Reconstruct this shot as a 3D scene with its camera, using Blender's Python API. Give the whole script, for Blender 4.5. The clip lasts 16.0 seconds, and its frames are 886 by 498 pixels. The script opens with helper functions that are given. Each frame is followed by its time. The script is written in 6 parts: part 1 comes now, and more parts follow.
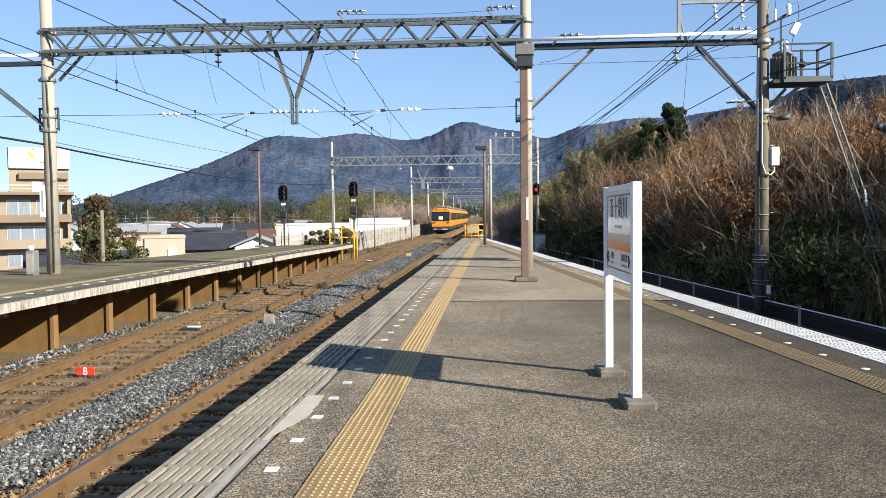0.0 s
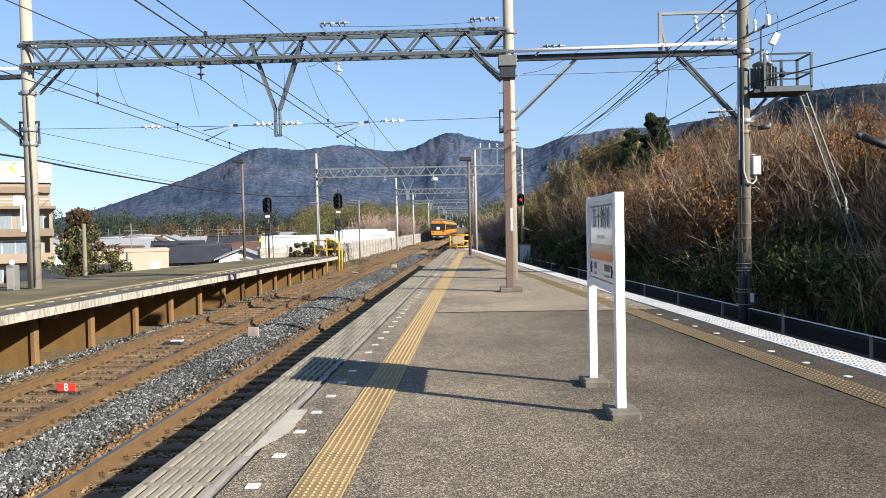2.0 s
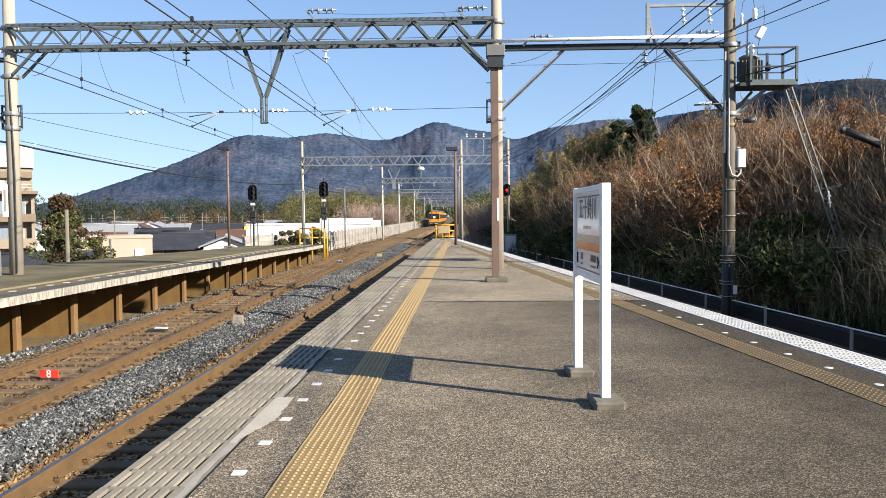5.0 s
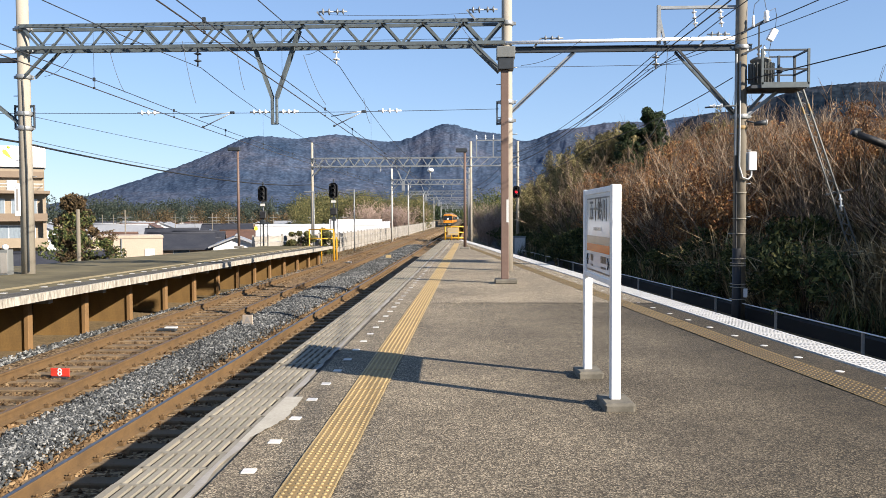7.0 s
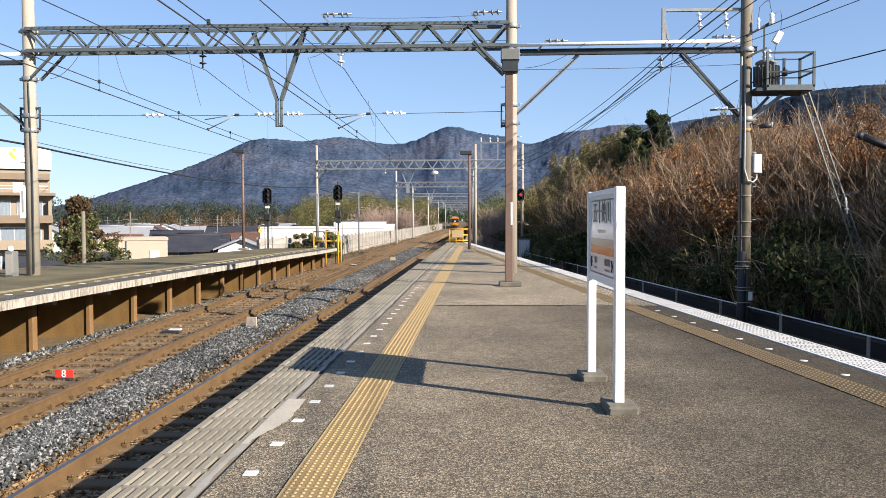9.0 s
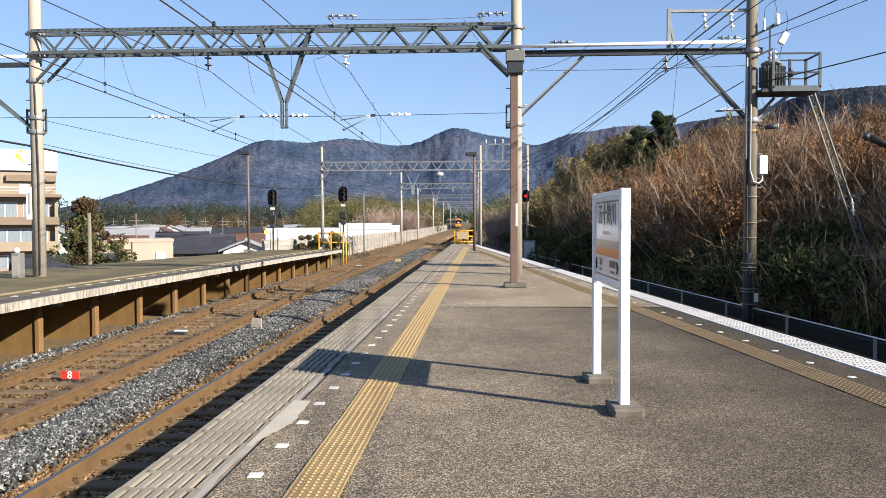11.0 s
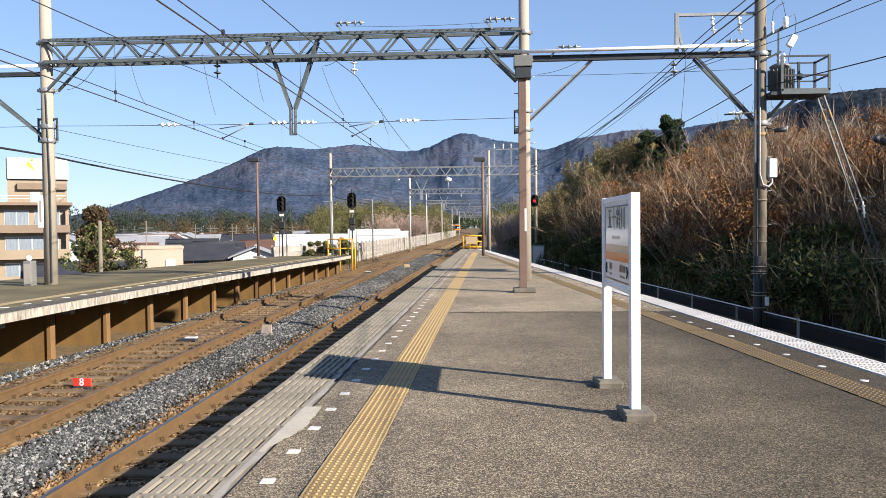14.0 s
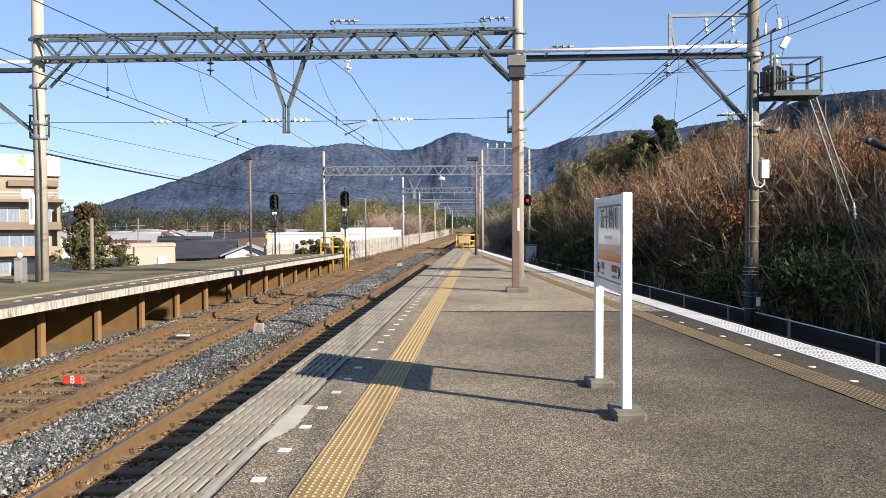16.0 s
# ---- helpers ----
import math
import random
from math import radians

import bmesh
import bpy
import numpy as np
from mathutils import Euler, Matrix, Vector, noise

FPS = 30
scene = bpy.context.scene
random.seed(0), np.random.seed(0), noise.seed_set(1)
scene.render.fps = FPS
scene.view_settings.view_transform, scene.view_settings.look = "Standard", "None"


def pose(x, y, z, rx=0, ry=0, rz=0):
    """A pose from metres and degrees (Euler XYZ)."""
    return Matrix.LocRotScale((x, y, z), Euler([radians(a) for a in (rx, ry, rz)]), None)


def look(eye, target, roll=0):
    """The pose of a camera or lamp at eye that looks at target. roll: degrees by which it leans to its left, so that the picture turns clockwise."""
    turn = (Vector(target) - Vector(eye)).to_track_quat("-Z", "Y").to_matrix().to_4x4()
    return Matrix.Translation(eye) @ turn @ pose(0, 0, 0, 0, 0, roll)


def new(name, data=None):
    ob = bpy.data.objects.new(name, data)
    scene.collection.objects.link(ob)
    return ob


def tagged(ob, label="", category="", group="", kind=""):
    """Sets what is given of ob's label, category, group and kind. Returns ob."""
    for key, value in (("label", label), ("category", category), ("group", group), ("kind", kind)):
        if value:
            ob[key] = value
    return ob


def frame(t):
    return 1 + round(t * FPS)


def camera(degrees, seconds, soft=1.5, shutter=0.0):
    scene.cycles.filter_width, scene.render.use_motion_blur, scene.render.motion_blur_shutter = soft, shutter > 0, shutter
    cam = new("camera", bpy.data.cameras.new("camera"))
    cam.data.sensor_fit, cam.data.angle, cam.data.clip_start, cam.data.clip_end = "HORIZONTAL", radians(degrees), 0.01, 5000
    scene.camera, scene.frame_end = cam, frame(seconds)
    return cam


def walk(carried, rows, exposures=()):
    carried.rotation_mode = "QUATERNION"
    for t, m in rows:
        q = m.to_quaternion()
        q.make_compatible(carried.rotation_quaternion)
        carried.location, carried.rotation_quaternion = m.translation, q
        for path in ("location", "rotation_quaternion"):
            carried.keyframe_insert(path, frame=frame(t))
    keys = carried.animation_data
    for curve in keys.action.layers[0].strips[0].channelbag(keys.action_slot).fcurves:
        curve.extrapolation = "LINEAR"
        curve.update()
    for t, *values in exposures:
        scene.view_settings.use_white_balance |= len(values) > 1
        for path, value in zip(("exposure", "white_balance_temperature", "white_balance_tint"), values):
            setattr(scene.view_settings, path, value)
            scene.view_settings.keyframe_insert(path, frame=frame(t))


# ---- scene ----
cam = camera(58.4, 16.0, soft=0.85)
EYE = 1.456
# seconds, yaw, pitch, roll, x, y, height; the camera is held by hand almost on one spot
HELD = [
    (0, 3.573, -2.379, 0.643, -0.008, -0.019, 1.459),
    (0.5, 3.387, -2.425, 0.911, -0.001, -0.005, 1.463),
    (1, 3.295, -2.365, 0.915, -0.002, 0.006, 1.460),
    (1.5, 3.054, -2.049, 1.044, 0.000, 0.001, 1.466),
    (2, 2.525, -1.613, 1.100, 0.014, 0.006, 1.465),
    (2.5, 2.228, -1.667, 1.090, 0.010, -0.004, 1.465),
    (3, 2.213, -2.012, 1.105, 0.013, 0.004, 1.467),
    (3.5, 2.070, -2.015, 1.127, 0.012, 0.009, 1.460),
    (4, 1.755, -2.507, 0.892, 0.002, -0.002, 1.461),
    (6.5, 1.696, -2.117, 0.145, -0.004, -0.005, 1.456),
    (7, 2.147, -2.245, 0.231, -0.009, -0.011, 1.453),
    (7.5, 3.060, -1.866, 0.673, -0.000, -0.006, 1.454),
    (8, 3.167, -1.885, 0.568, -0.003, -0.008, 1.454),
    (8.5, 2.758, -2.244, 0.213, -0.003, -0.004, 1.457),
    (9, 2.475, -2.056, 0.142, -0.000, 0.005, 1.448),
    (11.5, 3.096, -1.959, 0.181, 0.002, 0.010, 1.452),
    (12, 3.358, -1.978, 0.239, -0.002, 0.010, 1.452),
    (12.5, 3.387, -2.008, 0.370, -0.001, 0.015, 1.451),
    (13, 3.398, -1.890, 0.309, -0.001, 0.014, 1.449),
    (13.5, 3.220, -1.757, 0.465, -0.006, 0.003, 1.450),
    (14, 3.463, -1.572, 0.544, -0.005, -0.005, 1.454),
    (14.5, 3.215, -1.627, 0.472, 0.000, -0.002, 1.451),
    (15, 3.021, -1.501, 0.504, -0.007, -0.010, 1.451),
    (15.5, 3.167, -1.501, 0.489, 0.000, 0.001, 1.450),
    (16, 2.961, -1.640, 0.232, -0.001, -0.005, 1.453),
]
walk(cam, [(t, pose(x, y, z, 90 + pitch, roll, yaw)) for t, yaw, pitch, roll, x, y, z in HELD],
     [(0, 1.46, 6280, 9), (4, 1.46, 6380, 10), (9, 1.46, 6430, 12), (16, 1.46, 6430, 13)])

# ---- world and sun ----
SUN_ELEVATION, SUN_AZIMUTH = 26.8, 119.8          # degrees; azimuth clockwise from +y
world = bpy.data.worlds.new("world")
scene.world = world
world.use_nodes = True
sky = world.node_tree.nodes.new("ShaderNodeTexSky")
sky.sky_type = "NISHITA"
sky.sun_disc = False
sky.sun_elevation = radians(SUN_ELEVATION)
sky.sun_rotation = radians(SUN_AZIMUTH)
sky.air_density, sky.dust_density, sky.ozone_density = 1.0, 0.05, 2.6
tint = world.node_tree.nodes.new("ShaderNodeMixRGB")
tint.blend_type = "MULTIPLY"
tint.inputs[0].default_value = 1.0
tint.inputs[2].default_value = (0.80, 0.96, 1.22, 1)     # clear dry winter air
even = world.node_tree.nodes.new("ShaderNodeGamma")
even.inputs[1].default_value = 0.6                       # an evenly bright clear sky
world.node_tree.links.new(sky.outputs[0], even.inputs[0])
world.node_tree.links.new(even.outputs[0], tint.inputs[1])
world.node_tree.links.new(tint.outputs[0], world.node_tree.nodes["Background"].inputs[0])
world.node_tree.nodes["Background"].inputs[1].default_value = 0.098

sun = new("sun", bpy.data.lights.new("sun", "SUN"))
sun.data.energy, sun.data.angle, sun.data.color = 4.6, radians(0.5), (1.0, 0.90, 0.76)
ce = math.cos(radians(SUN_ELEVATION))
toward = Vector((ce * math.sin(radians(SUN_AZIMUTH)), ce * math.cos(radians(SUN_AZIMUTH)), math.sin(radians(SUN_ELEVATION))))
sun.matrix_world = look(toward * 50, (0, 0, 0))

# ---- materials ----


class Nodes:
    """A material under construction."""

    def __init__(self, name):
        self.m = bpy.data.materials.new(name)
        self.m.use_nodes = True
        self.t = self.m.node_tree
        self.b = self.t.nodes["Principled BSDF"]
        self.co = self.t.nodes.new("ShaderNodeTexCoord").outputs["Object"]

    def add(self, kind, **put):
        n = self.t.nodes.new(kind)
        for k, v in put.items():
            n.inputs[k.replace("_", " ")].default_value = v
        return n

    def link(self, a, b):
        self.t.links.new(a, b)

    def noise(self, scale, detail=4.0, rough=0.6, stretch=None):
        n = self.add("ShaderNodeTexNoise", Scale=scale, Detail=detail, Roughness=rough)
        if stretch:
            mp = self.add("ShaderNodeMapping")
            mp.inputs["Scale"].default_value = stretch
            self.link(self.co, mp.inputs[0])
            self.link(mp.outputs[0], n.inputs["Vector"])
        else:
            self.link(self.co, n.inputs["Vector"])
        return n.outputs[0]

    def ramp(self, value, stops):
        r = self.t.nodes.new("ShaderNodeValToRGB")
        e = r.color_ramp.elements
        while len(e) < len(stops):
            e.new(0.5)
        for el, (p, c) in zip(e, stops):
            el.position, el.color = p, (*c, 1) if len(c) == 3 else c
        self.link(value, r.inputs[0])
        return r.outputs[0]

    def mix(self, f, a, b, how="MIX"):
        n = self.t.nodes.new("ShaderNodeMixRGB")
        n.blend_type = how
        for v, s in ((f, n.inputs[0]), (a, n.inputs[1]), (b, n.inputs[2])):
            if isinstance(v, (int, float)):
                s.default_value = v
            elif isinstance(v, tuple):
                s.default_value = (*v, 1)
            else:
                self.link(v, s)
        return n.outputs[0]

    def bump(self, height, strength, distance=0.01):
        n = self.add("ShaderNodeBump", Strength=strength, Distance=distance)
        self.link(height, n.inputs["Height"])
        self.link(n.outputs[0], self.b.inputs["Normal"])

    def random(self, per_island=False):
        if per_island:
            return self.t.nodes.new("ShaderNodeNewGeometry").outputs["Random Per Island"]
        return self.t.nodes.new("ShaderNodeObjectInfo").outputs["Random"]

    def done(self, colour, rough=0.8, metal=0.0, spec=0.5):
        if isinstance(colour, tuple):
            self.b.inputs["Base Color"].default_value = (*colour, 1)
        else:
            self.link(colour, self.b.inputs["Base Color"])
        if isinstance(rough, (int, float)):
            self.b.inputs["Roughness"].default_value = rough
        else:
            self.link(rough, self.b.inputs["Roughness"])
        self.b.inputs["Metallic"].default_value = metal
        self.b.inputs["Specular IOR Level"].default_value = spec
        return self.m


def worn(name, base, stain, rough=0.7, metal=0.0, coarse=1.2, fine=40.0, amount=0.55, bump=0.15, spec=0.4, stretch=None, vary=0.0):
    """Base colour with coarse stains, fine grain and a little relief."""
    n = Nodes(name)
    big = n.ramp(n.noise(coarse, 5, 0.65, stretch), [(0.38, (0, 0, 0)), (0.68, (1, 1, 1))])
    col = n.mix(n.mix(amount, (0, 0, 0), big), base, stain)
    grain = n.noise(fine, 3, 0.7)
    col = n.mix(0.35, col, n.ramp(grain, [(0.25, (0.35,) * 3), (0.75, (1.0,) * 3)]), "MULTIPLY")
    if vary:
        col = n.mix(vary, col, n.ramp(n.random(), [(0, (0.4,) * 3), (1, (1.2,) * 3)]), "MULTIPLY")
    if bump:
        n.bump(grain, bump, 0.006)
    return n.done(col, rough, metal, spec)


def leafy(name, dark, light, third=None, rough=0.75, trans=True):
    """Leaves, blades and twigs: each island has a tone of its own."""
    n = Nodes(name)
    stops = [(0.0, dark), (0.6, light)] + ([(1.0, third)] if third else [])
    col = n.ramp(n.random(True), stops)
    col = n.mix(0.5, col, n.ramp(n.noise(0.35, 3), [(0.38, (0.3,) * 3), (0.62, (1.25,) * 3)]), "MULTIPLY")
    return n.done(col, rough, 0, 0.2)


def make_asphalt(name, tone, dark_side):
    n = Nodes(name)
    v = n.t.nodes.new("ShaderNodeTexVoronoi")
    v.inputs["Scale"].default_value = 115
    n.link(n.co, v.inputs["Vector"])
    grey = n.t.nodes.new("ShaderNodeSeparateColor")
    n.link(v.outputs["Color"], grey.inputs[0])
    chips = n.ramp(grey.outputs[0], [(0.12, (0.09, 0.084, 0.075)), (0.5, (0.20, 0.187, 0.165)), (0.78, (0.36, 0.335, 0.295)), (0.95, (0.60, 0.565, 0.50))])
    big = n.ramp(n.noise(0.55, 6, 0.62), [(0.3, (0.62, 0.61, 0.6)), (0.72, (1.12, 1.1, 1.05))])
    col = n.mix(1.0, chips, big, "MULTIPLY")
    mid = n.ramp(n.noise(6.0, 5, 0.7), [(0.3, (0.72,) * 3), (0.7, (1.15,) * 3)])
    col = n.mix(0.8, col, mid, "MULTIPLY")
    col = n.mix(1.0, col, tone, "MULTIPLY")
    if not dark_side:
        n.bump(v.outputs["Distance"], 0.5, 0.006)
        return n.done(col, 0.9, 0, 0.3)
    # mossy patches plus lens falloff painted in: the colour darkens towards +x
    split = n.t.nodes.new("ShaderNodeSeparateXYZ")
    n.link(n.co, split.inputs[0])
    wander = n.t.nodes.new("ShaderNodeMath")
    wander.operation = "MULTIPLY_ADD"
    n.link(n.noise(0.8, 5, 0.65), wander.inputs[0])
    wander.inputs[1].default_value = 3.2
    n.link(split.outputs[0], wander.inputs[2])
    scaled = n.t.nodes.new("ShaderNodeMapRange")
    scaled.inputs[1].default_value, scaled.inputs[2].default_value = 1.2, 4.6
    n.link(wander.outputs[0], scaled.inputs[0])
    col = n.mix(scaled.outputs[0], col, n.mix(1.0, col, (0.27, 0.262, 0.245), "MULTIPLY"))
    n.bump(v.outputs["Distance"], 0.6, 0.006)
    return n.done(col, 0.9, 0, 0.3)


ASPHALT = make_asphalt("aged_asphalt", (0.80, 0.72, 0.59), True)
PALE_ASPHALT = make_asphalt("pale_asphalt", (1.0, 0.90, 0.74), False)
FOOTING = worn("mossy_footing", (0.172, 0.155, 0.124), (0.069, 0.0635, 0.0483), 0.95, coarse=5, fine=50, amount=0.8, bump=0.4)
CONCRETE = worn("weathered_concrete", (0.228, 0.21, 0.179), (0.0897, 0.0828, 0.069), 0.9, fine=60, amount=0.7)
PALE_CONCRETE = worn("pale_concrete", (0.345, 0.324, 0.29), (0.193, 0.172, 0.145), 0.9, fine=60, amount=0.6, vary=0.25)
SLAB = worn("edge_slab_concrete", (0.275, 0.25, 0.20), (0.15, 0.138, 0.11), 0.9, fine=70, amount=0.6, spec=0.15, vary=0.3)
DARK_SLAB = worn("grey_edge_band", (0.13, 0.122, 0.105), (0.06, 0.056, 0.048), 0.92, coarse=3, fine=50, amount=0.8, spec=0.1)
WHITE_SLAB = worn("whitened_slab", (0.56, 0.552, 0.528), (0.384, 0.368, 0.344), 0.7, fine=50, amount=0.4, vary=0.15)
MORTAR = worn("pale_mortar", (0.44, 0.41, 0.345), (0.31, 0.285, 0.235), 0.9, coarse=4, fine=50, spec=0.1)
PLATFORM_YELLOW = worn("old_yellow_strip", (0.40, 0.31, 0.15), (0.24, 0.19, 0.10), 0.8, coarse=2.5, amount=0.8)
GROOVE = worn("dirt_in_grooves", (0.0379, 0.0359, 0.0331), (0.0621, 0.0587, 0.0517), 0.95)
EDGE_PAINT = worn("peeling_white_paint", (0.44, 0.41, 0.35), (0.13, 0.108, 0.082), 0.85, coarse=6.0, fine=30, amount=1.0, stretch=(1, 2.2, 0.5))
TACTILE = worn("yellow_tactile_tile", (0.29, 0.196, 0.082), (0.19, 0.13, 0.058), 0.72, fine=90, amount=0.6, vary=0.25)
TACTILE_DOT = worn("worn_yellow_dot", (0.43, 0.315, 0.145), (0.32, 0.235, 0.11), 0.65)
OLD_DOT = worn("faded_tactile_dot", (0.235, 0.162, 0.0655), (0.138, 0.1, 0.0517), 0.75, fine=60)
OLD_TACTILE = worn("faded_tactile_tile", (0.0862, 0.0621, 0.031), (0.0449, 0.0359, 0.0248), 0.8, fine=90, amount=0.7, vary=0.4)
WHITE_MARK = worn("white_marker", (0.612, 0.603, 0.578), (0.425, 0.408, 0.383), 0.7)
WHITE_PAINT = worn("white_enamel", (0.82, 0.82, 0.82), (0.76, 0.75, 0.73), 0.35, coarse=2, amount=0.3, bump=0.02, spec=0.5)
SIGN_FACE = Nodes("sign_face").done((0.78, 0.79, 0.80), 0.12, 0, 0.5)
SIGN_GREY = Nodes("sign_grey_band").done((0.30, 0.28, 0.26), 0.15)
SIGN_ORANGE = Nodes("sign_orange_band").done((0.60, 0.115, 0.02), 0.15)
INK = Nodes("black_ink").done((0.03, 0.03, 0.035), 0.3)
RUST = worn("rusted_steel", (0.132, 0.077, 0.030), (0.070, 0.042, 0.018), 0.85, coarse=4, fine=60, amount=0.7)
RAIL_TOP = worn("polished_rail", (0.276, 0.269, 0.276), (0.166, 0.138, 0.117), 0.42, 1.0, coarse=2, fine=20, bump=0.02, stretch=(8, 0.6, 1))
RAIL_TOP_DULL = worn("dull_rail_top", (0.207, 0.131, 0.0759), (0.117, 0.069, 0.0414), 0.5, 0.5, coarse=3, fine=20, bump=0.02)
SLEEPER = worn("dusty_sleeper", (0.20, 0.138, 0.076), (0.10, 0.066, 0.036), 0.95, coarse=3, fine=40, vary=0.35)
BROWN_WALL = worn("brown_retaining_panel", (0.22, 0.135, 0.05), (0.13, 0.08, 0.035), 0.9, coarse=1.2, fine=25, amount=0.8, spec=0.1, stretch=(1, 1, 0.5))
BROWN_POST = worn("brown_painted_column", (0.203, 0.116, 0.045), (0.112, 0.0638, 0.03), 0.8, coarse=2, fine=25)
POST_PAINT = worn("red_brown_post_paint", (0.152, 0.1, 0.0794), (0.11, 0.0655, 0.0483), 0.6, coarse=2, fine=30)
MAST = worn("concrete_mast", (0.37, 0.335, 0.275), (0.235, 0.205, 0.16), 0.85, coarse=1.5, fine=40, stretch=(1, 1, 0.35))
PALE_MAST = worn("pale_far_mast", (0.512, 0.496, 0.456), (0.384, 0.368, 0.336), 0.8)
DARK_MAST = worn("dark_concrete_mast", (0.186, 0.162, 0.124), (0.103, 0.0897, 0.069), 0.85, coarse=1.5, fine=40, stretch=(1, 1, 0.35))
GALV = worn("galvanised_steel", (0.317, 0.331, 0.338), (0.179, 0.186, 0.186), 0.5, 0.55, coarse=3, fine=30, bump=0.05)
GIRDER = worn("grey_green_girder_paint", (0.112, 0.136, 0.144), (0.048, 0.0544, 0.0576), 0.55, 0.2, coarse=4, fine=30, bump=0.05)
DARK_STEEL = worn("dark_steel", (0.0517, 0.0587, 0.0655), (0.0276, 0.031, 0.0345), 0.5, 0.4, coarse=3, fine=30)
WIRE = Nodes("wire").done((0.055, 0.058, 0.065), 0.55, 0.5)
COPPER = Nodes("contact_wire").done((0.12, 0.10, 0.085), 0.45, 0.7)
BLACK = Nodes("matt_black").done((0.012, 0.012, 0.013), 0.6)
PORCELAIN = Nodes("white_porcelain").done((0.78, 0.78, 0.76), 0.2)
YELLOW = worn("yellow_fence_paint", (0.612, 0.315, 0.0102), (0.442, 0.23, 0.0255), 0.5, coarse=3, fine=30)
ORANGE = worn("orange_train_paint", (0.663, 0.242, 0.017), (0.595, 0.204, 0.017), 0.3, coarse=1, fine=10, bump=0.0, amount=0.3)
NAVY = worn("navy_train_band", (0.00828, 0.0138, 0.031), (0.011, 0.0152, 0.0276), 0.25, bump=0)
TRAIN_ROOF = worn("grey_train_roof", (0.207, 0.193, 0.179), (0.124, 0.117, 0.11), 0.7)
GLASS_DARK = Nodes("dark_glass").done((0.012, 0.016, 0.022), 0.06, 0, 0.6)
RED_PLATE = Nodes("red_plate").done((0.62, 0.045, 0.025), 0.5)
GREY_BOX = worn("grey_cabinet", (0.172, 0.179, 0.172), (0.117, 0.121, 0.114), 0.5)
SHUT_WALL = worn("beige_facade", (0.29, 0.235, 0.17), (0.23, 0.185, 0.13), 0.85, coarse=0.5, fine=12)
DARK_BEIGE = worn("brown_facade", (0.21, 0.16, 0.115), (0.16, 0.12, 0.085), 0.85, coarse=0.5, fine=12)
CREAM = worn("cream_render", (0.42, 0.345, 0.27), (0.34, 0.28, 0.22), 0.85, coarse=0.7, fine=12)
WHITE_WALL = worn("white_render", (0.646, 0.654, 0.663), (0.544, 0.552, 0.561), 0.8, coarse=0.7, fine=12)
GREY_ROOF = worn("slate_grey_roof", (0.030, 0.033, 0.043), (0.055, 0.056, 0.064), 0.7, coarse=1, fine=8, spec=0.15)
BROWN_ROOF = worn("brown_tile_roof", (0.117, 0.0621, 0.0414), (0.0759, 0.0483, 0.0345), 0.6, coarse=1, fine=8)
PALE_ROOF = worn("pale_metal_roof", (0.29, 0.297, 0.31), (0.207, 0.214, 0.228), 0.5, coarse=1, fine=8)
WINDOW = Nodes("window_glass").done((0.05, 0.07, 0.09), 0.08, 0, 0.6)
CURTAIN = worn("curtained_window", (0.235, 0.276, 0.31), (0.11, 0.145, 0.186), 0.25, coarse=3, fine=6, stretch=(3, 3, 0.3), bump=0)
BARK = worn("bark", (0.0897, 0.0655, 0.0449), (0.0483, 0.0345, 0.0242), 0.95, coarse=4, fine=30)
TWIG = leafy("pale_twigs", (0.035, 0.023, 0.015), (0.165, 0.113, 0.075), (0.50, 0.39, 0.275))
RUSSET = leafy("russet_leaves", (0.11, 0.045, 0.019), (0.33, 0.155, 0.062), (0.54, 0.34, 0.155))
STRAW = leafy("dry_straw", (0.055, 0.038, 0.019), (0.23, 0.165, 0.082), (0.52, 0.40, 0.22))
GREEN = leafy("dull_green_leaves", (0.016, 0.026, 0.010), (0.062, 0.078, 0.024), (0.18, 0.17, 0.06))
DARK_GREEN = leafy("evergreen_leaves", (0.009, 0.0188, 0.009), (0.03, 0.0488, 0.0188), (0.0562, 0.075, 0.0263))
# bluish distance haze is mixed into these leaf tones
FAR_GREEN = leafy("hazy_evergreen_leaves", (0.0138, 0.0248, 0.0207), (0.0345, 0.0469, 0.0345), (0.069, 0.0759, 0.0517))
GOLDEN = leafy("golden_bamboo_leaves", (0.05, 0.047, 0.016), (0.17, 0.145, 0.06), (0.42, 0.35, 0.17))
BAMBOO = leafy("bamboo_leaves", (0.0382, 0.0442, 0.0153), (0.102, 0.102, 0.0382), (0.221, 0.187, 0.0765))
PINKISH = leafy("bare_reddish_twigs", (0.16, 0.11, 0.09), (0.36, 0.26, 0.21), (0.50, 0.39, 0.33))
BROWN_LEAF = leafy("dry_brown_leaves", (0.0345, 0.0242, 0.0138), (0.0897, 0.0621, 0.031), (0.152, 0.103, 0.0483))
STONE = leafy("ballast_stone", (0.018, 0.020, 0.021), (0.074, 0.078, 0.079), (0.25, 0.25, 0.24), 0.85)
OLD_STONE = leafy("rusty_ballast_stone", (0.055, 0.031, 0.014), (0.135, 0.083, 0.040), (0.24, 0.165, 0.09), 0.9)


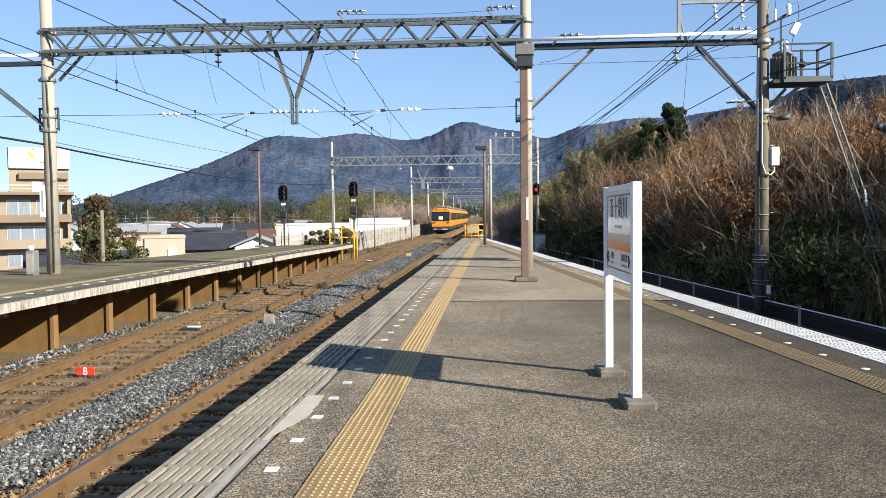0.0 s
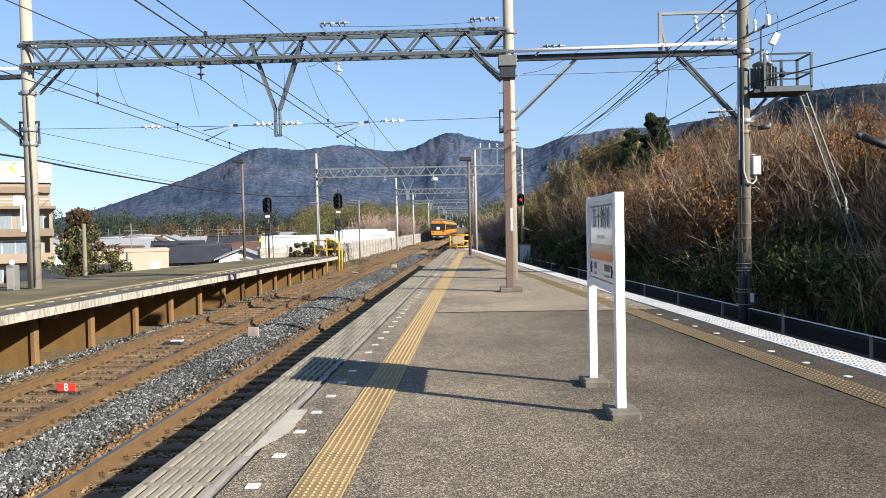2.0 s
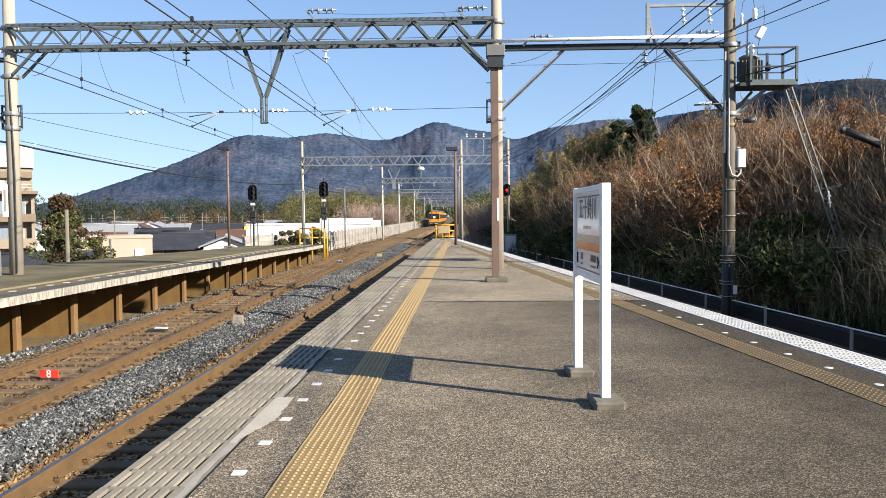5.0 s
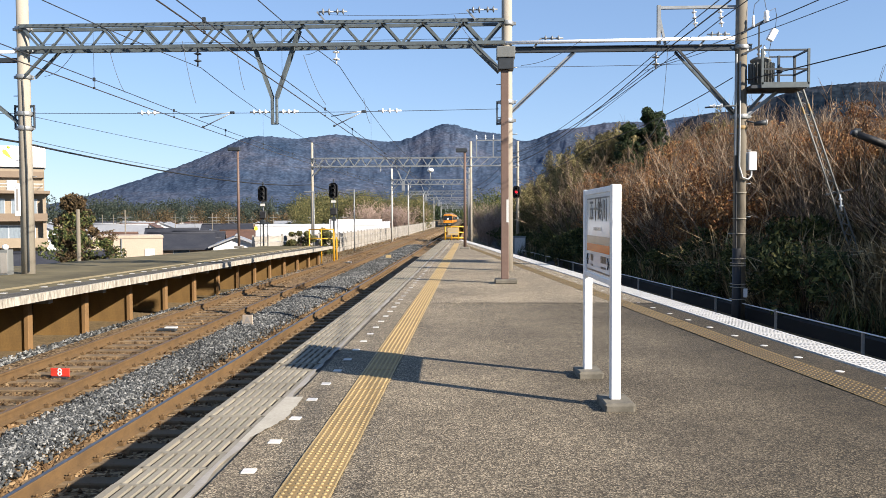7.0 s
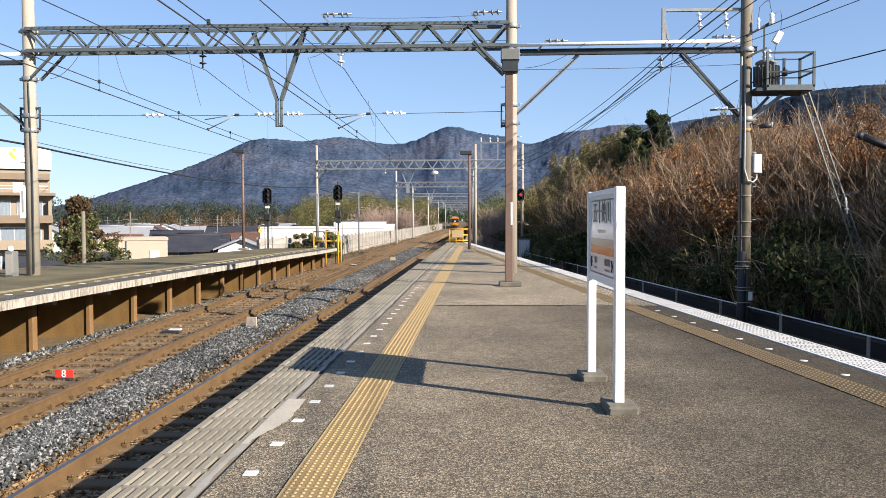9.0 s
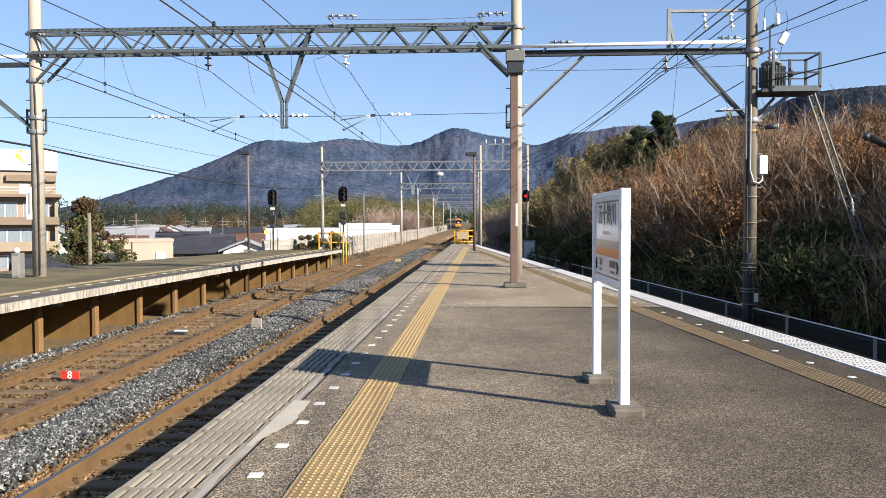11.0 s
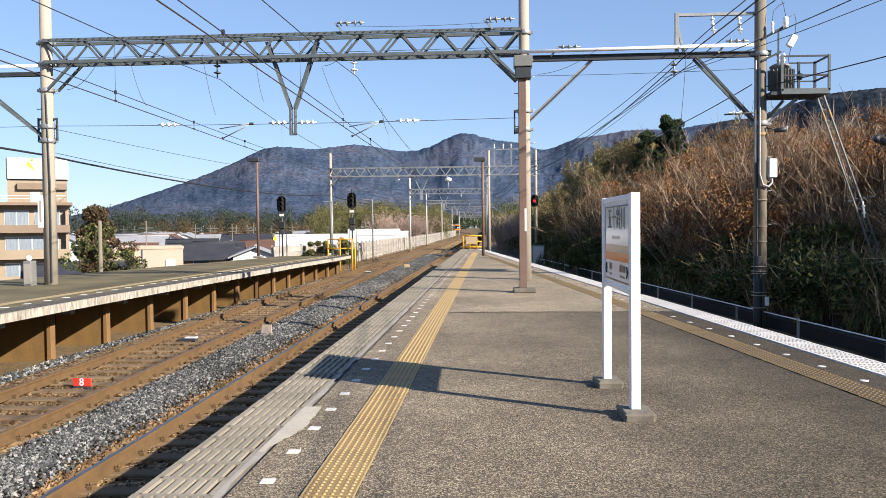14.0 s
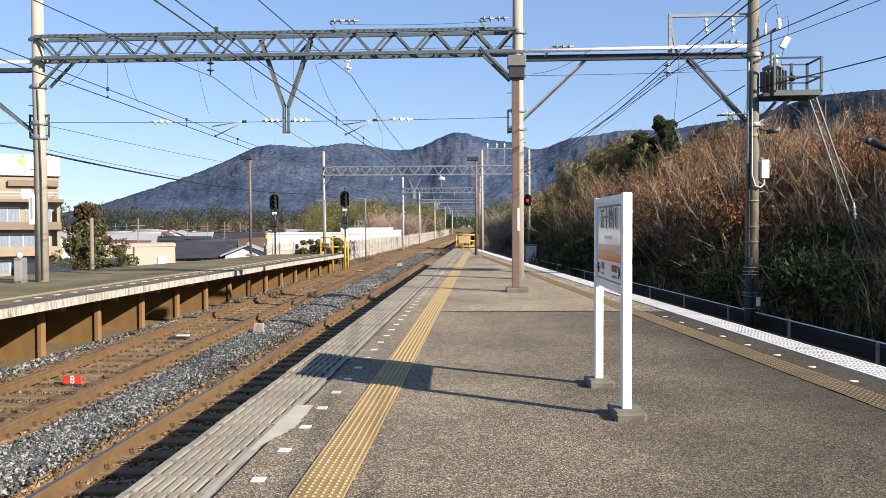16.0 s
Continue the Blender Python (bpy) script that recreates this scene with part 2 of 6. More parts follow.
def make_ground():
    n = Nodes("dry_ground")
    a = n.ramp(n.noise(0.05, 6, 0.7), [(0.3, (0.07, 0.06, 0.028)), (0.5, (0.165, 0.118, 0.062)), (0.7, (0.24, 0.175, 0.10))])
    b = n.ramp(n.noise(9.0, 5, 0.75), [(0.3, (0.5,) * 3), (0.7, (1.2,) * 3)])
    n.bump(n.noise(6.0, 6, 0.8), 0.6, 0.05)
    return n.done(n.mix(1, a, b, "MULTIPLY"), 0.95, 0, 0.2)


def make_trackbed():
    n = Nodes("rusty_trackbed")
    v = n.t.nodes.new("ShaderNodeTexVoronoi")
    v.inputs["Scale"].default_value = 22
    n.link(n.co, v.inputs["Vector"])
    one = n.t.nodes.new("ShaderNodeSeparateColor")
    n.link(v.outputs["Color"], one.inputs[0])
    a = n.ramp(one.outputs[0], [(0.2, (0.075, 0.044, 0.021)), (0.55, (0.24, 0.155, 0.076)), (0.9, (0.40, 0.285, 0.16))])
    b = n.ramp(n.noise(0.7, 5, 0.7), [(0.3, (0.6,) * 3), (0.7, (1.15,) * 3)])
    n.bump(v.outputs["Distance"], 0.8, 0.03)
    return n.done(n.mix(1, a, b, "MULTIPLY"), 0.95, 0, 0.2)


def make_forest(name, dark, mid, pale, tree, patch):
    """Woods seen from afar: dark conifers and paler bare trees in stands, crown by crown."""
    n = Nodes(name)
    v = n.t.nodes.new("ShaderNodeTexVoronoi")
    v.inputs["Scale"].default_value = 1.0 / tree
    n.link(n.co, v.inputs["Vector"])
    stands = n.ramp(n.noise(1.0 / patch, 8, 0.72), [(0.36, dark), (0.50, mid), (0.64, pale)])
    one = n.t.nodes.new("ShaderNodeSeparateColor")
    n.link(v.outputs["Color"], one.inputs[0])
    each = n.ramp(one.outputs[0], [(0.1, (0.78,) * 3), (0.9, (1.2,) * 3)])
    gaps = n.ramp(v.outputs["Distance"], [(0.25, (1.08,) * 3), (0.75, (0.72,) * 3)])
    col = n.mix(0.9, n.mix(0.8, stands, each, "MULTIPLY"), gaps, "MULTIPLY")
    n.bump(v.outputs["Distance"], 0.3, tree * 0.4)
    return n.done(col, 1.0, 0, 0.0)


GROUND = make_ground()
# litter colour darkened so that gaps in the brush look shaded
BANK_SOIL = worn("shade_dark_litter", (0.0345, 0.0242, 0.0145), (0.0152, 0.0131, 0.00828), 0.95, coarse=0.8, fine=14, amount=0.8, bump=0.6)
OLD_ASPHALT = worn("old_olive_asphalt", (0.17, 0.146, 0.088), (0.085, 0.075, 0.050), 0.95, coarse=0.5, fine=60, amount=0.85, spec=0.08)
BLACK_COVER = worn("black_sleeve_and_cable", (0.0152, 0.0166, 0.0193), (0.0276, 0.0276, 0.0276), 0.6, coarse=3, fine=30)
# toe wall coloured black to paint in the shade at the bank's foot
TOE = worn("shade_black_concrete", (0.0152, 0.0145, 0.0138), (0.00828, 0.00828, 0.00828), 0.9)
# near-black colour stands in for the deep shade under the platform slab
WALL_SHADE = worn("shade_dark_wall", (0.035, 0.024, 0.014), (0.018, 0.013, 0.009), 0.95, spec=0.05)
TRACKBED = make_trackbed()
# blue air haze over the far range is put into its forest colours
MOUNTAIN = make_forest("hazy_far_forest", (0.033, 0.053, 0.090), (0.053, 0.073, 0.114), (0.084, 0.092, 0.124), 12.0, 320.0)
NEAR_MOUNTAIN = make_forest("near_forest", (0.010, 0.018, 0.029), (0.021, 0.030, 0.042), (0.043, 0.045, 0.053), 7.0, 90.0)


def lamp_glow(name, colour, strength):
    n = Nodes(name)
    n.b.inputs["Emission Color"].default_value = (*colour, 1)
    n.b.inputs["Emission Strength"].default_value = strength
    return n.done(colour, 0.4)


RED_GLOW = lamp_glow("lit_red_lens", (1.0, 0.012, 0.02), 1.1)
AMBER_GLOW = lamp_glow("lit_amber_lens", (1.0, 0.35, 0.02), 2.0)

# ---- building in meshes ----


class Geo:
    """Vertices and faces that become one mesh."""

    def __init__(self):
        self.v, self.f, self.s = [], [], []

    def add(self, verts, faces, smooth=False):
        k = len(self.v)
        self.v += [tuple(p) for p in verts]
        self.f += [tuple(k + i for i in f) for f in faces]
        self.s += [smooth] * len(faces)
        return self

    def box(self, x0, x1, y0, y1, z0, z1, b=0.0, m=None):
        """A box, its edges chamfered by b."""
        if b <= 0:
            p = [(x, y, z) for z in (z0, z1) for y in (y0, y1) for x in (x0, x1)]
            f = [(0, 2, 3, 1), (4, 5, 7, 6), (0, 1, 5, 4), (2, 6, 7, 3), (0, 4, 6, 2), (1, 3, 7, 5)]
        else:
            lo, hi = (x0, y0, z0), (x1, y1, z1)
            p, idx = [], {}
            for c in range(8):
                s = [(c >> a) & 1 for a in range(3)]
                for a in range(3):
                    q = [hi[k] - b if s[k] else lo[k] + b for k in range(3)]
                    q[a] = hi[a] if s[a] else lo[a]
                    idx[c, a] = len(p)
                    p.append(tuple(q))
            f = []
            for a in range(3):
                u, w = (a + 1) % 3, (a + 2) % 3
                for side in (0, 1):
                    base = side << a
                    loop = [base, base | 1 << u, base | 1 << u | 1 << w, base | 1 << w]
                    q = [idx[c, a] for c in loop]
                    f.append(tuple(q if side else q[::-1]))
            for a in range(3):
                u, w = (a + 1) % 3, (a + 2) % 3
                for su in (0, 1):
                    for sw in (0, 1):
                        c0 = su << u | sw << w
                        c1 = c0 | 1 << a
                        q = [idx[c0, u], idx[c1, u], idx[c1, w], idx[c0, w]]
                        f.append(tuple(q if su ^ sw else q[::-1]))
            for c in range(8):
                q = [idx[c, a] for a in range(3)]
                odd = bin(c).count("1") % 2
                f.append(tuple(q if odd else q[::-1]))
        if m is not None:
            p = [m @ Vector(q) for q in p]
        return self.add(p, f)

    def tube(self, a, b, r0, r1=None, n=8, caps=True, smooth=True):
        a, b = Vector(a), Vector(b)
        r1 = r0 if r1 is None else r1
        w = (b - a)
        if w.length < 1e-6:
            return self
        u = w.orthogonal().normalized()
        v = w.normalized().cross(u)
        p = []
        for c, r in ((a, r0), (b, r1)):
            p += [c + (u * math.cos(2 * math.pi * i / n) + v * math.sin(2 * math.pi * i / n)) * r for i in range(n)]
        self.add(p, [(i, (i + 1) % n, n + (i + 1) % n, n + i) for i in range(n)], smooth)
        if caps:
            k = len(self.v) - 2 * n
            self.f += [tuple(k + i for i in reversed(range(n))), tuple(k + n + i for i in range(n))]
            self.s += [False, False]
        return self

    def line(self, pts, r, n=5):
        pts = [Vector(p) for p in pts]
        ring = []
        for i, p in enumerate(pts):
            d = (pts[min(i + 1, len(pts) - 1)] - pts[max(i - 1, 0)]).normalized()
            side = d.cross(Vector((0, 0, 1)))
            if side.length < 0.05:
                side = d.cross(Vector((1, 0, 0)))
            side.normalize()
            up = side.cross(d)
            ring += [p + (side * math.cos(2 * math.pi * k / n) + up * math.sin(2 * math.pi * k / n)) * r for k in range(n)]
        return self.add(ring, [(j * n + k, j * n + (k + 1) % n, (j + 1) * n + (k + 1) % n, (j + 1) * n + k) for j in range(len(pts) - 1) for k in range(n)], True)

    def lathe(self, c, rings, n=12, axis="z", caps=True):
        """Rings of (radius, height) round an axis through c."""
        p = []
        for r, h in rings:
            for i in range(n):
                t = 2 * math.pi * i / n
                q = (r * math.cos(t), r * math.sin(t), h)
                if axis == "y":
                    q = (q[0], q[2], q[1])
                elif axis == "x":
                    q = (q[2], q[0], q[1])
                p.append((c[0] + q[0], c[1] + q[1], c[2] + q[2]))
        f = [(k * n + i, k * n + (i + 1) % n, (k + 1) * n + (i + 1) % n, (k + 1) * n + i) for k in range(len(rings) - 1) for i in range(n)]
        self.add(p, f, True)
        if not caps:
            return self
        k = len(self.v) - n * len(rings)
        self.f += [tuple(k + i for i in reversed(range(n))), tuple(k + n * (len(rings) - 1) + i for i in range(n))]
        self.s += [False, False]
        return self

    def bar(self, a, b, w, h, up=(0, 0, 1)):
        """A straight bar of w by h between two points."""
        a, b = Vector(a), Vector(b)
        d = (b - a)
        n = d.normalized()
        side = n.cross(Vector(up))
        if side.length < 1e-4:
            side = n.cross(Vector((1, 0, 0)))
        side.normalize()
        top = side.cross(n)
        p = [c + side * (w / 2 * i) + top * (h / 2 * j) for c in (a, b) for i, j in ((-1, -1), (1, -1), (1, 1), (-1, 1))]
        return self.add(p, [(3, 2, 1, 0), (4, 5, 6, 7), (0, 1, 5, 4), (1, 2, 6, 5), (2, 3, 7, 6), (3, 0, 4, 7)])

    def angle(self, a, b, w, t=0.008, up=(0, 0, 1)):
        """An L-section of leg w between two points."""
        a, b = Vector(a), Vector(b)
        n = (b - a).normalized()
        side = n.cross(Vector(up))
        if side.length < 1e-4:
            side = n.cross(Vector((1, 0, 0)))
        side.normalize()
        top = side.cross(n)
        self.bar(a - top * w / 2, b - top * w / 2, w, t, up)
        return self.bar(a - side * (w / 2), b - side * (w / 2), t, w, up)

    def mesh(self, name):
        me = bpy.data.meshes.new(name)
        me.from_pydata(self.v, [], self.f)
        me.polygons.foreach_set("use_smooth", self.s)
        me.update()
        return me


def joined(name, *pairs):
    """One mesh of several (geo, material) pairs."""
    g, index = Geo(), []
    for k, (h, mat) in enumerate(pairs):
        a = len(g.f)
        g.add(h.v, h.f)
        g.s[a:] = h.s
        index += [k] * len(h.f)
    me = g.mesh(name)
    for h, mat in pairs:
        me.materials.append(mat)
    me.polygons.foreach_set("material_index", index)
    return me


def part(name, g, material, parent=None, label="", m=None):
    me = g if isinstance(g, bpy.types.Mesh) else g.mesh(name)
    if material is not None and not me.materials:
        me.materials.append(material)
    ob = new(name, me)
    if parent is not None:
        ob.parent = parent
    if m is not None:
        ob.matrix_basis = m
    if label:
        tagged(ob, label)
    return ob


def thing(name, label, category, m=None, group="", kind=""):
    ob = new(name)
    if m is not None:
        ob.matrix_basis = m
    return tagged(ob, label, category, group, kind)


def single(name, g, material, label, category, m=None, group="", kind=""):
    return tagged(part(name, g, material, None, "", m), label, category, group, kind)


def smooth(a, b, x):
    t = min(1, max(0, (x - a) / (b - a)))
    return t * t * (3 - 2 * t)


def lerp(a, b, t):
    return a + (b - a) * t


def text_mesh(words, size, material):
    cu = bpy.data.curves.new("letters", "FONT")
    cu.body, cu.size, cu.extrude, cu.align_x, cu.align_y = words, size, 0.0008, "CENTER", "CENTER"
    cu.offset = size * 0.012
    ob = new("letters", cu)
    bpy.context.view_layer.update()
    me = bpy.data.meshes.new_from_object(ob.evaluated_get(bpy.context.evaluated_depsgraph_get()))
    bpy.data.objects.remove(ob)
    me.materials.clear()
    me.materials.append(material)
    return me

# ---- the plan ----
RAIL = -1.0            # top of the rails
BED = -1.19            # top of the trackbed
NEAR_EDGE = -1.98      # the platform's edge along the near track


def far_edge(y):
    """The platform's other edge: it tapers towards its end."""
    return 4.95 - 0.105 * y


def track_1(y):
    return -3.40


def track_2(y):
    """Centre line of the track between the platforms that the train takes."""
    return -6.72 - 0.45 * smooth(6, 30, y) - 0.35 * smooth(30, 110, y) - 45.0 * smooth(250, 620, y) ** 1.25


def track_3(y):
    return max(far_edge(y) + 1.55, track_1(y))


def opposite_edge(y):
    return -8.82 + 0.12 * smooth(15, 30, y) + 0.38 * smooth(34, 47, y)


def dip(y):
    """How far the opposite platform has dipped."""
    return -0.13 * smooth(14, 47, y)


def hill_foot(y):
    return 11.2 - 0.135 * y if y < 60 else 3.1 - 0.02 * (y - 60)


# ---- ground, trackbed, hillside, mountains ----


def steps(*runs):
    out = []
    for a, b, n in runs:
        out += [a + (b - a) * i / n for i in range(n)]
    return out + [runs[-1][1]]


def sheet(g, xs, ys, f):
    k = len(g.v)
    g.v += [(x, y, f(x, y)) for y in ys for x in xs]
    n = len(xs)
    fs = [(k + j * n + i, k + j * n + i + 1, k + (j + 1) * n + i + 1, k + (j + 1) * n + i) for j in range(len(ys) - 1) for i in range(n - 1)]
    g.f += fs
    g.s += [True] * len(fs)
    return g


def ground_height(x, y):
    xr = x - (track_2(y) + 7.5)
    z = -1.36 - 4.6 * smooth(-17.5, -23, xr)
    return z + 0.05 * noise.noise((x * 0.4, y * 0.4, 0)) * (1 if abs(x) < 200 else 0)


def build_ground():
    xs = steps((-4800, -600, 14), (-600, -100, 20), (-100, -30, 20), (-30, 20, 60), (20, 200, 16), (200, 4800, 14))
    ys = steps((-60, 0, 8), (0, 100, 50), (100, 600, 50), (600, 4800, 20))
    single("ground", sheet(Geo(), xs, ys, ground_height), GROUND, "dry grassy ground around the railway station", "ground", kind="structure")
    for name, c, half in (("trackbed_1", track_1, 1.75), ("trackbed_2", track_2, 1.7), ("trackbed_3", track_3, 1.6)):
        g = Geo()
        ys = steps((-8, 60, 50), (60, 640, 90))
        for y0, y1 in zip(ys, ys[1:]):
            a, b = c(y0), c(y1)
            prof = ((-half - 0.5, -1.40), (-half, BED - 0.01), (half, BED - 0.01), (half + 0.5, -1.40))
            p = [(a + o, y0, z) for o, z in prof] + [(b + o, y1, z) for o, z in prof]
            g.add(p, [(0, 1, 5, 4), (1, 2, 6, 5), (2, 3, 7, 6)], True)
        single(name, g, TRACKBED, "rust-stained gravel bed under the railway track", "trackbed", kind="structure")


def hill_height(x, y):
    s = x - hill_foot(y)
    top = 7.4 * smooth(150, 90, y) * (1 - 0.33 * smooth(75, 38, y)) + 0.4
    z = -1.5 + top * (smooth(-1.5, 14, s) ** 0.85) + 0.3 * smooth(14, 60, s)
    return z + 0.5 * noise.noise((x * 0.22, y * 0.22, 3)) * smooth(0.5, 4, s) + 0.2 * noise.noise((x * 0.9, y * 0.9, 7)) * smooth(0, 2, s)


def build_hill():
    g = Geo()
    ss, ys = steps((-1.5, 16, 44), (16, 70, 14)), steps((-30, 70, 80), (70, 220, 40))
    n = len(ss)
    g.v = [(hill_foot(y) + s, y, hill_height(hill_foot(y) + s, y)) for y in ys for s in ss]
    g.f = [(j * n + i, j * n + i + 1, (j + 1) * n + i + 1, (j + 1) * n + i) for j in range(len(ys) - 1) for i in range(n - 1)]
    g.s = [True] * len(g.f)
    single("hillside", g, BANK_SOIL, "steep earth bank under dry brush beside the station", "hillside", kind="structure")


def ridge(az, bumps):
    return sum(h * math.exp(-((az - c) / w) ** 2) for c, w, h in bumps)


# ridge line: bearing in degrees, width in degrees, height in degrees seen from the platform
FAR_RIDGE = [(-40, 8, 0.65), (-31, 4, 0.69), (-28, 1.9, 0.36), (-26, 1.9, 0.89), (-24, 1.9, 1.39), (-22, 1.9, 1.80), (-20, 1.9, 2.29), (-18, 1.9, 2.74), (-16, 1.9, 3.55), (-14, 1.9, 3.41), (-12, 1.9, 3.27), (-10, 1.9, 3.69), (-8, 1.9, 3.39), (-6, 1.9, 3.18), (-4, 1.9, 3.39), (-2, 1.9, 4.36), (0, 1.9, 3.53), (2, 1.9, 3.11), (5, 3, 4.27), (9, 3.5, 4.01), (14, 5, 4.63), (20, 6, 4.19), (28, 7, 3.81), (37, 9, 3.23), (48, 10, 2.55), (60, 10, 2.08)]
NEAR_RIDGE = [(14.5, 3.0, 5.01), (18.5, 3.5, 5.0), (22.5, 3.5, 5.56), (26.5, 3.5, 5.3), (31, 4, 4.94), (37, 6, 4.75), (46, 9, 4.59)]


def build_mountain(name, dist, depth, bumps, az0, az1, material, label, rough, relief):
    g = Geo()
    az = steps((az0, az1, 1000))
    ds = steps((-1.0, 0.0, 34), (0.0, 1.0, 8))
    n = len(az)
    for d in ds:
        for a in az:
            r = dist + d * depth
            k = math.exp(-(abs(d) ** 1.4) * 2.6) if d < 0 else math.exp(-(d ** 2) * 2)
            h = ridge(a, bumps)
            h += relief * h * noise.fractal((a * 0.32, d * 3.2, 2.0), 0.85, 2.1, 6) * (0.04 + min(1, abs(d) * 3))
            h += rough * (noise.noise((a * 2.2, d * 9, 5.0)) + 0.8 * noise.noise((a * 6.5, d * 30, 9.0)) + 0.6 * noise.noise((a * 14, d * 40, 1.0)))
            z = math.tan(radians(max(0, h))) * dist * k - 6 * (1 - k)
            g.v.append((r * math.sin(radians(a)), r * math.cos(radians(a)), z))
    m = len(ds)
    g.f = [(j * n + i, j * n + i + 1, (j + 1) * n + i + 1, (j + 1) * n + i) for j in range(m - 1) for i in range(n - 1)]
    g.s = [True] * len(g.f)
    single(name, g, material, label, "mountain", kind="structure")


build_ground()
build_hill()
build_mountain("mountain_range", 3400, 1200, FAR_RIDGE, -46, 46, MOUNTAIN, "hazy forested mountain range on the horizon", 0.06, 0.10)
build_mountain("wooded_hill", 900, 330, NEAR_RIDGE, 4, 75, NEAR_MOUNTAIN, "dark wooded hill rising behind the brushy bank", 0.05, 0.06)

# ---- platforms ----
PLATFORM_END = 52.6


def build_platform_1():
    g = Geo()
    ys = steps((-12, PLATFORM_END, 40))
    p = []
    for y in ys:
        a, b = NEAR_EDGE + 0.12, far_edge(y) - 0.10
        p += [(a, y, -1.6), (a, y, -0.02 + 0.0), (b, y, -0.02), (b, y, -1.6)]
    # top inset lies under the slabs; the asphalt sheet follows
    f = []
    for k in range(len(ys) - 1):
        i = 4 * k
        f += [(i, i + 1, i + 5, i + 4), (i + 1, i + 2, i + 6, i + 5), (i + 2, i + 3, i + 7, i + 6)]
    e = 4 * (len(ys) - 1)
    f += [(0, 3, 2, 1), (e, e + 1, e + 2, e + 3)]
    g.add(p, f)
    wall = single("platform_base", g, CONCRETE, "concrete island platform body with weathered sides", "platform", kind="structure")
    g = Geo()
    xs = 14
    for y in ys:
        a, b = -1.46, far_edge(y) - 0.46
        for i in range(xs + 1):
            x = lerp(a, b, i / xs)
            g.v.append((x, y, 0.004 * noise.noise((x * 0.7, y * 0.7, 0))))
    n = xs + 1
    g.f = [(j * n + i, j * n + i + 1, (j + 1) * n + i + 1, (j + 1) * n + i) for j in range(len(ys) - 1) for i in range(xs)]
    g.s = [True] * len(g.f)
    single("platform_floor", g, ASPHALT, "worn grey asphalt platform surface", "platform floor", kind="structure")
    g = Geo()
    for y in steps((13.45, PLATFORM_END, 20)):
        for i in range(xs + 1):
            g.v.append((lerp(-1.44, far_edge(y) - 0.48, i / xs), y, 0.005))
    g.f = [(j * n + i, j * n + i + 1, (j + 1) * n + i + 1, (j + 1) * n + i) for j in range(20) for i in range(xs)]
    g.s = [True] * len(g.f)
    single("platform_floor_far", g, PALE_ASPHALT, "paler resurfaced asphalt towards the platform end", "platform floor", kind="structure")
    return wall


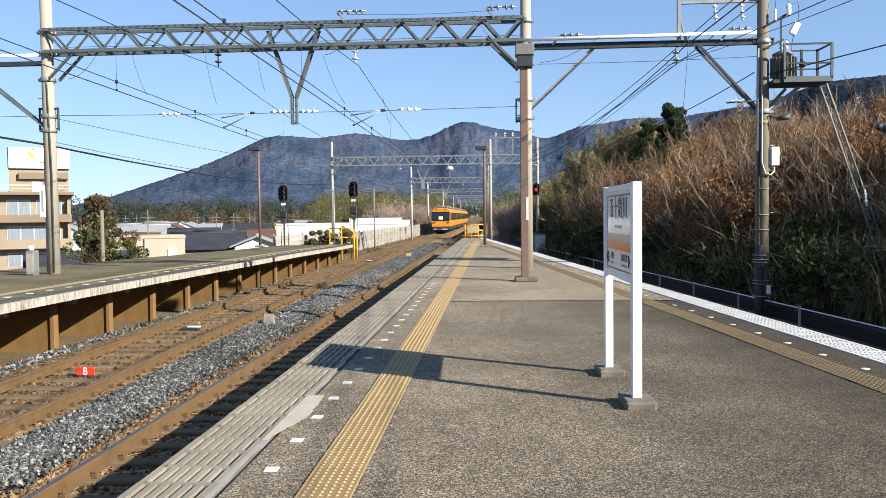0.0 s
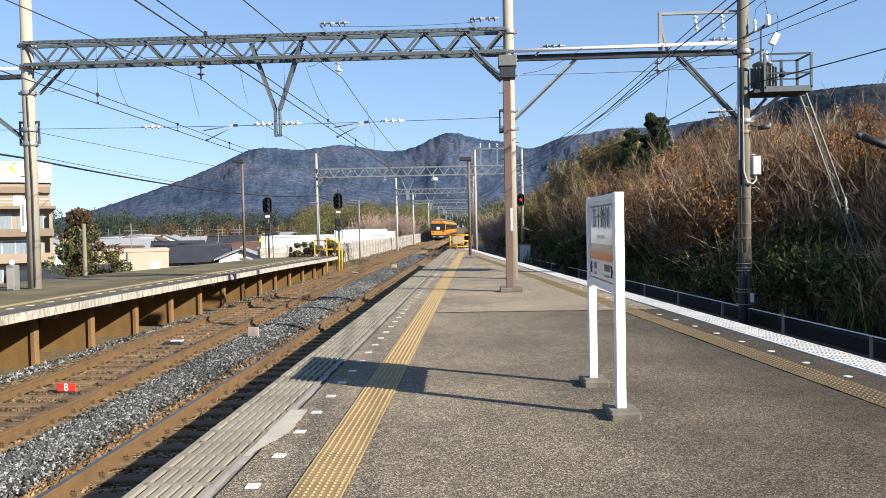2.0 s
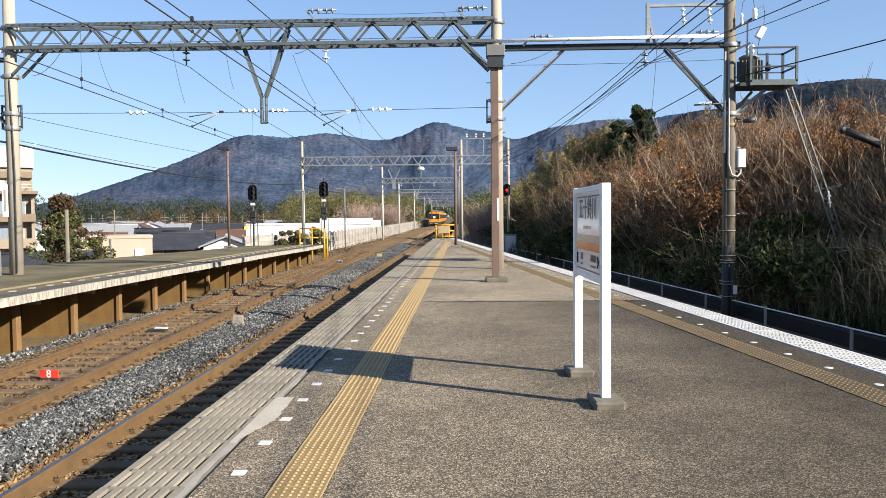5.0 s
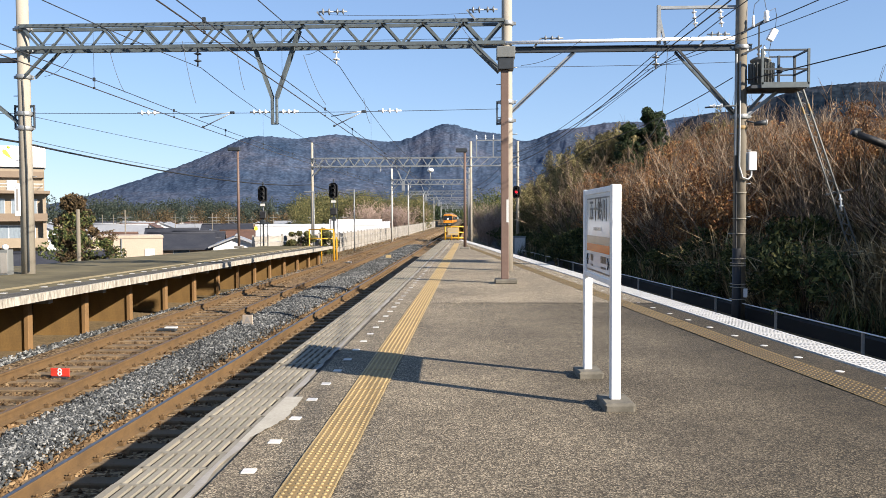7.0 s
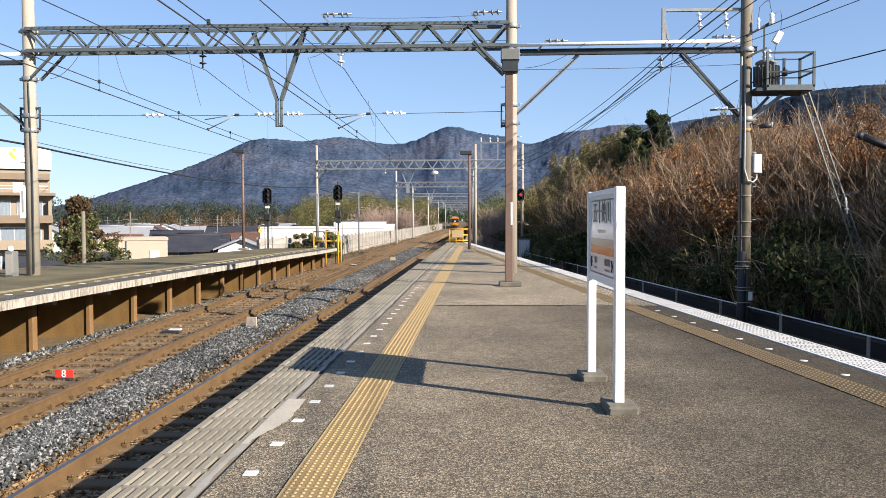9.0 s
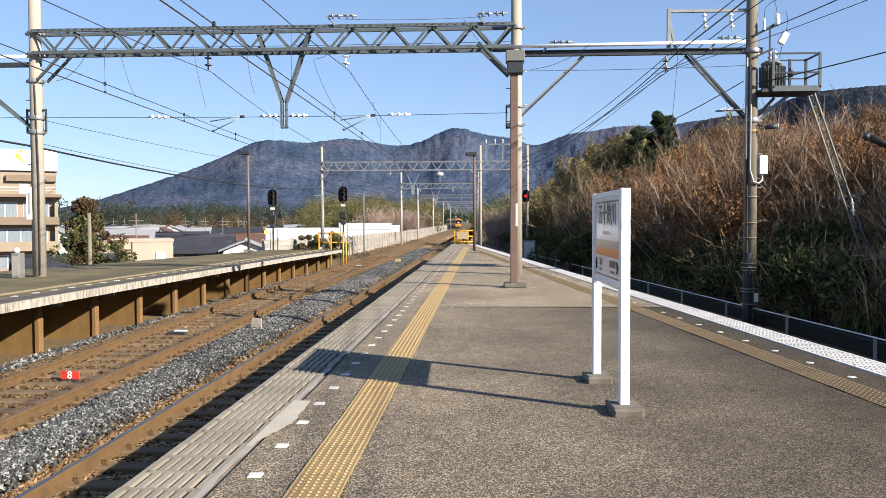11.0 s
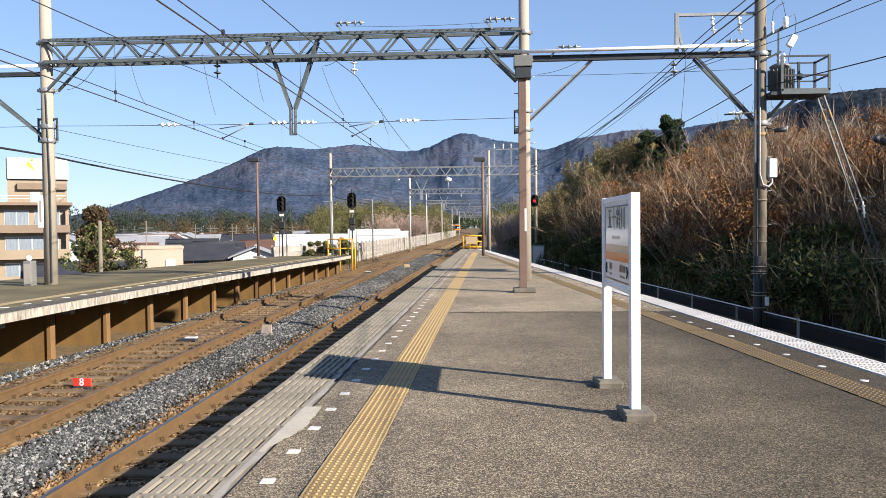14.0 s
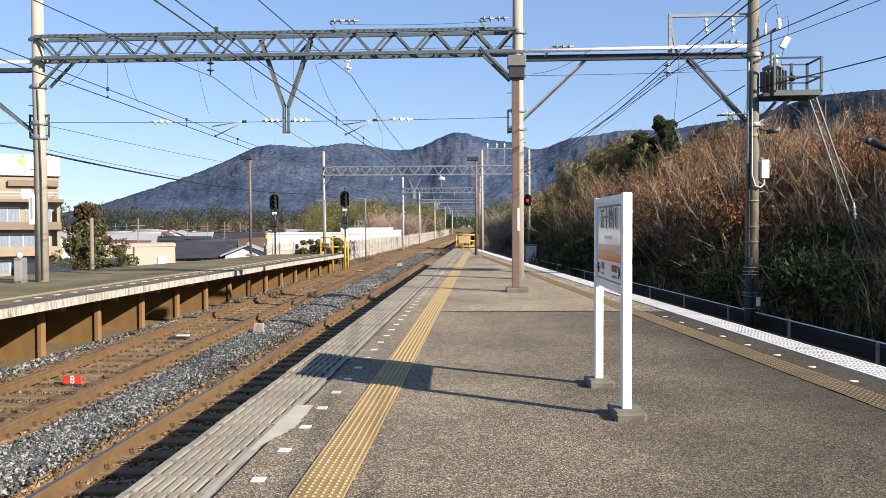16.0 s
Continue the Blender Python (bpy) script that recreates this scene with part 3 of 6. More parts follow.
def build_platform_2():
    ys = steps((-4, 46.6, 36))

    def sunk(g):
        g.v = [(x, y, z + dip(y)) for x, y, z in g.v]
        return g
    g = Geo()
    p = []
    for y in ys:
        e = opposite_edge(y)
        back = -17.0 + 0.12 * max(0, y - 10)
        p += [(e, y, -0.20), (e, y, -0.05), (e - 0.02, y, -0.045), (back, y, -0.05), (back, y, -0.25)]
    f = []
    for k in range(len(ys) - 1):
        i = 5 * k
        f += [(i + j, i + j + 1, i + j + 6, i + j + 5) for j in range(4)] + [(i + 4, i, i + 5, i + 9)]
    e = 5 * (len(ys) - 1)
    f += [(4, 3, 2, 1, 0), (e, e + 1, e + 2, e + 3, e + 4)]
    g.add(p, f)
    slab = single("opposite_platform", sunk(g), OLD_ASPHALT, "old concrete platform slab across the tracks", "platform", kind="structure")
    # peeling white nosing along the edge
    g = Geo()
    for y0, y1 in zip(ys, ys[1:]):
        a, b = opposite_edge(y0), opposite_edge(y1)
        q = []
        for e, y in ((a, y0), (b, y1 - 0.012)):
            q += [(e + 0.015, y, -0.21), (e + 0.015, y, -0.040), (e - 0.06, y, -0.040), (e - 0.06, y, -0.21)]
        g.add(q, [(0, 1, 5, 4), (1, 2, 6, 5), (2, 3, 7, 6), (3, 0, 4, 7), (0, 3, 2, 1), (4, 5, 6, 7)])
    part("nosing", sunk(g), EDGE_PAINT, slab, "peeling white painted edge")
    g = Geo()
    for y0, y1 in zip(ys, ys[1:]):
        a, b = opposite_edge(y0) - 1.05, opposite_edge(y1) - 1.05
        g.add([(a, y0, -0.040), (a - 0.3, y0, -0.040), (b - 0.3, y1, -0.040), (b, y1, -0.040)], [(0, 3, 2, 1)])
    band = Geo()
    for y0, y1 in zip(ys, ys[1:]):
        a, b = opposite_edge(y0), opposite_edge(y1)
        band.add([(a - 0.065, y0, -0.043), (a - 0.60, y0, -0.043), (b - 0.60, y1, -0.043), (b - 0.065, y1, -0.043)], [(0, 3, 2, 1)])
    part("edge_band", sunk(band), DARK_SLAB, slab, "grey concrete slabs along the edge")
    part("tactile_strip", sunk(g), PLATFORM_YELLOW, slab, "yellow tactile strip")
    for k in range(70):
        y = -3 + 0.75 * k
        if y < 46:
            x = opposite_edge(y) - 0.75
            part("edge_marker", sunk(Geo().box(x - 0.06, x + 0.06, y - 0.06, y + 0.06, -0.048, -0.038)), WHITE_MARK, slab)
    g = Geo()
    for k in range(84):
        y = -3.5 + 0.6 * k
        if y > 45.5:
            break
        x = opposite_edge(y)
        for c in range(4):
            g.box(x - 0.16 - 0.1 * c, x - 0.13 - 0.1 * c, y + 0.04, y + 0.54, -0.05, -0.040)
    part("edge_grooves", sunk(g), GROOVE, slab, "dark grooves of the edge slabs")
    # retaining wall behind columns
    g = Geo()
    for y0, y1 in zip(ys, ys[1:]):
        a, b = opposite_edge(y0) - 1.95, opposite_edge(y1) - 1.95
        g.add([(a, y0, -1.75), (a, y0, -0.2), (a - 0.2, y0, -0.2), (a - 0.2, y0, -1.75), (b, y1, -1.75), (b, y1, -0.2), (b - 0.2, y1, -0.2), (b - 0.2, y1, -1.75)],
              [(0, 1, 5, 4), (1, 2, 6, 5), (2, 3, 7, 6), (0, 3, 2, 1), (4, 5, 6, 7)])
    wall = single("retaining_wall", g, WALL_SHADE, "retaining wall under the opposite platform, coloured dark for shade", "wall", kind="structure")
    for k in range(20):
        y = 6.69 + 2.45 * k
        if y > 46.3:
            break
        x = opposite_edge(y)
        t = thing("platform_support", "brown steel support column carrying the platform overhang", "support", pose(x - 0.68, y, dip(y)), "supports under the platform")
        part("column", Geo().box(-0.05, 0.05, -0.09, 0.09, -1.6, -0.26, 0.008), BROWN_POST, t)
        part("fin_wall", Geo().box(-1.35, -0.05, -0.04, 0.04, -1.6, -0.26), BROWN_WALL, t, "brown stained fin wall behind the column")
        part("bracket", Geo().box(-0.6, 0.50, -0.09, 0.09, -0.33, -0.205, 0.01), CONCRETE, t, "concrete cantilever bracket")


PLATFORM = build_platform_1()
build_platform_2()

# ---- rails, sleepers, ballast ----


def rail_mesh(off, centre, ys):
    prof = [(-0.065, -0.153), (0.065, -0.153), (0.065, -0.14), (0.012, -0.115), (0.012, -0.045), (0.034, -0.035), (0.034, -0.006), (0.028, 0), (-0.028, 0), (-0.034, -0.006), (-0.034, -0.035), (-0.012, -0.045), (-0.012, -0.115), (-0.065, -0.14)]
    n = len(prof)
    g = Geo()
    for y in ys:
        g.v += [(centre(y) + off + px, y, RAIL + pz) for px, pz in prof]
    m = len(ys)
    g.f = [(j * n + i, j * n + (i + 1) % n, (j + 1) * n + (i + 1) % n, (j + 1) * n + i) for j in range(m - 1) for i in range(n)]
    g.f += [tuple(range(n)), tuple((m - 1) * n + i for i in reversed(range(n)))]
    g.s = [False] * len(g.f)
    top = Geo()
    for a, b in zip(ys, ys[1:]):
        p = [(centre(y) + off + w, y, RAIL + 0.002) for y in (a, b) for w in (-0.024, 0.024)]
        top.add(p, [(0, 1, 3, 2)])
    return g, top


CLIP = Geo().box(-0.04, 0.04, -0.035, 0.035, -0.045, 0.005, 0.01).tube((0, 0, 0), (0, 0, 0.035), 0.014, n=6).mesh("rail_clip")


def build_rails():
    ys = steps((-8, 60, 34), (60, 620, 80))
    for c, shine in ((track_1, RAIL_TOP), (track_2, RAIL_TOP_DULL), (track_3, RAIL_TOP)):
        for off in (-0.7525, 0.7525):
            g, top = rail_mesh(off, c, ys)
            r = single("rail", g, RUST, "long rust-brown steel rail spiked to its sleepers", "rail", group="rails of the tracks")
            part("running_surface", top, shine, r, "worn running surface of the rail head")
            clips = Geo()
            y = -1.9
            while y < 42:
                x = c(y) + off
                for s in (-1, 1):
                    if 2 < y < 24:
                        part("rail_clip", CLIP, RUST, r, "", pose(x + s * 0.093, y, RAIL - 0.12))
                        continue
                    clips.box(x + s * 0.09 - 0.04, x + s * 0.09 + 0.04, y - 0.035, y + 0.035, RAIL - 0.165, RAIL - 0.115, 0.01)
                    clips.tube((x + s * 0.095, y, RAIL - 0.12), (x + s * 0.095, y, RAIL - 0.085), 0.014, n=6)
                y += 0.6
            tagged(part("rail_clips", clips, RUST, r, "rusty bolted rail clips"), kind="stuff")


def build_sleepers():
    g = Geo().box(-1.1, 1.1, -0.11, 0.11, -0.32, -0.158, 0.015)
    me = g.mesh("sleeper")
    for c in (track_1, track_2):
        for k in range(100):
            y = -1.9 + 0.6 * k
            tagged(part("sleeper", me, SLEEPER, None, "", pose(c(y), y, RAIL, 0, 0, random.uniform(-0.6, 0.6))), "dusty brown sleeper half sunk in old ballast", "sleeper", "sleepers under the tracks")
    far = Geo()
    for c in (track_1, track_2):
        for k in range(160):
            y = 58.1 + 0.6 * k
            far.box(c(y) - 1.1, c(y) + 1.1, y - 0.11, y + 0.11, RAIL - 0.3, RAIL - 0.16)
    for k in range(100):
        y = -1.9 + 0.6 * k
        far.box(track_3(y) - 1.1, track_3(y) + 1.1, y - 0.11, y + 0.11, RAIL - 0.3, RAIL - 0.16)
    single("distant_sleepers", far, SLEEPER, "rows of dusty sleepers under the distant tracks", "sleepers", kind="stuff")


def stones(rows, seed):
    """Angular stones: rows of (x, y, z, radius)."""
    rng = np.random.default_rng(seed)
    base = np.array([(1, 0, 0), (-1, 0, 0), (0, 1, 0), (0, -1, 0), (0, 0, 1), (0, 0, -1)], float)
    tri = np.array([(0, 2, 4), (2, 1, 4), (1, 3, 4), (3, 0, 4), (2, 0, 5), (1, 2, 5), (3, 1, 5), (0, 3, 5)])
    n = len(rows)
    p = np.repeat(base[None], n, 0) * rng.uniform(0.55, 1.3, (n, 6, 1)) + rng.normal(0, 0.22, (n, 6, 3))
    a = rng.uniform(0, 2 * math.pi, (n, 3))
    for ax, (i, j) in enumerate(((0, 1), (1, 2), (0, 2))):
        c, s = np.cos(a[:, ax])[:, None], np.sin(a[:, ax])[:, None]
        u, v = p[..., i].copy(), p[..., j].copy()
        p[..., i], p[..., j] = u * c - v * s, u * s + v * c
    rows = np.asarray(rows)
    p = p * rows[:, None, 3:4] + rows[:, None, :3]
    g = Geo()
    g.v = p.reshape(-1, 3).tolist()
    g.f = (tri[None] + 6 * np.arange(n)[:, None, None]).reshape(-1, 3).tolist()
    g.s = [False] * len(g.f)
    return g


def build_ballast():
    rng = np.random.default_rng(5)

    def spread(n, y0, y1, xf, zf, r, power=1.7):
        out = []
        for _ in range(n):
            y = y0 + (y1 - y0) * rng.random() ** power
            x = xf(y, rng.random())
            k = r * rng.uniform(0.6, 1.4) * (1 + y / 60)
            out.append((x, y, zf(x, y) + k * 0.2, k))
        return out

    def heap(x, y):
        mid = (track_1(y) - 0.82 + track_2(y) + 0.82) / 2
        wide = abs(track_1(y) - track_2(y)) / 2 - 0.9
        return BED - 0.03 + 0.13 * max(0, 1 - ((x - mid + 0.1) / (wide + 0.12)) ** 2)

    def between(y, u):
        return lerp(track_2(y) + 1.0, track_1(y) - 1.15, (u + rng.random()) / 2)

    single("fresh_ballast", stones(spread(52000, 4, 75, between, heap, 0.0185), 1), STONE, "ridge of fresh blue-grey crushed stone between the tracks", "ballast", kind="stuff")
    single("shoulder_ballast", stones(spread(12000, 6, 46, lambda y, u: lerp(opposite_edge(y) - 0.35, track_2(y) - 1.0, u), lambda x, y: BED - 0.06, 0.027), 2), STONE, "grey crushed stone beside the opposite platform's columns", "ballast", kind="stuff")
    single("old_ballast", stones(spread(16000, 4, 60, lambda y, u: track_2(y) + 1.2 * (2 * u - 1), lambda x, y: BED - 0.01, 0.026)
           + spread(9000, 3, 50, lambda y, u: track_1(y) - 0.85 - 0.5 * u, lambda x, y: BED - 0.02, 0.028)
           + spread(5000, 3, 40, lambda y, u: track_1(y) + 1.3 * (2 * u - 1), lambda x, y: BED - 0.01, 0.028)
           + spread(5000, 40, 120, lambda y, u: lerp(-11, -4, u), lambda x, y: -1.24, 0.016), 3), OLD_STONE, "rusty brown old track stones", "ballast", kind="stuff")


build_rails()
build_sleepers()
build_ballast()

# ---- things on and beside the tracks ----


def build_number_marker():
    t = thing("distance_marker", "small red enamel plate with a white figure 8 between the rails", "marker", pose(-6.88, 12.85, BED - 0.02, 0, 0, -6))
    part("plate", Geo().box(-0.17, 0.17, -0.012, 0.012, 0.05, 0.19, 0.006), RED_PLATE, t)
    part("numeral", text_mesh("8", 0.18, WHITE_PAINT), WHITE_PAINT, t, "white numeral", pose(0, -0.016, 0.12, 90, 0, 0))
    part("foot", Geo().box(-0.14, 0.14, -0.05, 0.05, 0, 0.05, 0.01), DARK_STEEL, t)


def build_letter_marker():
    t = thing("stop_marker", "cream square stop marker with a grey letter A in the ballast", "marker", pose(-5.43, 18.8, BED, 0, 0, -8))
    part("plate", Geo().box(-0.13, 0.13, -0.015, 0.015, 0.08, 0.33, 0.006), CREAM, t)
    part("letter", text_mesh("A", 0.24, SIGN_GREY), SIGN_GREY, t, "grey letter A", pose(0, -0.018, 0.2, 90, 0, 0))
    part("stake", Geo().box(-0.02, 0.02, -0.01, 0.01, -0.1, 0.09), GALV, t)
    

def build_track_box(x, y, name, label, mat):
    t = thing(name, label, "track device", pose(x, y, BED))
    part("body", Geo().box(-0.22, 0.22, -0.08, 0.08, 0, 0.07, 0.015), DARK_STEEL, t)
    part("cover", Geo().box(-0.05, 0.24, -0.07, 0.07, 0.07, 0.11, 0.012), mat, t, "pale cover")


build_number_marker()
build_letter_marker()
build_track_box(-7.2, 18.3, "track_transponder", "dark track device with a pale cover beside a rail", WHITE_MARK)
build_track_box(-7.3, 46, "track_transponder", "pale flat track device between the rails", WHITE_MARK)
build_track_box(-5.3, 57, "track_transponder", "pale flat track device between the rails", WHITE_MARK)
single("yellow_track_marker", Geo().box(-0.17, 0.17, -0.03, 0.03, 0, 0.32, 0.02).tube((0, 0, -0.1), (0, 0, 0.05), 0.03), TACTILE_DOT, "small round-cornered yellow marker in the ballast", "marker", pose(-5.35, 50, BED))

# ---- the sign ----


def build_sign():
    t = thing("station_sign", "white framed station name sign on two posts", "sign", pose(1.058, 6.664, -0.0437, 0, 0, 1.67) @ Matrix.Scale(1.03, 4))
    for y in (-0.585, 0.585):
        post = part("post", Geo().box(-0.036, 0.036, y - 0.036, y + 0.036, 0.1, 1.695, 0.006), WHITE_PAINT, t)
    part("frame_rail", Geo().box(-0.03, 0.03, -0.549, 0.549, 1.645, 1.69, 0.005), WHITE_PAINT, t)
    part("frame_rail", Geo().box(-0.03, 0.03, -0.549, 0.549, 0.94, 0.985, 0.005), WHITE_PAINT, t)
    part("panel", Geo().box(-0.022, 0.022, -0.549, 0.549, 0.985, 1.645), SIGN_FACE, t, "glossy white panel")
    f = -0.0235
    b = Geo()
    y0, y1, z0, z1, w = -0.50, 0.50, 1.005, 1.615, 0.012
    for a in ((y0, y1, z0, z0 + w), (y0, y1, z1 - w, z1), (y0, y0 + w, z0 + w, z1 - w), (y1 - w, y1, z0 + w, z1 - w)):
        b.box(f - 0.001, f, *a)
    part("border", b, INK, t, "thin black border line")
    part("grey_band", Geo().box(f - 0.001, f, -0.487, 0.487, 1.235, 1.30), SIGN_GREY, t, "grey band")
    part("orange_band", Geo().box(f - 0.001, f, -0.487, 0.487, 1.17, 1.234), SIGN_ORANGE, t, "orange band")
    face = Matrix(((0, 0, -1, f - 0.001), (-1, 0, 0, 0.0), (0, 1, 0, 1.50), (0, 0, 0, 1)))
    part("name_letters", text_mesh("\u4e94\u5341\u9234\u5ddd", 0.19, INK), INK, t, "black station name", face)
    bars = Geo()
    for k in range(7):
        bars.box(f - 0.001, f, -0.16 + k * 0.05, -0.125 + k * 0.05, 1.345, 1.372)
    part("small_print", bars, SIGN_GREY, t, "line of small print")
    for s, wide in ((1, 0.13), (-1, 0.24)):
        bars = Geo()
        c = s * (0.26 if s > 0 else 0.24)
        n = 2 if s > 0 else 4
        for k in range(n):
            a = c - wide / 2 + k * wide / n
            bars.box(f - 0.001, f, a, a + wide / n * 0.75, 1.09, 1.145)
        bars.box(f - 0.001, f, c - wide * 0.4, c + wide * 0.4, 1.045, 1.062)
        part("next_station_print", bars, INK, t, "unreadable print")
        y = s * 0.43
        arrow = Geo().box(f - 0.001, f, y - 0.036, y + 0.036, 1.088, 1.104)
        for k in (-1, 1):
            arrow.bar((f - 0.0006, y + s * 0.036, 1.096), (f - 0.0006, y - s * 0.004, 1.096 + k * 0.045), 0.0012, 0.016, (1, 0, 0))
        part("arrow", arrow, INK, t, "black arrow")
    for y in (-0.585, 0.585):
        g = Geo().box(-0.105, 0.115, -0.17, 0.17, 0.03, 0.105, 0.014)
        g.v = [(x + random.uniform(-0.006, 0.006), yy + random.uniform(-0.006, 0.006), z + (random.uniform(-0.006, 0.003) if z > 0.05 else 0)) for x, yy, z in g.v]
        part("footing", g, FOOTING, t, "rough concrete footing", pose(0, y, 0))


build_sign()

# ---- posts and masts ----


def build_brown_post():
    t = thing("square_post", "red-brown painted square steel post on a concrete footing", "post", pose(0.72, 17.55, 0))
    part("shaft", Geo().box(-0.105, 0.06, -0.085, 0.085, 0.1, 4.93, 0.008), POST_PAINT, t)
    part("footing", Geo().box(-0.245, 0.245, -0.25, 0.25, 0, 0.10, 0.02), FOOTING, t, "concrete footing")
    part("head_box", Geo().box(-0.2, 0.2, -0.19, 0.19, 4.93, 5.17, 0.012), GREY_BOX, t, "grey metal box on top")
    part("collar", Geo().box(-0.17, 0.17, -0.16, 0.16, 4.68, 4.93, 0.01), DARK_STEEL, t, "dark bracket under the box")
    part("white_label", Geo().box(0.061, 0.068, -0.075, 0.075, 1.3, 1.9).box(0.01, 0.058, -0.092, -0.086, 1.35, 1.85), WHITE_MARK, t, "white plate")


def build_lamp_post(x, y, z, top, lean, label):
    t = thing("lamp_post", label, "lamp post", pose(x, y, z))
    part("shaft", Geo().tube((0, 0, 0.08), (0, 0, top), 0.072, 0.062, 12), POST_PAINT, t)
    part("lamp_head", Geo().box(min(0.12, lean), max(0.12, lean) - 0.0, -0.12, 0.12, top - 0.12, top + 0.06, 0.02), DARK_STEEL, t, "box-shaped lamp head")
    part("footing", Geo().box(-0.22, 0.22, -0.22, 0.22, 0, 0.1, 0.02), CONCRETE, t)


def build_mast(x, y, z0, z1, material, label, r=0.16, bands=()):
    t = thing("concrete_mast", label, "mast", pose(x, y, z0))
    part("shaft", Geo().tube((0, 0, 0), (0, 0, z1 - z0), r, r * 0.82, 16), material, t)
    for zb in bands:
        part("clamp", Geo().lathe((0, 0, zb - z0), [(r * 1.08, -0.06), (r * 1.12, -0.05), (r * 1.12, 0.05), (r * 1.08, 0.06)], 16).box(-r * 1.5, r * 1.5, -0.03, 0.03, zb - z0 - 0.04, zb - z0 + 0.04, 0.006), GALV, t, "galvanised clamp")
    rest = Geo()
    for k in range(8):
        zz, side = 2.4 + 0.45 * k, 1 if k % 2 else -1
        g = Geo() if y < 40 else rest
        g.tube((side * r * 0.8, 0, zz), (side * (r + 0.12), 0, zz), 0.012, n=6)
        if y < 40:
            part("step_bolt", g, GALV, t)
    if y >= 40:
        tagged(part("step_iron", rest, GALV, t), kind="stuff")
    return t


MAST_Y = 21.8
build_brown_post()
build_lamp_post(-0.37, 37, 0, 4.62, -0.42, "tall red-brown lamp post near the platform end")
build_lamp_post(-12.05, 40.4, -0.05, 5.1, -0.5, "red-brown lamp post on the opposite platform")
M1 = build_mast(-12.5, MAST_Y, -0.2, 9.2, MAST, "pale concrete mast on the opposite platform", 0.185, (6.74, 6.15, 5.42, 4.4, 4.0))
M2 = build_mast(0.93, MAST_Y, -0.02, 9.2, MAST, "pale round concrete mast behind the square post", 0.165, (6.72, 5.95, 4.6, 4.1))
M3 = build_mast(7.22, MAST_Y, -1.4, 9.2, DARK_MAST, "weathered concrete mast carrying a transformer platform", 0.175, (6.0, 4.15))

# furniture of the masts
part("name_plate", Geo().box(-0.22, -0.06, -0.23, -0.21, 1.75, 2.65, 0.005), WHITE_PAINT, M1, "white plate with unreadable print")
part("plate_print", Geo().box(-0.17, -0.11, -0.234, -0.231, 1.9, 2.5), SIGN_GREY, M1, "grey print bar")
part("conduit", Geo().line([(0.12, -0.19, 0.2), (0.13, -0.185, 3.0), (0.05, -0.17, 5.5)], 0.02, 6), DARK_STEEL, M1)
for mm, zc in ((M1, 4.5), (M2, 4.3)):
    g = Geo()
    for s in (-1, 1) if mm is M1 else (-1,):
        g = Geo().box(s * 0.27 - 0.02, s * 0.27 + 0.02, -0.03, 0.03, zc - 0.3, zc + 0.35, 0.005)
        for k in (-0.26, 0.31):
            g.box(min(s * 0.27, s * 0.12), max(s * 0.27, s * 0.12), -0.025, 0.025, zc + k - 0.03, zc + k + 0.03, 0.005)
        part("wire_bracket", g, DARK_STEEL, mm, "dark steel bracket")
part("switch_box", Geo().box(0.19, 0.40, -0.15, 0.1, 4.1, 4.6, 0.015), WHITE_PAINT, M3, "white switch box")
part("conduit", Geo().line([(-0.17, -0.14, 4.5), (-0.17, -0.14, 7.2)], 0.035, 8).line([(-0.08, -0.19, 7.0), (-0.08, -0.19, 4.2), (0.0, -0.21, 3.9), (0.15, -0.2, 3.85), (0.27, -0.1, 3.95), (0.28, -0.08, 4.12)], 0.028, 8), GALV, M3, "grey conduit bent to the switch box")
part("orange_band", Geo().lathe((0, 0, 5.25), [(0.166, -0.05), (0.168, 0), (0.166, 0.05)], 16), TACTILE, M3, "faded orange band")
# black half-sleeve added to draw the mast's shaded left side
part("shade_sleeve", Geo().tube((-0.10, -0.11, -1.4), (-0.085, -0.10, 2.0), 0.125, 0.115, 16), BLACK_COVER, M3, "black sleeve added for the mast's shaded left side")
part("cable", Geo().line([(-0.13, -0.13, 1.95), (-0.14, -0.13, 4.6)], 0.03, 8), BLACK_COVER, M3, "black cable")
for z in (0.0, 0.62, 0.95, 1.03, 1.53, 1.6, 1.72):
    part("strap", Geo().lathe((-0.04, -0.045, z), [(0.205, -0.009), (0.208, 0), (0.205, 0.009)], 18), MAST, M3, "thin steel strap")
for z in (2.4, 2.8, 3.5):
    part("strap", Geo().lathe((-0.015, -0.015, z), [(0.19, -0.009), (0.193, 0), (0.19, 0.009)], 18), MAST, M3, "thin steel strap")
part("small_plate", Geo().box(0.05, 0.16, -0.235, -0.225, 0.68, 0.92, 0.004), WHITE_PAINT, M3, "small white plate")

# cabinet at the foot of the mast
cab = thing("platform_cabinet", "grey metal cabinet with a round white lamp beside the mast", "cabinet", pose(-12.82, 21.3, -0.07))
part("body", Geo().box(-0.12, 0.11, -0.14, 0.14, 0, 0.70, 0.015), GREY_BOX, cab)
part("door", Geo().box(-0.10, 0.09, -0.152, -0.141, 0.05, 0.62, 0.004), PALE_CONCRETE, cab, "pale door")
part("round_lamp", Geo().lathe((0.0, -0.05, 0.77), [(0.02, -0.08), (0.07, -0.05), (0.085, 0.0), (0.07, 0.05), (0.02, 0.08)], 14), PORCELAIN, cab, "round white lamp")

# ---- portal beams ----


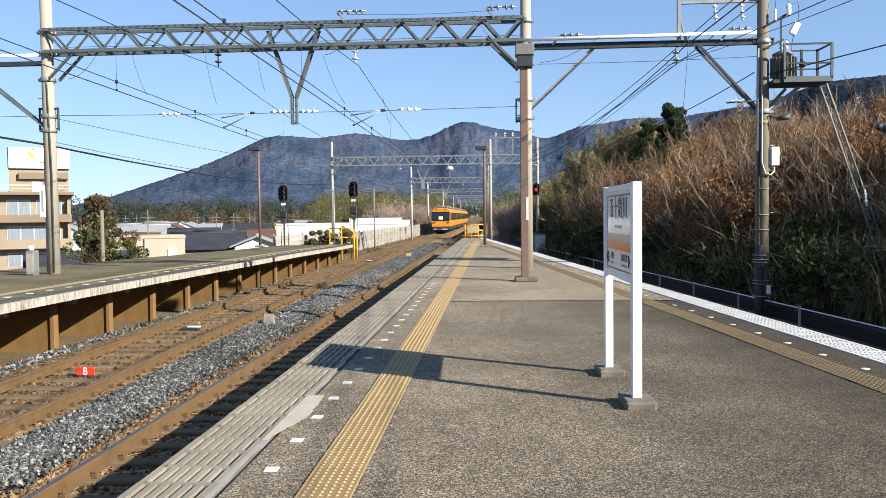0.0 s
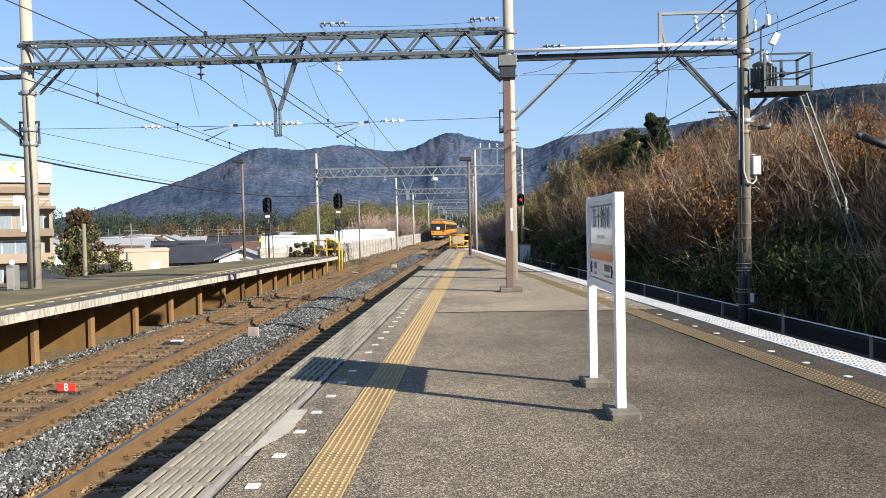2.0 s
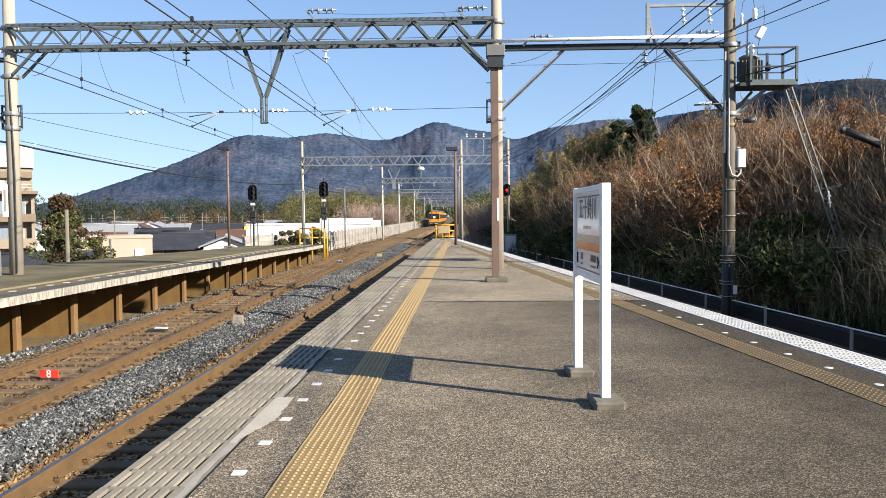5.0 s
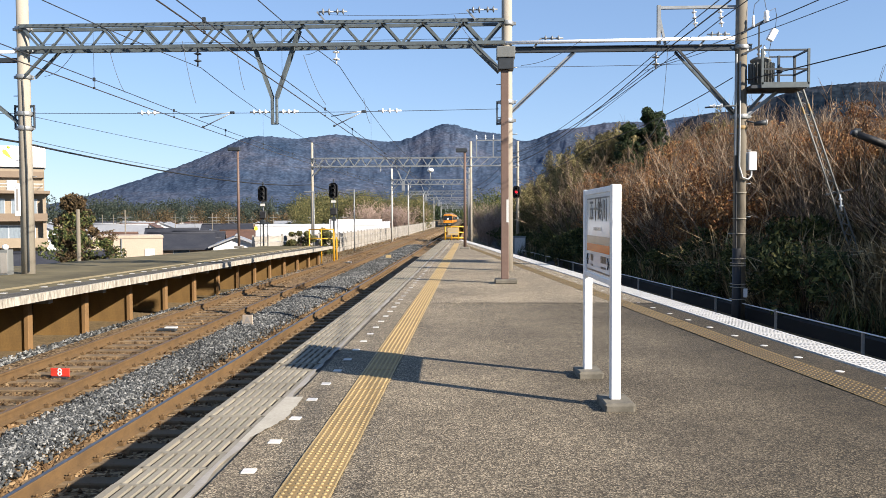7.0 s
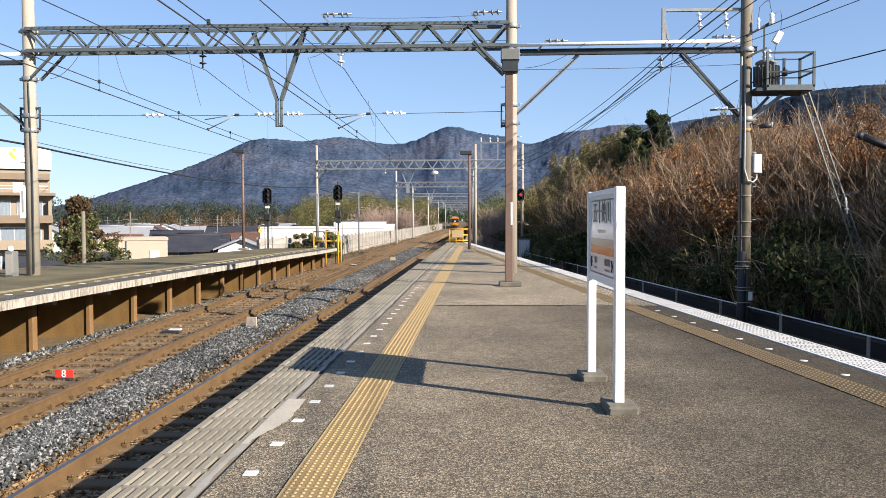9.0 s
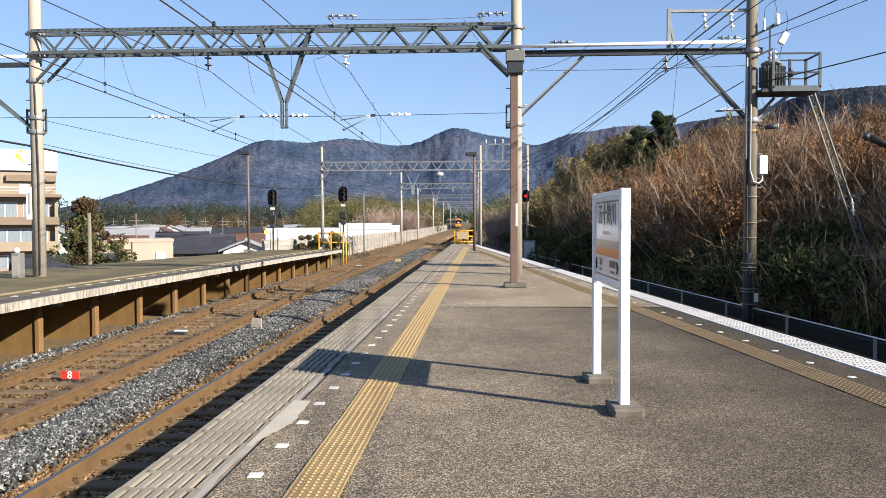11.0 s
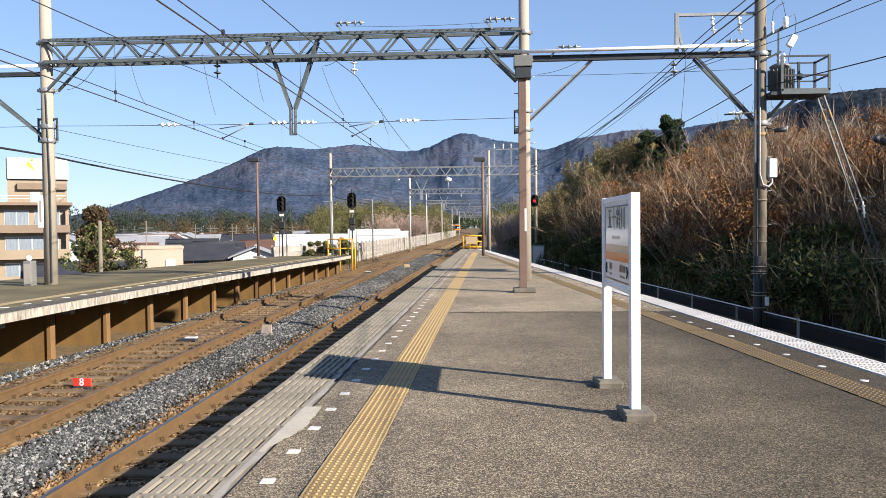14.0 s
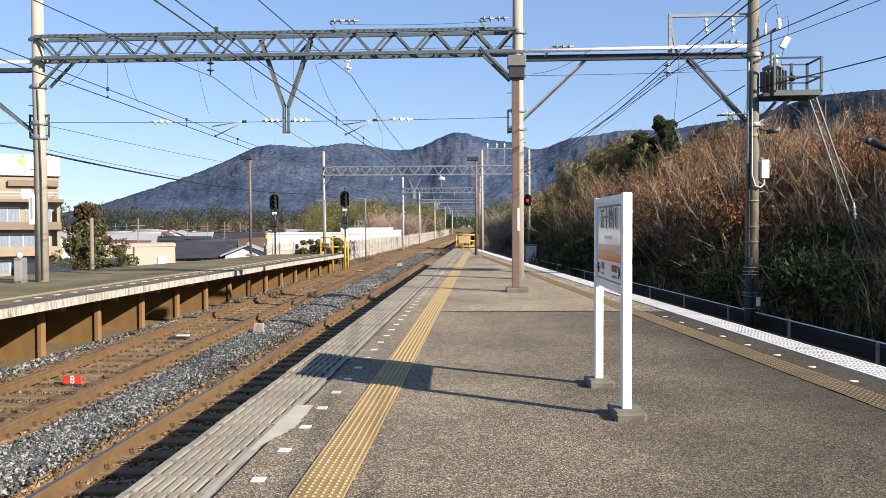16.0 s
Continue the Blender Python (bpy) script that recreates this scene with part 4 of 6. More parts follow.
def insulator(g, p, q, discs=2, r=0.09):
    """Porcelain discs on a rod from p towards q."""
    p, q = Vector(p), Vector(q)
    d = (q - p)
    g.tube(p, q, 0.022, n=8)
    for k in range(discs):
        c = p + d * ((k + 0.7) / (discs + 0.4))
        e = d.normalized() * 0.035
        g.tube(c - e, c, r * 0.35, r, 12)
        g.tube(c, c + e * 0.6, r, r * 0.6, 12)
    return g


def build_truss(name, x0, x1, y, z0, z1, bays, deep, material, label, knee=1.0):
    t = thing(name, label, "gantry", pose(0, y, 0))
    for dy in (-deep, deep):
        for z in (z0, z1):
            part("chord", Geo().angle((x0, dy, z), (x1, dy, z), 0.085, 0.012), material, t)
            part("chord_plate", Geo().bar((x0, dy, z), (x1, dy, z), 0.05, 0.09), material, t)
        step = (x1 - x0) / bays
        for k in range(bays):
            a = x0 + step * k
            m = a + step / 2
            part("brace", Geo().bar((a + 0.03, dy * 0.9, z1), (m, dy * 0.9, z0), 0.012, 0.065).bar((a + 0.03, dy * 0.82, z1), (m, dy * 0.82, z0), 0.05, 0.012), material, t)
            part("brace", Geo().bar((m, dy * 1.02, z0), (a + step - 0.03, dy * 1.02, z1), 0.012, 0.065), material, t)
    for k in range(bays + 1):
        x = x0 + (x1 - x0) * k / bays
        for z in (z0, z1):
            part("cross_tie", Geo().bar((x, -deep, z), (x, deep, z), 0.05, 0.03), material, t)
    if knee:
        for x, s in ((x0, 1), (x1, -1)):
            for dy in (-deep, deep):
                part("knee_brace", Geo().angle((x + s * 0.12, dy, z0 - 0.72 * knee), (x + s * 0.95 * knee, dy, z0 + 0.1), 0.09, 0.012), material, t)
    bolts = Geo()
    for k in range(int((x1 - x0) / 0.21)):
        x = x0 + 0.21 * k
        bolts.box(x, x + 0.035, -deep - 0.06, -deep - 0.045, z1 + 0.015, z1 + 0.035).box(x + 0.1, x + 0.15, -deep - 0.06, -deep - 0.03, z0 - 0.085, z0 - 0.05)
    tagged(part("bolts", bolts, DARK_STEEL, t), kind="stuff")
    return t


G1 = build_truss("portal_gantry", -12.45, 0.85, MAST_Y, 6.17, 6.77, 12, 0.24, GIRDER, "grey lattice portal gantry spanning the tracks between masts")
# drop arm in a V below the beam
for dy in (-0.1, 0.1):
    part("drop_arm", Geo().angle((-6.15, dy, 6.62), (-5.52, dy * 0.5, 4.78), 0.075, 0.012).angle((-4.75, dy, 6.62), (-5.40, dy * 0.5, 4.78), 0.075, 0.012), GIRDER, G1)
part("drop_post", Geo().box(-5.56, -5.49, -0.06, 0.06, 4.05, 4.82, 0.008).box(-5.43, -5.37, -0.06, 0.06, 4.05, 4.82, 0.008).box(-5.56, -5.37, -0.05, 0.05, 4.05, 4.1), GIRDER, G1)
for x in (-7.55, -3.72):
    part("insulator", insulator(Geo(), (x, -0.1, 6.12), (x, -0.1, 5.66), 2, 0.11), DARK_STEEL if x < -5 else PORCELAIN, G1, "disc insulator")
for x in (-4.1, -0.05):
    g = Geo().bar((x - 0.1, -0.3, 7.03), (x + 0.12, -0.3, 6.77), 0.05, 0.05)
    part("top_insulator", insulator(insulator(g, (x - 0.05, -0.3, 7.03), (x + 0.35, -0.3, 7.03), 2, 0.1), (x + 0.35, -0.3, 7.03), (x + 0.72, -0.3, 7.03), 2, 0.09), GALV, G1, "row of insulators on top")

G2 = thing("side_beam", "steel side beam with white pipe and braces to the far mast", "gantry", pose(0, MAST_Y, 0))
part("beam", Geo().box(0.9, 7.5, -0.06, 0.06, 5.93, 5.955).box(0.9, 7.5, -0.008, 0.008, 5.955, 6.065).box(0.9, 7.5, -0.06, 0.06, 6.065, 6.09), DARK_STEEL, G2)
part("pipe", Geo().tube((0.3, -0.13, 6.17), (7.0, -0.13, 6.23), 0.05, n=10), WHITE_PAINT, G2, "white pipe")
part("strut", Geo().angle((1.0, 0, 4.3), (2.75, 0, 5.94), 0.10, 0.014), GALV, G2)
for dy in (-0.16, 0.16):
    part("strut", Geo().angle((5.5, dy, 5.95), (7.15, dy * 0.6, 4.15), 0.075, 0.012), DARK_STEEL if dy < 0 else GIRDER, G2)
part("top_frame", Geo().angle((5.02, 0, 6.1), (5.02, 0, 7.15), 0.09, 0.012).angle((5.2, 0, 6.1), (5.02, 0, 6.9), 0.06, 0.01).angle((5.02, 0, 7.1), (7.13, 0, 7.1), 0.09, 0.012), GALV, G2)
for x, z in ((5.95, 7.06), (6.65, 7.06), (1.95, 6.3), (6.4, 6.35), (4.95, 5.9)):
    if z > 7:
        g = insulator(Geo(), (x, 0, z), (x + 0.05, 0, z - 0.5), 3, 0.075)
    elif z < 6:
        g = insulator(Geo(), (x, 0, z), (x, 0, z - 0.45), 2, 0.11)
    else:
        g = insulator(Geo().bar((x - 0.3, -0.05, 6.05), (x - 0.1, -0.05, 6.3), 0.05, 0.05), (x - 0.1, -0.05, z), (x + 0.5, -0.05, z), 3, 0.085)
    part("insulator", g, GALV if z < 7 else PORCELAIN, G2, "disc insulator")
part("beam_left", Geo().box(-19, -12.6, -0.05, 0.05, 5.82, 5.95, 0.01), DARK_STEEL, G2)
part("pipe", Geo().tube((-19, -0.1, 6.12), (-12.6, -0.1, 6.10), 0.045, n=10), WHITE_PAINT, G2)
for dy in (-0.15, 0.15):
    part("strut", Geo().angle((-14.1, dy, 5.3), (-12.55, dy * 0.5, 4.05), 0.05, 0.01), GIRDER, G2)

# ---- transformer platform ----


def build_transformer():
    t = thing("transformer_platform", "steel transformer platform with railing bolted to a mast", "platform", pose(7.24, MAST_Y, 4.93))
    part("deck", Geo().box(0.1, 1.56, -0.45, 0.45, -0.1, 0.0, 0.01), DARK_STEEL, t)
    part("edge_beam", Geo().box(0.35, 1.60, -0.5, -0.452, -0.09, 0.06, 0.006), GIRDER, t)
    for x, y in ((0.38, -0.47), (1.58, -0.47), (1.15, 0.45), (1.58, 0.45)):
        part("railing_post", Geo().box(x - 0.03, x + 0.03, y - 0.03, y + 0.03, 0.0, 0.93), GIRDER if y < 0 else DARK_STEEL, t)
    for z in (0.40, 0.90):
        part("rail", Geo().bar((0.38, -0.47, z), (1.58, -0.47, z), 0.035, 0.045).bar((1.58, -0.47, z), (1.58, 0.45, z), 0.035, 0.045).bar((0.9, 0.45, z), (1.58, 0.45, z), 0.035, 0.035), DARK_STEEL, t)
    part("transformer_tank", Geo().lathe((0.5, 0, 0), [(0.0, 0.02), (0.25, 0.02), (0.25, 0.68), (0.27, 0.69), (0.27, 0.74), (0.15, 0.8), (0.0, 0.82)], 18), GREY_BOX, t, "grey transformer tank")
    for k in range(11):
        a = math.pi * (1.05 + 0.09 * k)
        fin = Geo().bar((0.5 + 0.31 * math.cos(a), 0.31 * math.sin(a), 0.08), (0.5 + 0.31 * math.cos(a), 0.31 * math.sin(a), 0.62), 0.012, 0.09, (math.cos(a), math.sin(a), 0))
        part("cooling_fin", fin, GREY_BOX, t)
    part("bushings", insulator(insulator(insulator(Geo(), (0.4, -0.12, 0.78), (0.4, -0.12, 1.08), 2, 0.055), (0.55, -0.12, 0.78), (0.55, -0.12, 1.1), 2, 0.055), (0.12, -0.05, 0.9), (0.12, -0.05, 1.2), 2, 0.06), PORCELAIN, t, "white porcelain bushings")
    part("cutout_arm", Geo().bar((-0.05, -0.2, 1.42), (0.5, -0.2, 1.72), 0.06, 0.06).bar((-0.05, -0.2, 0.85), (0.45, -0.2, 1.08), 0.05, 0.05).bar((0.38, -0.2, 0.7), (0.38, -0.2, 1.62), 0.035, 0.035), DARK_STEEL, t)
    part("cutout_switch", Geo().lathe((0.55, -0.25, 1.85), [(0.03, -0.18), (0.075, -0.15), (0.055, -0.1), (0.08, -0.05), (0.06, 0.02), (0.07, 0.1), (0.03, 0.14)], 12), PORCELAIN, t, "white porcelain cutout")
    part("cutout_fuse", Geo().lathe((0.22, -0.22, 1.75), [(0.02, -0.2), (0.045, -0.15), (0.03, -0.02), (0.045, 0.06), (0.02, 0.12)], 10), PORCELAIN, t, "white porcelain cutout")
    part("arrester_box", Geo().box(-0.09, 0.09, -0.06, 0.06, -0.17, 0.17, 0.02, pose(0.72, -0.22, 1.35, 0, 28, 0)), WHITE_PAINT, t, "tilted white fuse box")
    part("lead", Geo().line([(0.22, -0.22, 1.9), (0.25, -0.2, 2.15), (0.4, -0.2, 2.3), (0.52, -0.25, 2.35)], 0.009, 5), WIRE, t)
    part("lead", Geo().line([(0.55, -0.25, 2.0), (0.5, -0.25, 2.25), (0.46, -0.2, 2.45)], 0.009, 5), WIRE, t)
    part("lead", Geo().line([(0.6, -0.25, 1.95), (0.78, -0.25, 2.05), (0.82, -0.24, 1.85), (0.8, -0.22, 1.5)], 0.009, 5), WIRE, t)
    part("lead", Geo().line([(0.7, -0.22, 1.2), (0.66, -0.15, 0.9), (0.72, -0.1, 0.5), (0.6, -0.1, 0.4)], 0.009, 5), WIRE, t)
    part("under_strut", Geo().angle((0.02, 0, -0.85), (0.95, 0, -0.12), 0.08, 0.012).angle((0.0, 0.2, -0.85), (0.7, 0.3, -0.12), 0.06, 0.01), GALV, t)
    part("fan_box", Geo().lathe((0.93, -0.2, 0.42), [(0.02, -0.06), (0.09, -0.05), (0.09, 0.05), (0.02, 0.06)], 12, "x"), BLACK, t)
    s = thing("lattice_stay", "inclined lattice steel stay strut with orange bands", "stay", pose(0, 0, 0))
    a, b = Vector((8.74, 21.7, 4.86)), Vector((11.0, 22.6, -0.45))
    side = Vector((0.075, -0.01, 0.04))
    part("leg", Geo().bar(a - side, b - side * 1.25, 0.035, 0.035), GREY_BOX, s)
    part("leg", Geo().bar(a + side, b + side * 1.25, 0.035, 0.035), GREY_BOX, s)
    for k in range(36):
        p, q = a + (b - a) * (k / 36), a + (b - a) * ((k + 1) / 36)
        w = side if k % 2 else -side
        lace = Geo().bar(p + w, q - w, 0.01, 0.018)
        part("lacing_bar", lace, GREY_BOX, s)
    for off in (-side, side):
        p = a + (b - a) * 0.08 + off
        part("orange_band", Geo().bar(p, p + (b - a) * 0.035, 0.045, 0.045), TACTILE, s, "faded orange band")
    p = a + (b - a) * 0.52
    part("cross_arm", Geo().bar(p - Vector((0.25, 0, 0.05)), p + Vector((0.5, 0.1, 0.1)), 0.05, 0.05), DARK_STEEL, s)
    part("stay_insulator", insulator(Geo(), p + Vector((0.1, -0.1, -0.05)), p + Vector((0.15, -0.1, -0.5)), 2, 0.06), PORCELAIN, s)


build_transformer()

# a tubular loudspeaker on an arm at the edge of the bank
lamp = thing("bank_loudspeaker", "black tubular loudspeaker on a slim arm over the bank", "floodlight", pose(10.56, 22.5, 3.77))
part("post", Geo().tube((2.6, 0.3, -4.2), (2.6, 0.3, -0.2), 0.06, n=8), DARK_STEEL, lamp)
part("arm", Geo().tube((1.3, 0.05, -0.48), (2.6, 0.3, -0.62), 0.035, n=8), DARK_STEEL, lamp)
part("head", Geo().tube((0.03, 0, -0.02), (1.32, 0.03, -0.50), 0.095, 0.125, 14), BLACK, lamp, "long black loudspeaker housing")
part("end_cap", Geo().tube((-0.07, 0, 0.02), (0.06, 0, -0.03), 0.07, 0.10, 14), DARK_STEEL, lamp)
part("mounting_eye", Geo().box(0.02, 0.2, -0.03, 0.03, 0.03, 0.12, 0.01), DARK_STEEL, lamp)
# horn loudspeakers on the far mast
part("speaker_arm", Geo().tube((-0.10, -0.15, 5.83), (-1.0, -0.2, 5.78), 0.022, n=8).tube((0.1, -0.15, 5.42), (0.34, -0.2, 5.36), 0.022, n=8), DARK_STEEL, M3)
for x in (-0.81, -0.62):
    part("horn_speaker", Geo().lathe((x, -0.2, 5.82), [(0.02, -0.07), (0.022, -0.03), (0.035, 0.01), (0.062, 0.055), (0.065, 0.06), (0.012, 0.01)], 14, "x", False), PORCELAIN, M3, "small white horn loudspeaker")
part("speaker_drum", Geo().tube((0.30, -0.2, 5.33), (0.58, -0.30, 5.36), 0.055, 0.075, 14), DARK_STEEL, M3, "dark drum-shaped loudspeaker")
part("speaker_mouth", Geo().lathe((0.58, -0.30, 5.36), [(0.0, -0.01), (0.076, -0.01), (0.08, 0.01)], 14, "x"), WHITE_MARK, M3, "pale loudspeaker mouth")


# ---- wires ----


def wire(a, b, sag=0.0, r=0.011, material=WIRE, n=16, label="thin dark overhead wire", name="overhead_wire"):
    a, b = Vector(a), Vector(b)
    pts = []
    for k in range(n + 1):
        u = k / n
        p = a.lerp(b, u)
        p.z -= sag * 4 * u * (1 - u)
        pts.append(p)
    return single(name, Geo().line(pts, r, 5), material, label, "wire", group="overhead wires")


G2Y, G3Y, G4Y = 62.0, 92.0, 128.0
SPANS = [(-18.0, MAST_Y), (MAST_Y, G2Y), (G2Y, G3Y), (G3Y, G4Y), (G4Y, 170), (170, 215), (215, 265)]


def catenary(xf, zc, zs, label):
    """Contact wire, messenger and droppers along a track."""
    t = thing("catenary", label, "overhead line", group="overhead line of the tracks")
    messenger, contact, auxiliary, droppers = Geo(), Geo(), Geo(), Geo()
    m, c = [], []
    for (y0, y1) in SPANS:
        low = zc + 0.95
        for k in range(0 if not m else 1, 13):
            u = k / 12
            y = lerp(y0, y1, u)
            m.append((xf(y), y, low + (zs - low) * (2 * u - 1) ** 2))
            c.append((xf(y), y, zc))
        n = max(3, int((y1 - y0) / 4.2))
        for k in range(n):
            u = (k + 0.5) / n
            y = lerp(y0, y1, u)
            z = low + (zs - low) * (2 * u - 1) ** 2
            if y > 4:
                droppers.tube((xf(y), y, zc), (xf(y), y, zc + 0.17), 0.006, n=5)
                if k % 2:
                    droppers.tube((xf(y), y, zc + 0.17), (xf(y), y, z), 0.0035, n=5)
                z = zc + 0.17
                droppers.box(xf(y) - 0.02, xf(y) + 0.02, y - 0.02, y + 0.02, z - 0.03, z + 0.04).box(xf(y) - 0.015, xf(y) + 0.015, y - 0.02, y + 0.02, zc - 0.01, zc + 0.03)
    auxiliary.line([(x, y, z + 0.17) for x, y, z in c], 0.009, 5)
    messenger.line(m, 0.010, 5)
    contact.line(c, 0.011, 5)
    part("contact_wire", contact, COPPER, t)
    part("messenger_wire", messenger, WIRE, t)
    part("auxiliary_wire", auxiliary, WIRE, t)
    tagged(part("droppers", droppers, DARK_STEEL, t), kind="stuff")


catenary(lambda y: -3.65 + 0.25 * smooth(60, 100, y), 3.98, 5.62, "overhead contact line above the near track")
catenary(lambda y: track_2(y) - 0.45 * (1 - smooth(20, 60, y)), 3.98, 5.62, "overhead contact line above the middle track")
wire((-12.3, MAST_Y, 4.42), (0.72, MAST_Y, 4.42), 0.05, 0.008)
wire((-19, MAST_Y, 4.45), (-12.7, MAST_Y, 4.42), 0.02, 0.008)
for xa, xb in ((-5.6, -6.15), (-5.33, -4.8), (-2.6, -1.95), (-8.7, -9.3)):
    single("span_insulator", insulator(Geo(), (xa, MAST_Y, 4.4), (xb, MAST_Y, 4.4), 3, 0.075), PORCELAIN, "white disc insulator strung on the cross wire", "insulator", group="insulators of the cross wire")
for x in (-7.0, -3.35):
    t = thing("steady_arm", "light steel steady arm holding the contact wire", "steady arm", pose(x, MAST_Y, 4.38))
    part("upper_tube", Geo().tube((0.35, 0, 0.02), (-0.55, 0, -0.12), 0.014, n=6).tube((0.35, 0, 0.0), (-0.45, 0, -0.38), 0.014, n=6), GALV, t)
    part("clamp", Geo().box(0.30, 0.42, -0.025, 0.025, -0.03, 0.04, 0.01), DARK_STEEL, t)
    part("wire_clip", Geo().box(-0.49, -0.43, -0.02, 0.02, -0.41, -0.35, 0.01), DARK_STEEL, t)
# thick feeder along the masts of the opposite platform
wire((-12.75, -25, 5.2), (-12.7, MAST_Y, 3.62), 0.4, 0.03, BLACK, label="thick black feeder cable on the masts", name="feeder_cable")
wire((-12.7, MAST_Y, 3.62), (-12.6, G2Y, 4.1), 0.42, 0.03, BLACK, label="thick black feeder cable on the masts", name="feeder_cable")
wire((-12.6, G2Y, 4.0), (-9.1, G3Y, 4.2), 0.4, 0.03, BLACK, label="thick black feeder cable on the masts", name="feeder_cable")
wire((-12.7, MAST_Y, 3.75), (-12.6, G2Y, 4.35), 0.45, 0.009)
wire((-12.6, MAST_Y, 4.4), (-8.6, G2Y, 4.9), 0.3, 0.008)
wire((-12.6, G2Y, 5.8), (-9, G3Y, 5.8), 0.3, 0.009)
# feeders on the far mast side
for z0, dx, r in ((6.75, -1.15, 0.013), (6.75, -0.45, 0.013), (5.95, -1.9, 0.016)):
    wire((7.1 + dx - 0.4, -20, z0 + 0.4), (7.1 + dx, MAST_Y, z0), 0.5, r, BLACK)
    wire((7.1 + dx, MAST_Y, z0), (3.2 + dx * 0.2, G2Y, z0 - 0.35), 0.55, r, BLACK)
    wire((3.2 + dx * 0.2, G2Y, z0 - 0.35), (0.2 + dx * 0.2, G4Y, z0 - 0.4), 0.5, r, BLACK)
wire((7.3, MAST_Y - 0.2, 5.1), (22, 6, 8.2), 0.3, 0.016, BLACK, label="dark supply cable running to the bank")
wire((7.0, MAST_Y, 5.2), (4.6, 30, 4.2), 0.15, 0.014, BLACK)
wire((4.6, 30, 4.2), (3.4, G2Y, 4.4), 0.3, 0.012, BLACK)
for (ya, yb) in SPANS[:5]:
    xa, xb = max(far_edge(ya) + 2.2, -3.1), max(far_edge(yb) + 2.2, -3.1)
    wire((xa, ya, 5.5), (xb, yb, 5.5), 0.7, 0.010)
    wire((xa, ya, 5.42), (xb - 0.2, yb, 5.42), 0.95, 0.007)
wire((0.93, MAST_Y, 5.55), (7.1, MAST_Y, 5.62), 0.03, 0.007)
wire((-12.3, MAST_Y + 0.35, 6.4), (0.8, MAST_Y + 0.35, 6.42), 0.02, 0.007)
wire((-3.9, MAST_Y - 0.3, 6.95), (0.1, MAST_Y - 0.3, 6.95), 0.05, 0.006)
# hanging leads
for x0, z0, x1, z1, y in ((-7.9, 6.3, -7.55, 4.6, MAST_Y - 0.3), (-3.75, 6.5, -4.55, 5.9, MAST_Y - 0.2), (-4.6, 5.9, -4.0, 4.55, MAST_Y - 0.2), (-3.4, 5.2, -3.2, 4.4, MAST_Y + 3), (5.25, 6.1, 5.1, 4.2, MAST_Y - 0.1), (5.1, 4.2, 4.5, 3.4, MAST_Y - 0.1), (-9.9, 6.0, -9.5, 4.9, MAST_Y - 0.3), (-6.4, 6.0, -6.2, 4.95, MAST_Y - 0.3), (1.3, 5.55, 2.9, 6.2, MAST_Y - 0.2), (-0.5, 6.9, 0.7, 5.5, MAST_Y - 0.3), (-11.0, 6.0, -11.8, 5.4, MAST_Y - 0.2)):
    wire((x0, y, z0), (x1, y, z1), 0.14, 0.007, n=8, label="slack lead hanging from the gantry", name="hanging_lead")

# ---- distant gantries ----


def far_gantry(y, xl, xr, xr2, z0, z1, top, bays):
    t = build_truss("distant_gantry", xl, xr, y, z0, z1, bays, 0.2, GALV, "grey lattice gantry over the tracks beyond the platforms", 0.9)
    for x in (xl, xr) + ((xr2,) if xr2 is not None else ()):
        build_mast(x, y, -1.45, top, PALE_MAST if y > 70 else MAST, "slim pale concrete catenary mast beside the tracks", 0.12, (z1, z0))
    if xr2 is not None:
        part("side_beam", Geo().box(xr, xr2, -0.06, 0.06, z0 - 0.05, z0 + 0.06).box(xr, xr2, -0.05, 0.05, z1 - 0.03, z1 + 0.05), GALV, t)
        n = 5
        for k in range(n):
            a, b = lerp(xr, xr2, k / n), lerp(xr, xr2, (k + 1) / n)
            part("brace", Geo().bar((a, 0, z0), (b, 0, z1), 0.05, 0.05), GALV, t)
    for c in (-7.2, -3.4):
        part("insulator", insulator(Geo(), (c, 0, z0), (c, 0, z0 - 0.4), 2, 0.1), PORCELAIN, t)
    part("drop_arm", Geo().angle((-6.0, 0, z0), (-5.5, 0, z0 - 1.2), 0.07).angle((-4.8, 0, z0), (-5.35, 0, z0 - 1.2), 0.07).box(-5.55, -5.3, -0.05, 0.05, z0 - 1.9, z0 - 1.15), GALV, t)
    if y < 70:
        g = Geo()
        for a in (0.3, 1.6, 2.9):
            g.box(a - 0.04, a + 0.04, -0.04, 0.04, z1, z1 + 1.35)
        g.box(0.3, 2.9, -0.04, 0.04, z1 + 1.28, z1 + 1.36)
        part("top_frame", g, GALV, t)
        g = Geo()
        for a in (0.3, 1.0, 1.6, 2.3, 2.9):
            insulator(g, (a, 0, z1 + 1.36), (a, 0, z1 + 1.75), 2, 0.09)
        part("top_insulators", g, PORCELAIN, t)


far_gantry(G2Y, -12.6, -0.15, 3.5, 5.5, 6.15, 7.4, 13)
far_gantry(G3Y, -9.4, -0.4, None, 5.35, 5.9, 7.2, 11)
disc = thing("round_lamp", "white round lamp on top of a far gantry", "lamp", pose(-4.9, G3Y, 5.9))
part("stem", Geo().tube((0, 0, -0.1), (0, 0, 0.9), 0.05, n=8), GALV, disc)
part("globe", Geo().lathe((0, 0, 1.1), [(0.05, -0.28), (0.36, -0.15), (0.42, 0.0), (0.3, 0.16), (0.05, 0.22)], 14), PORCELAIN, disc)
far_gantry(G4Y, -10.4, -0.7, None, 5.3, 5.8, 7.0, 10)
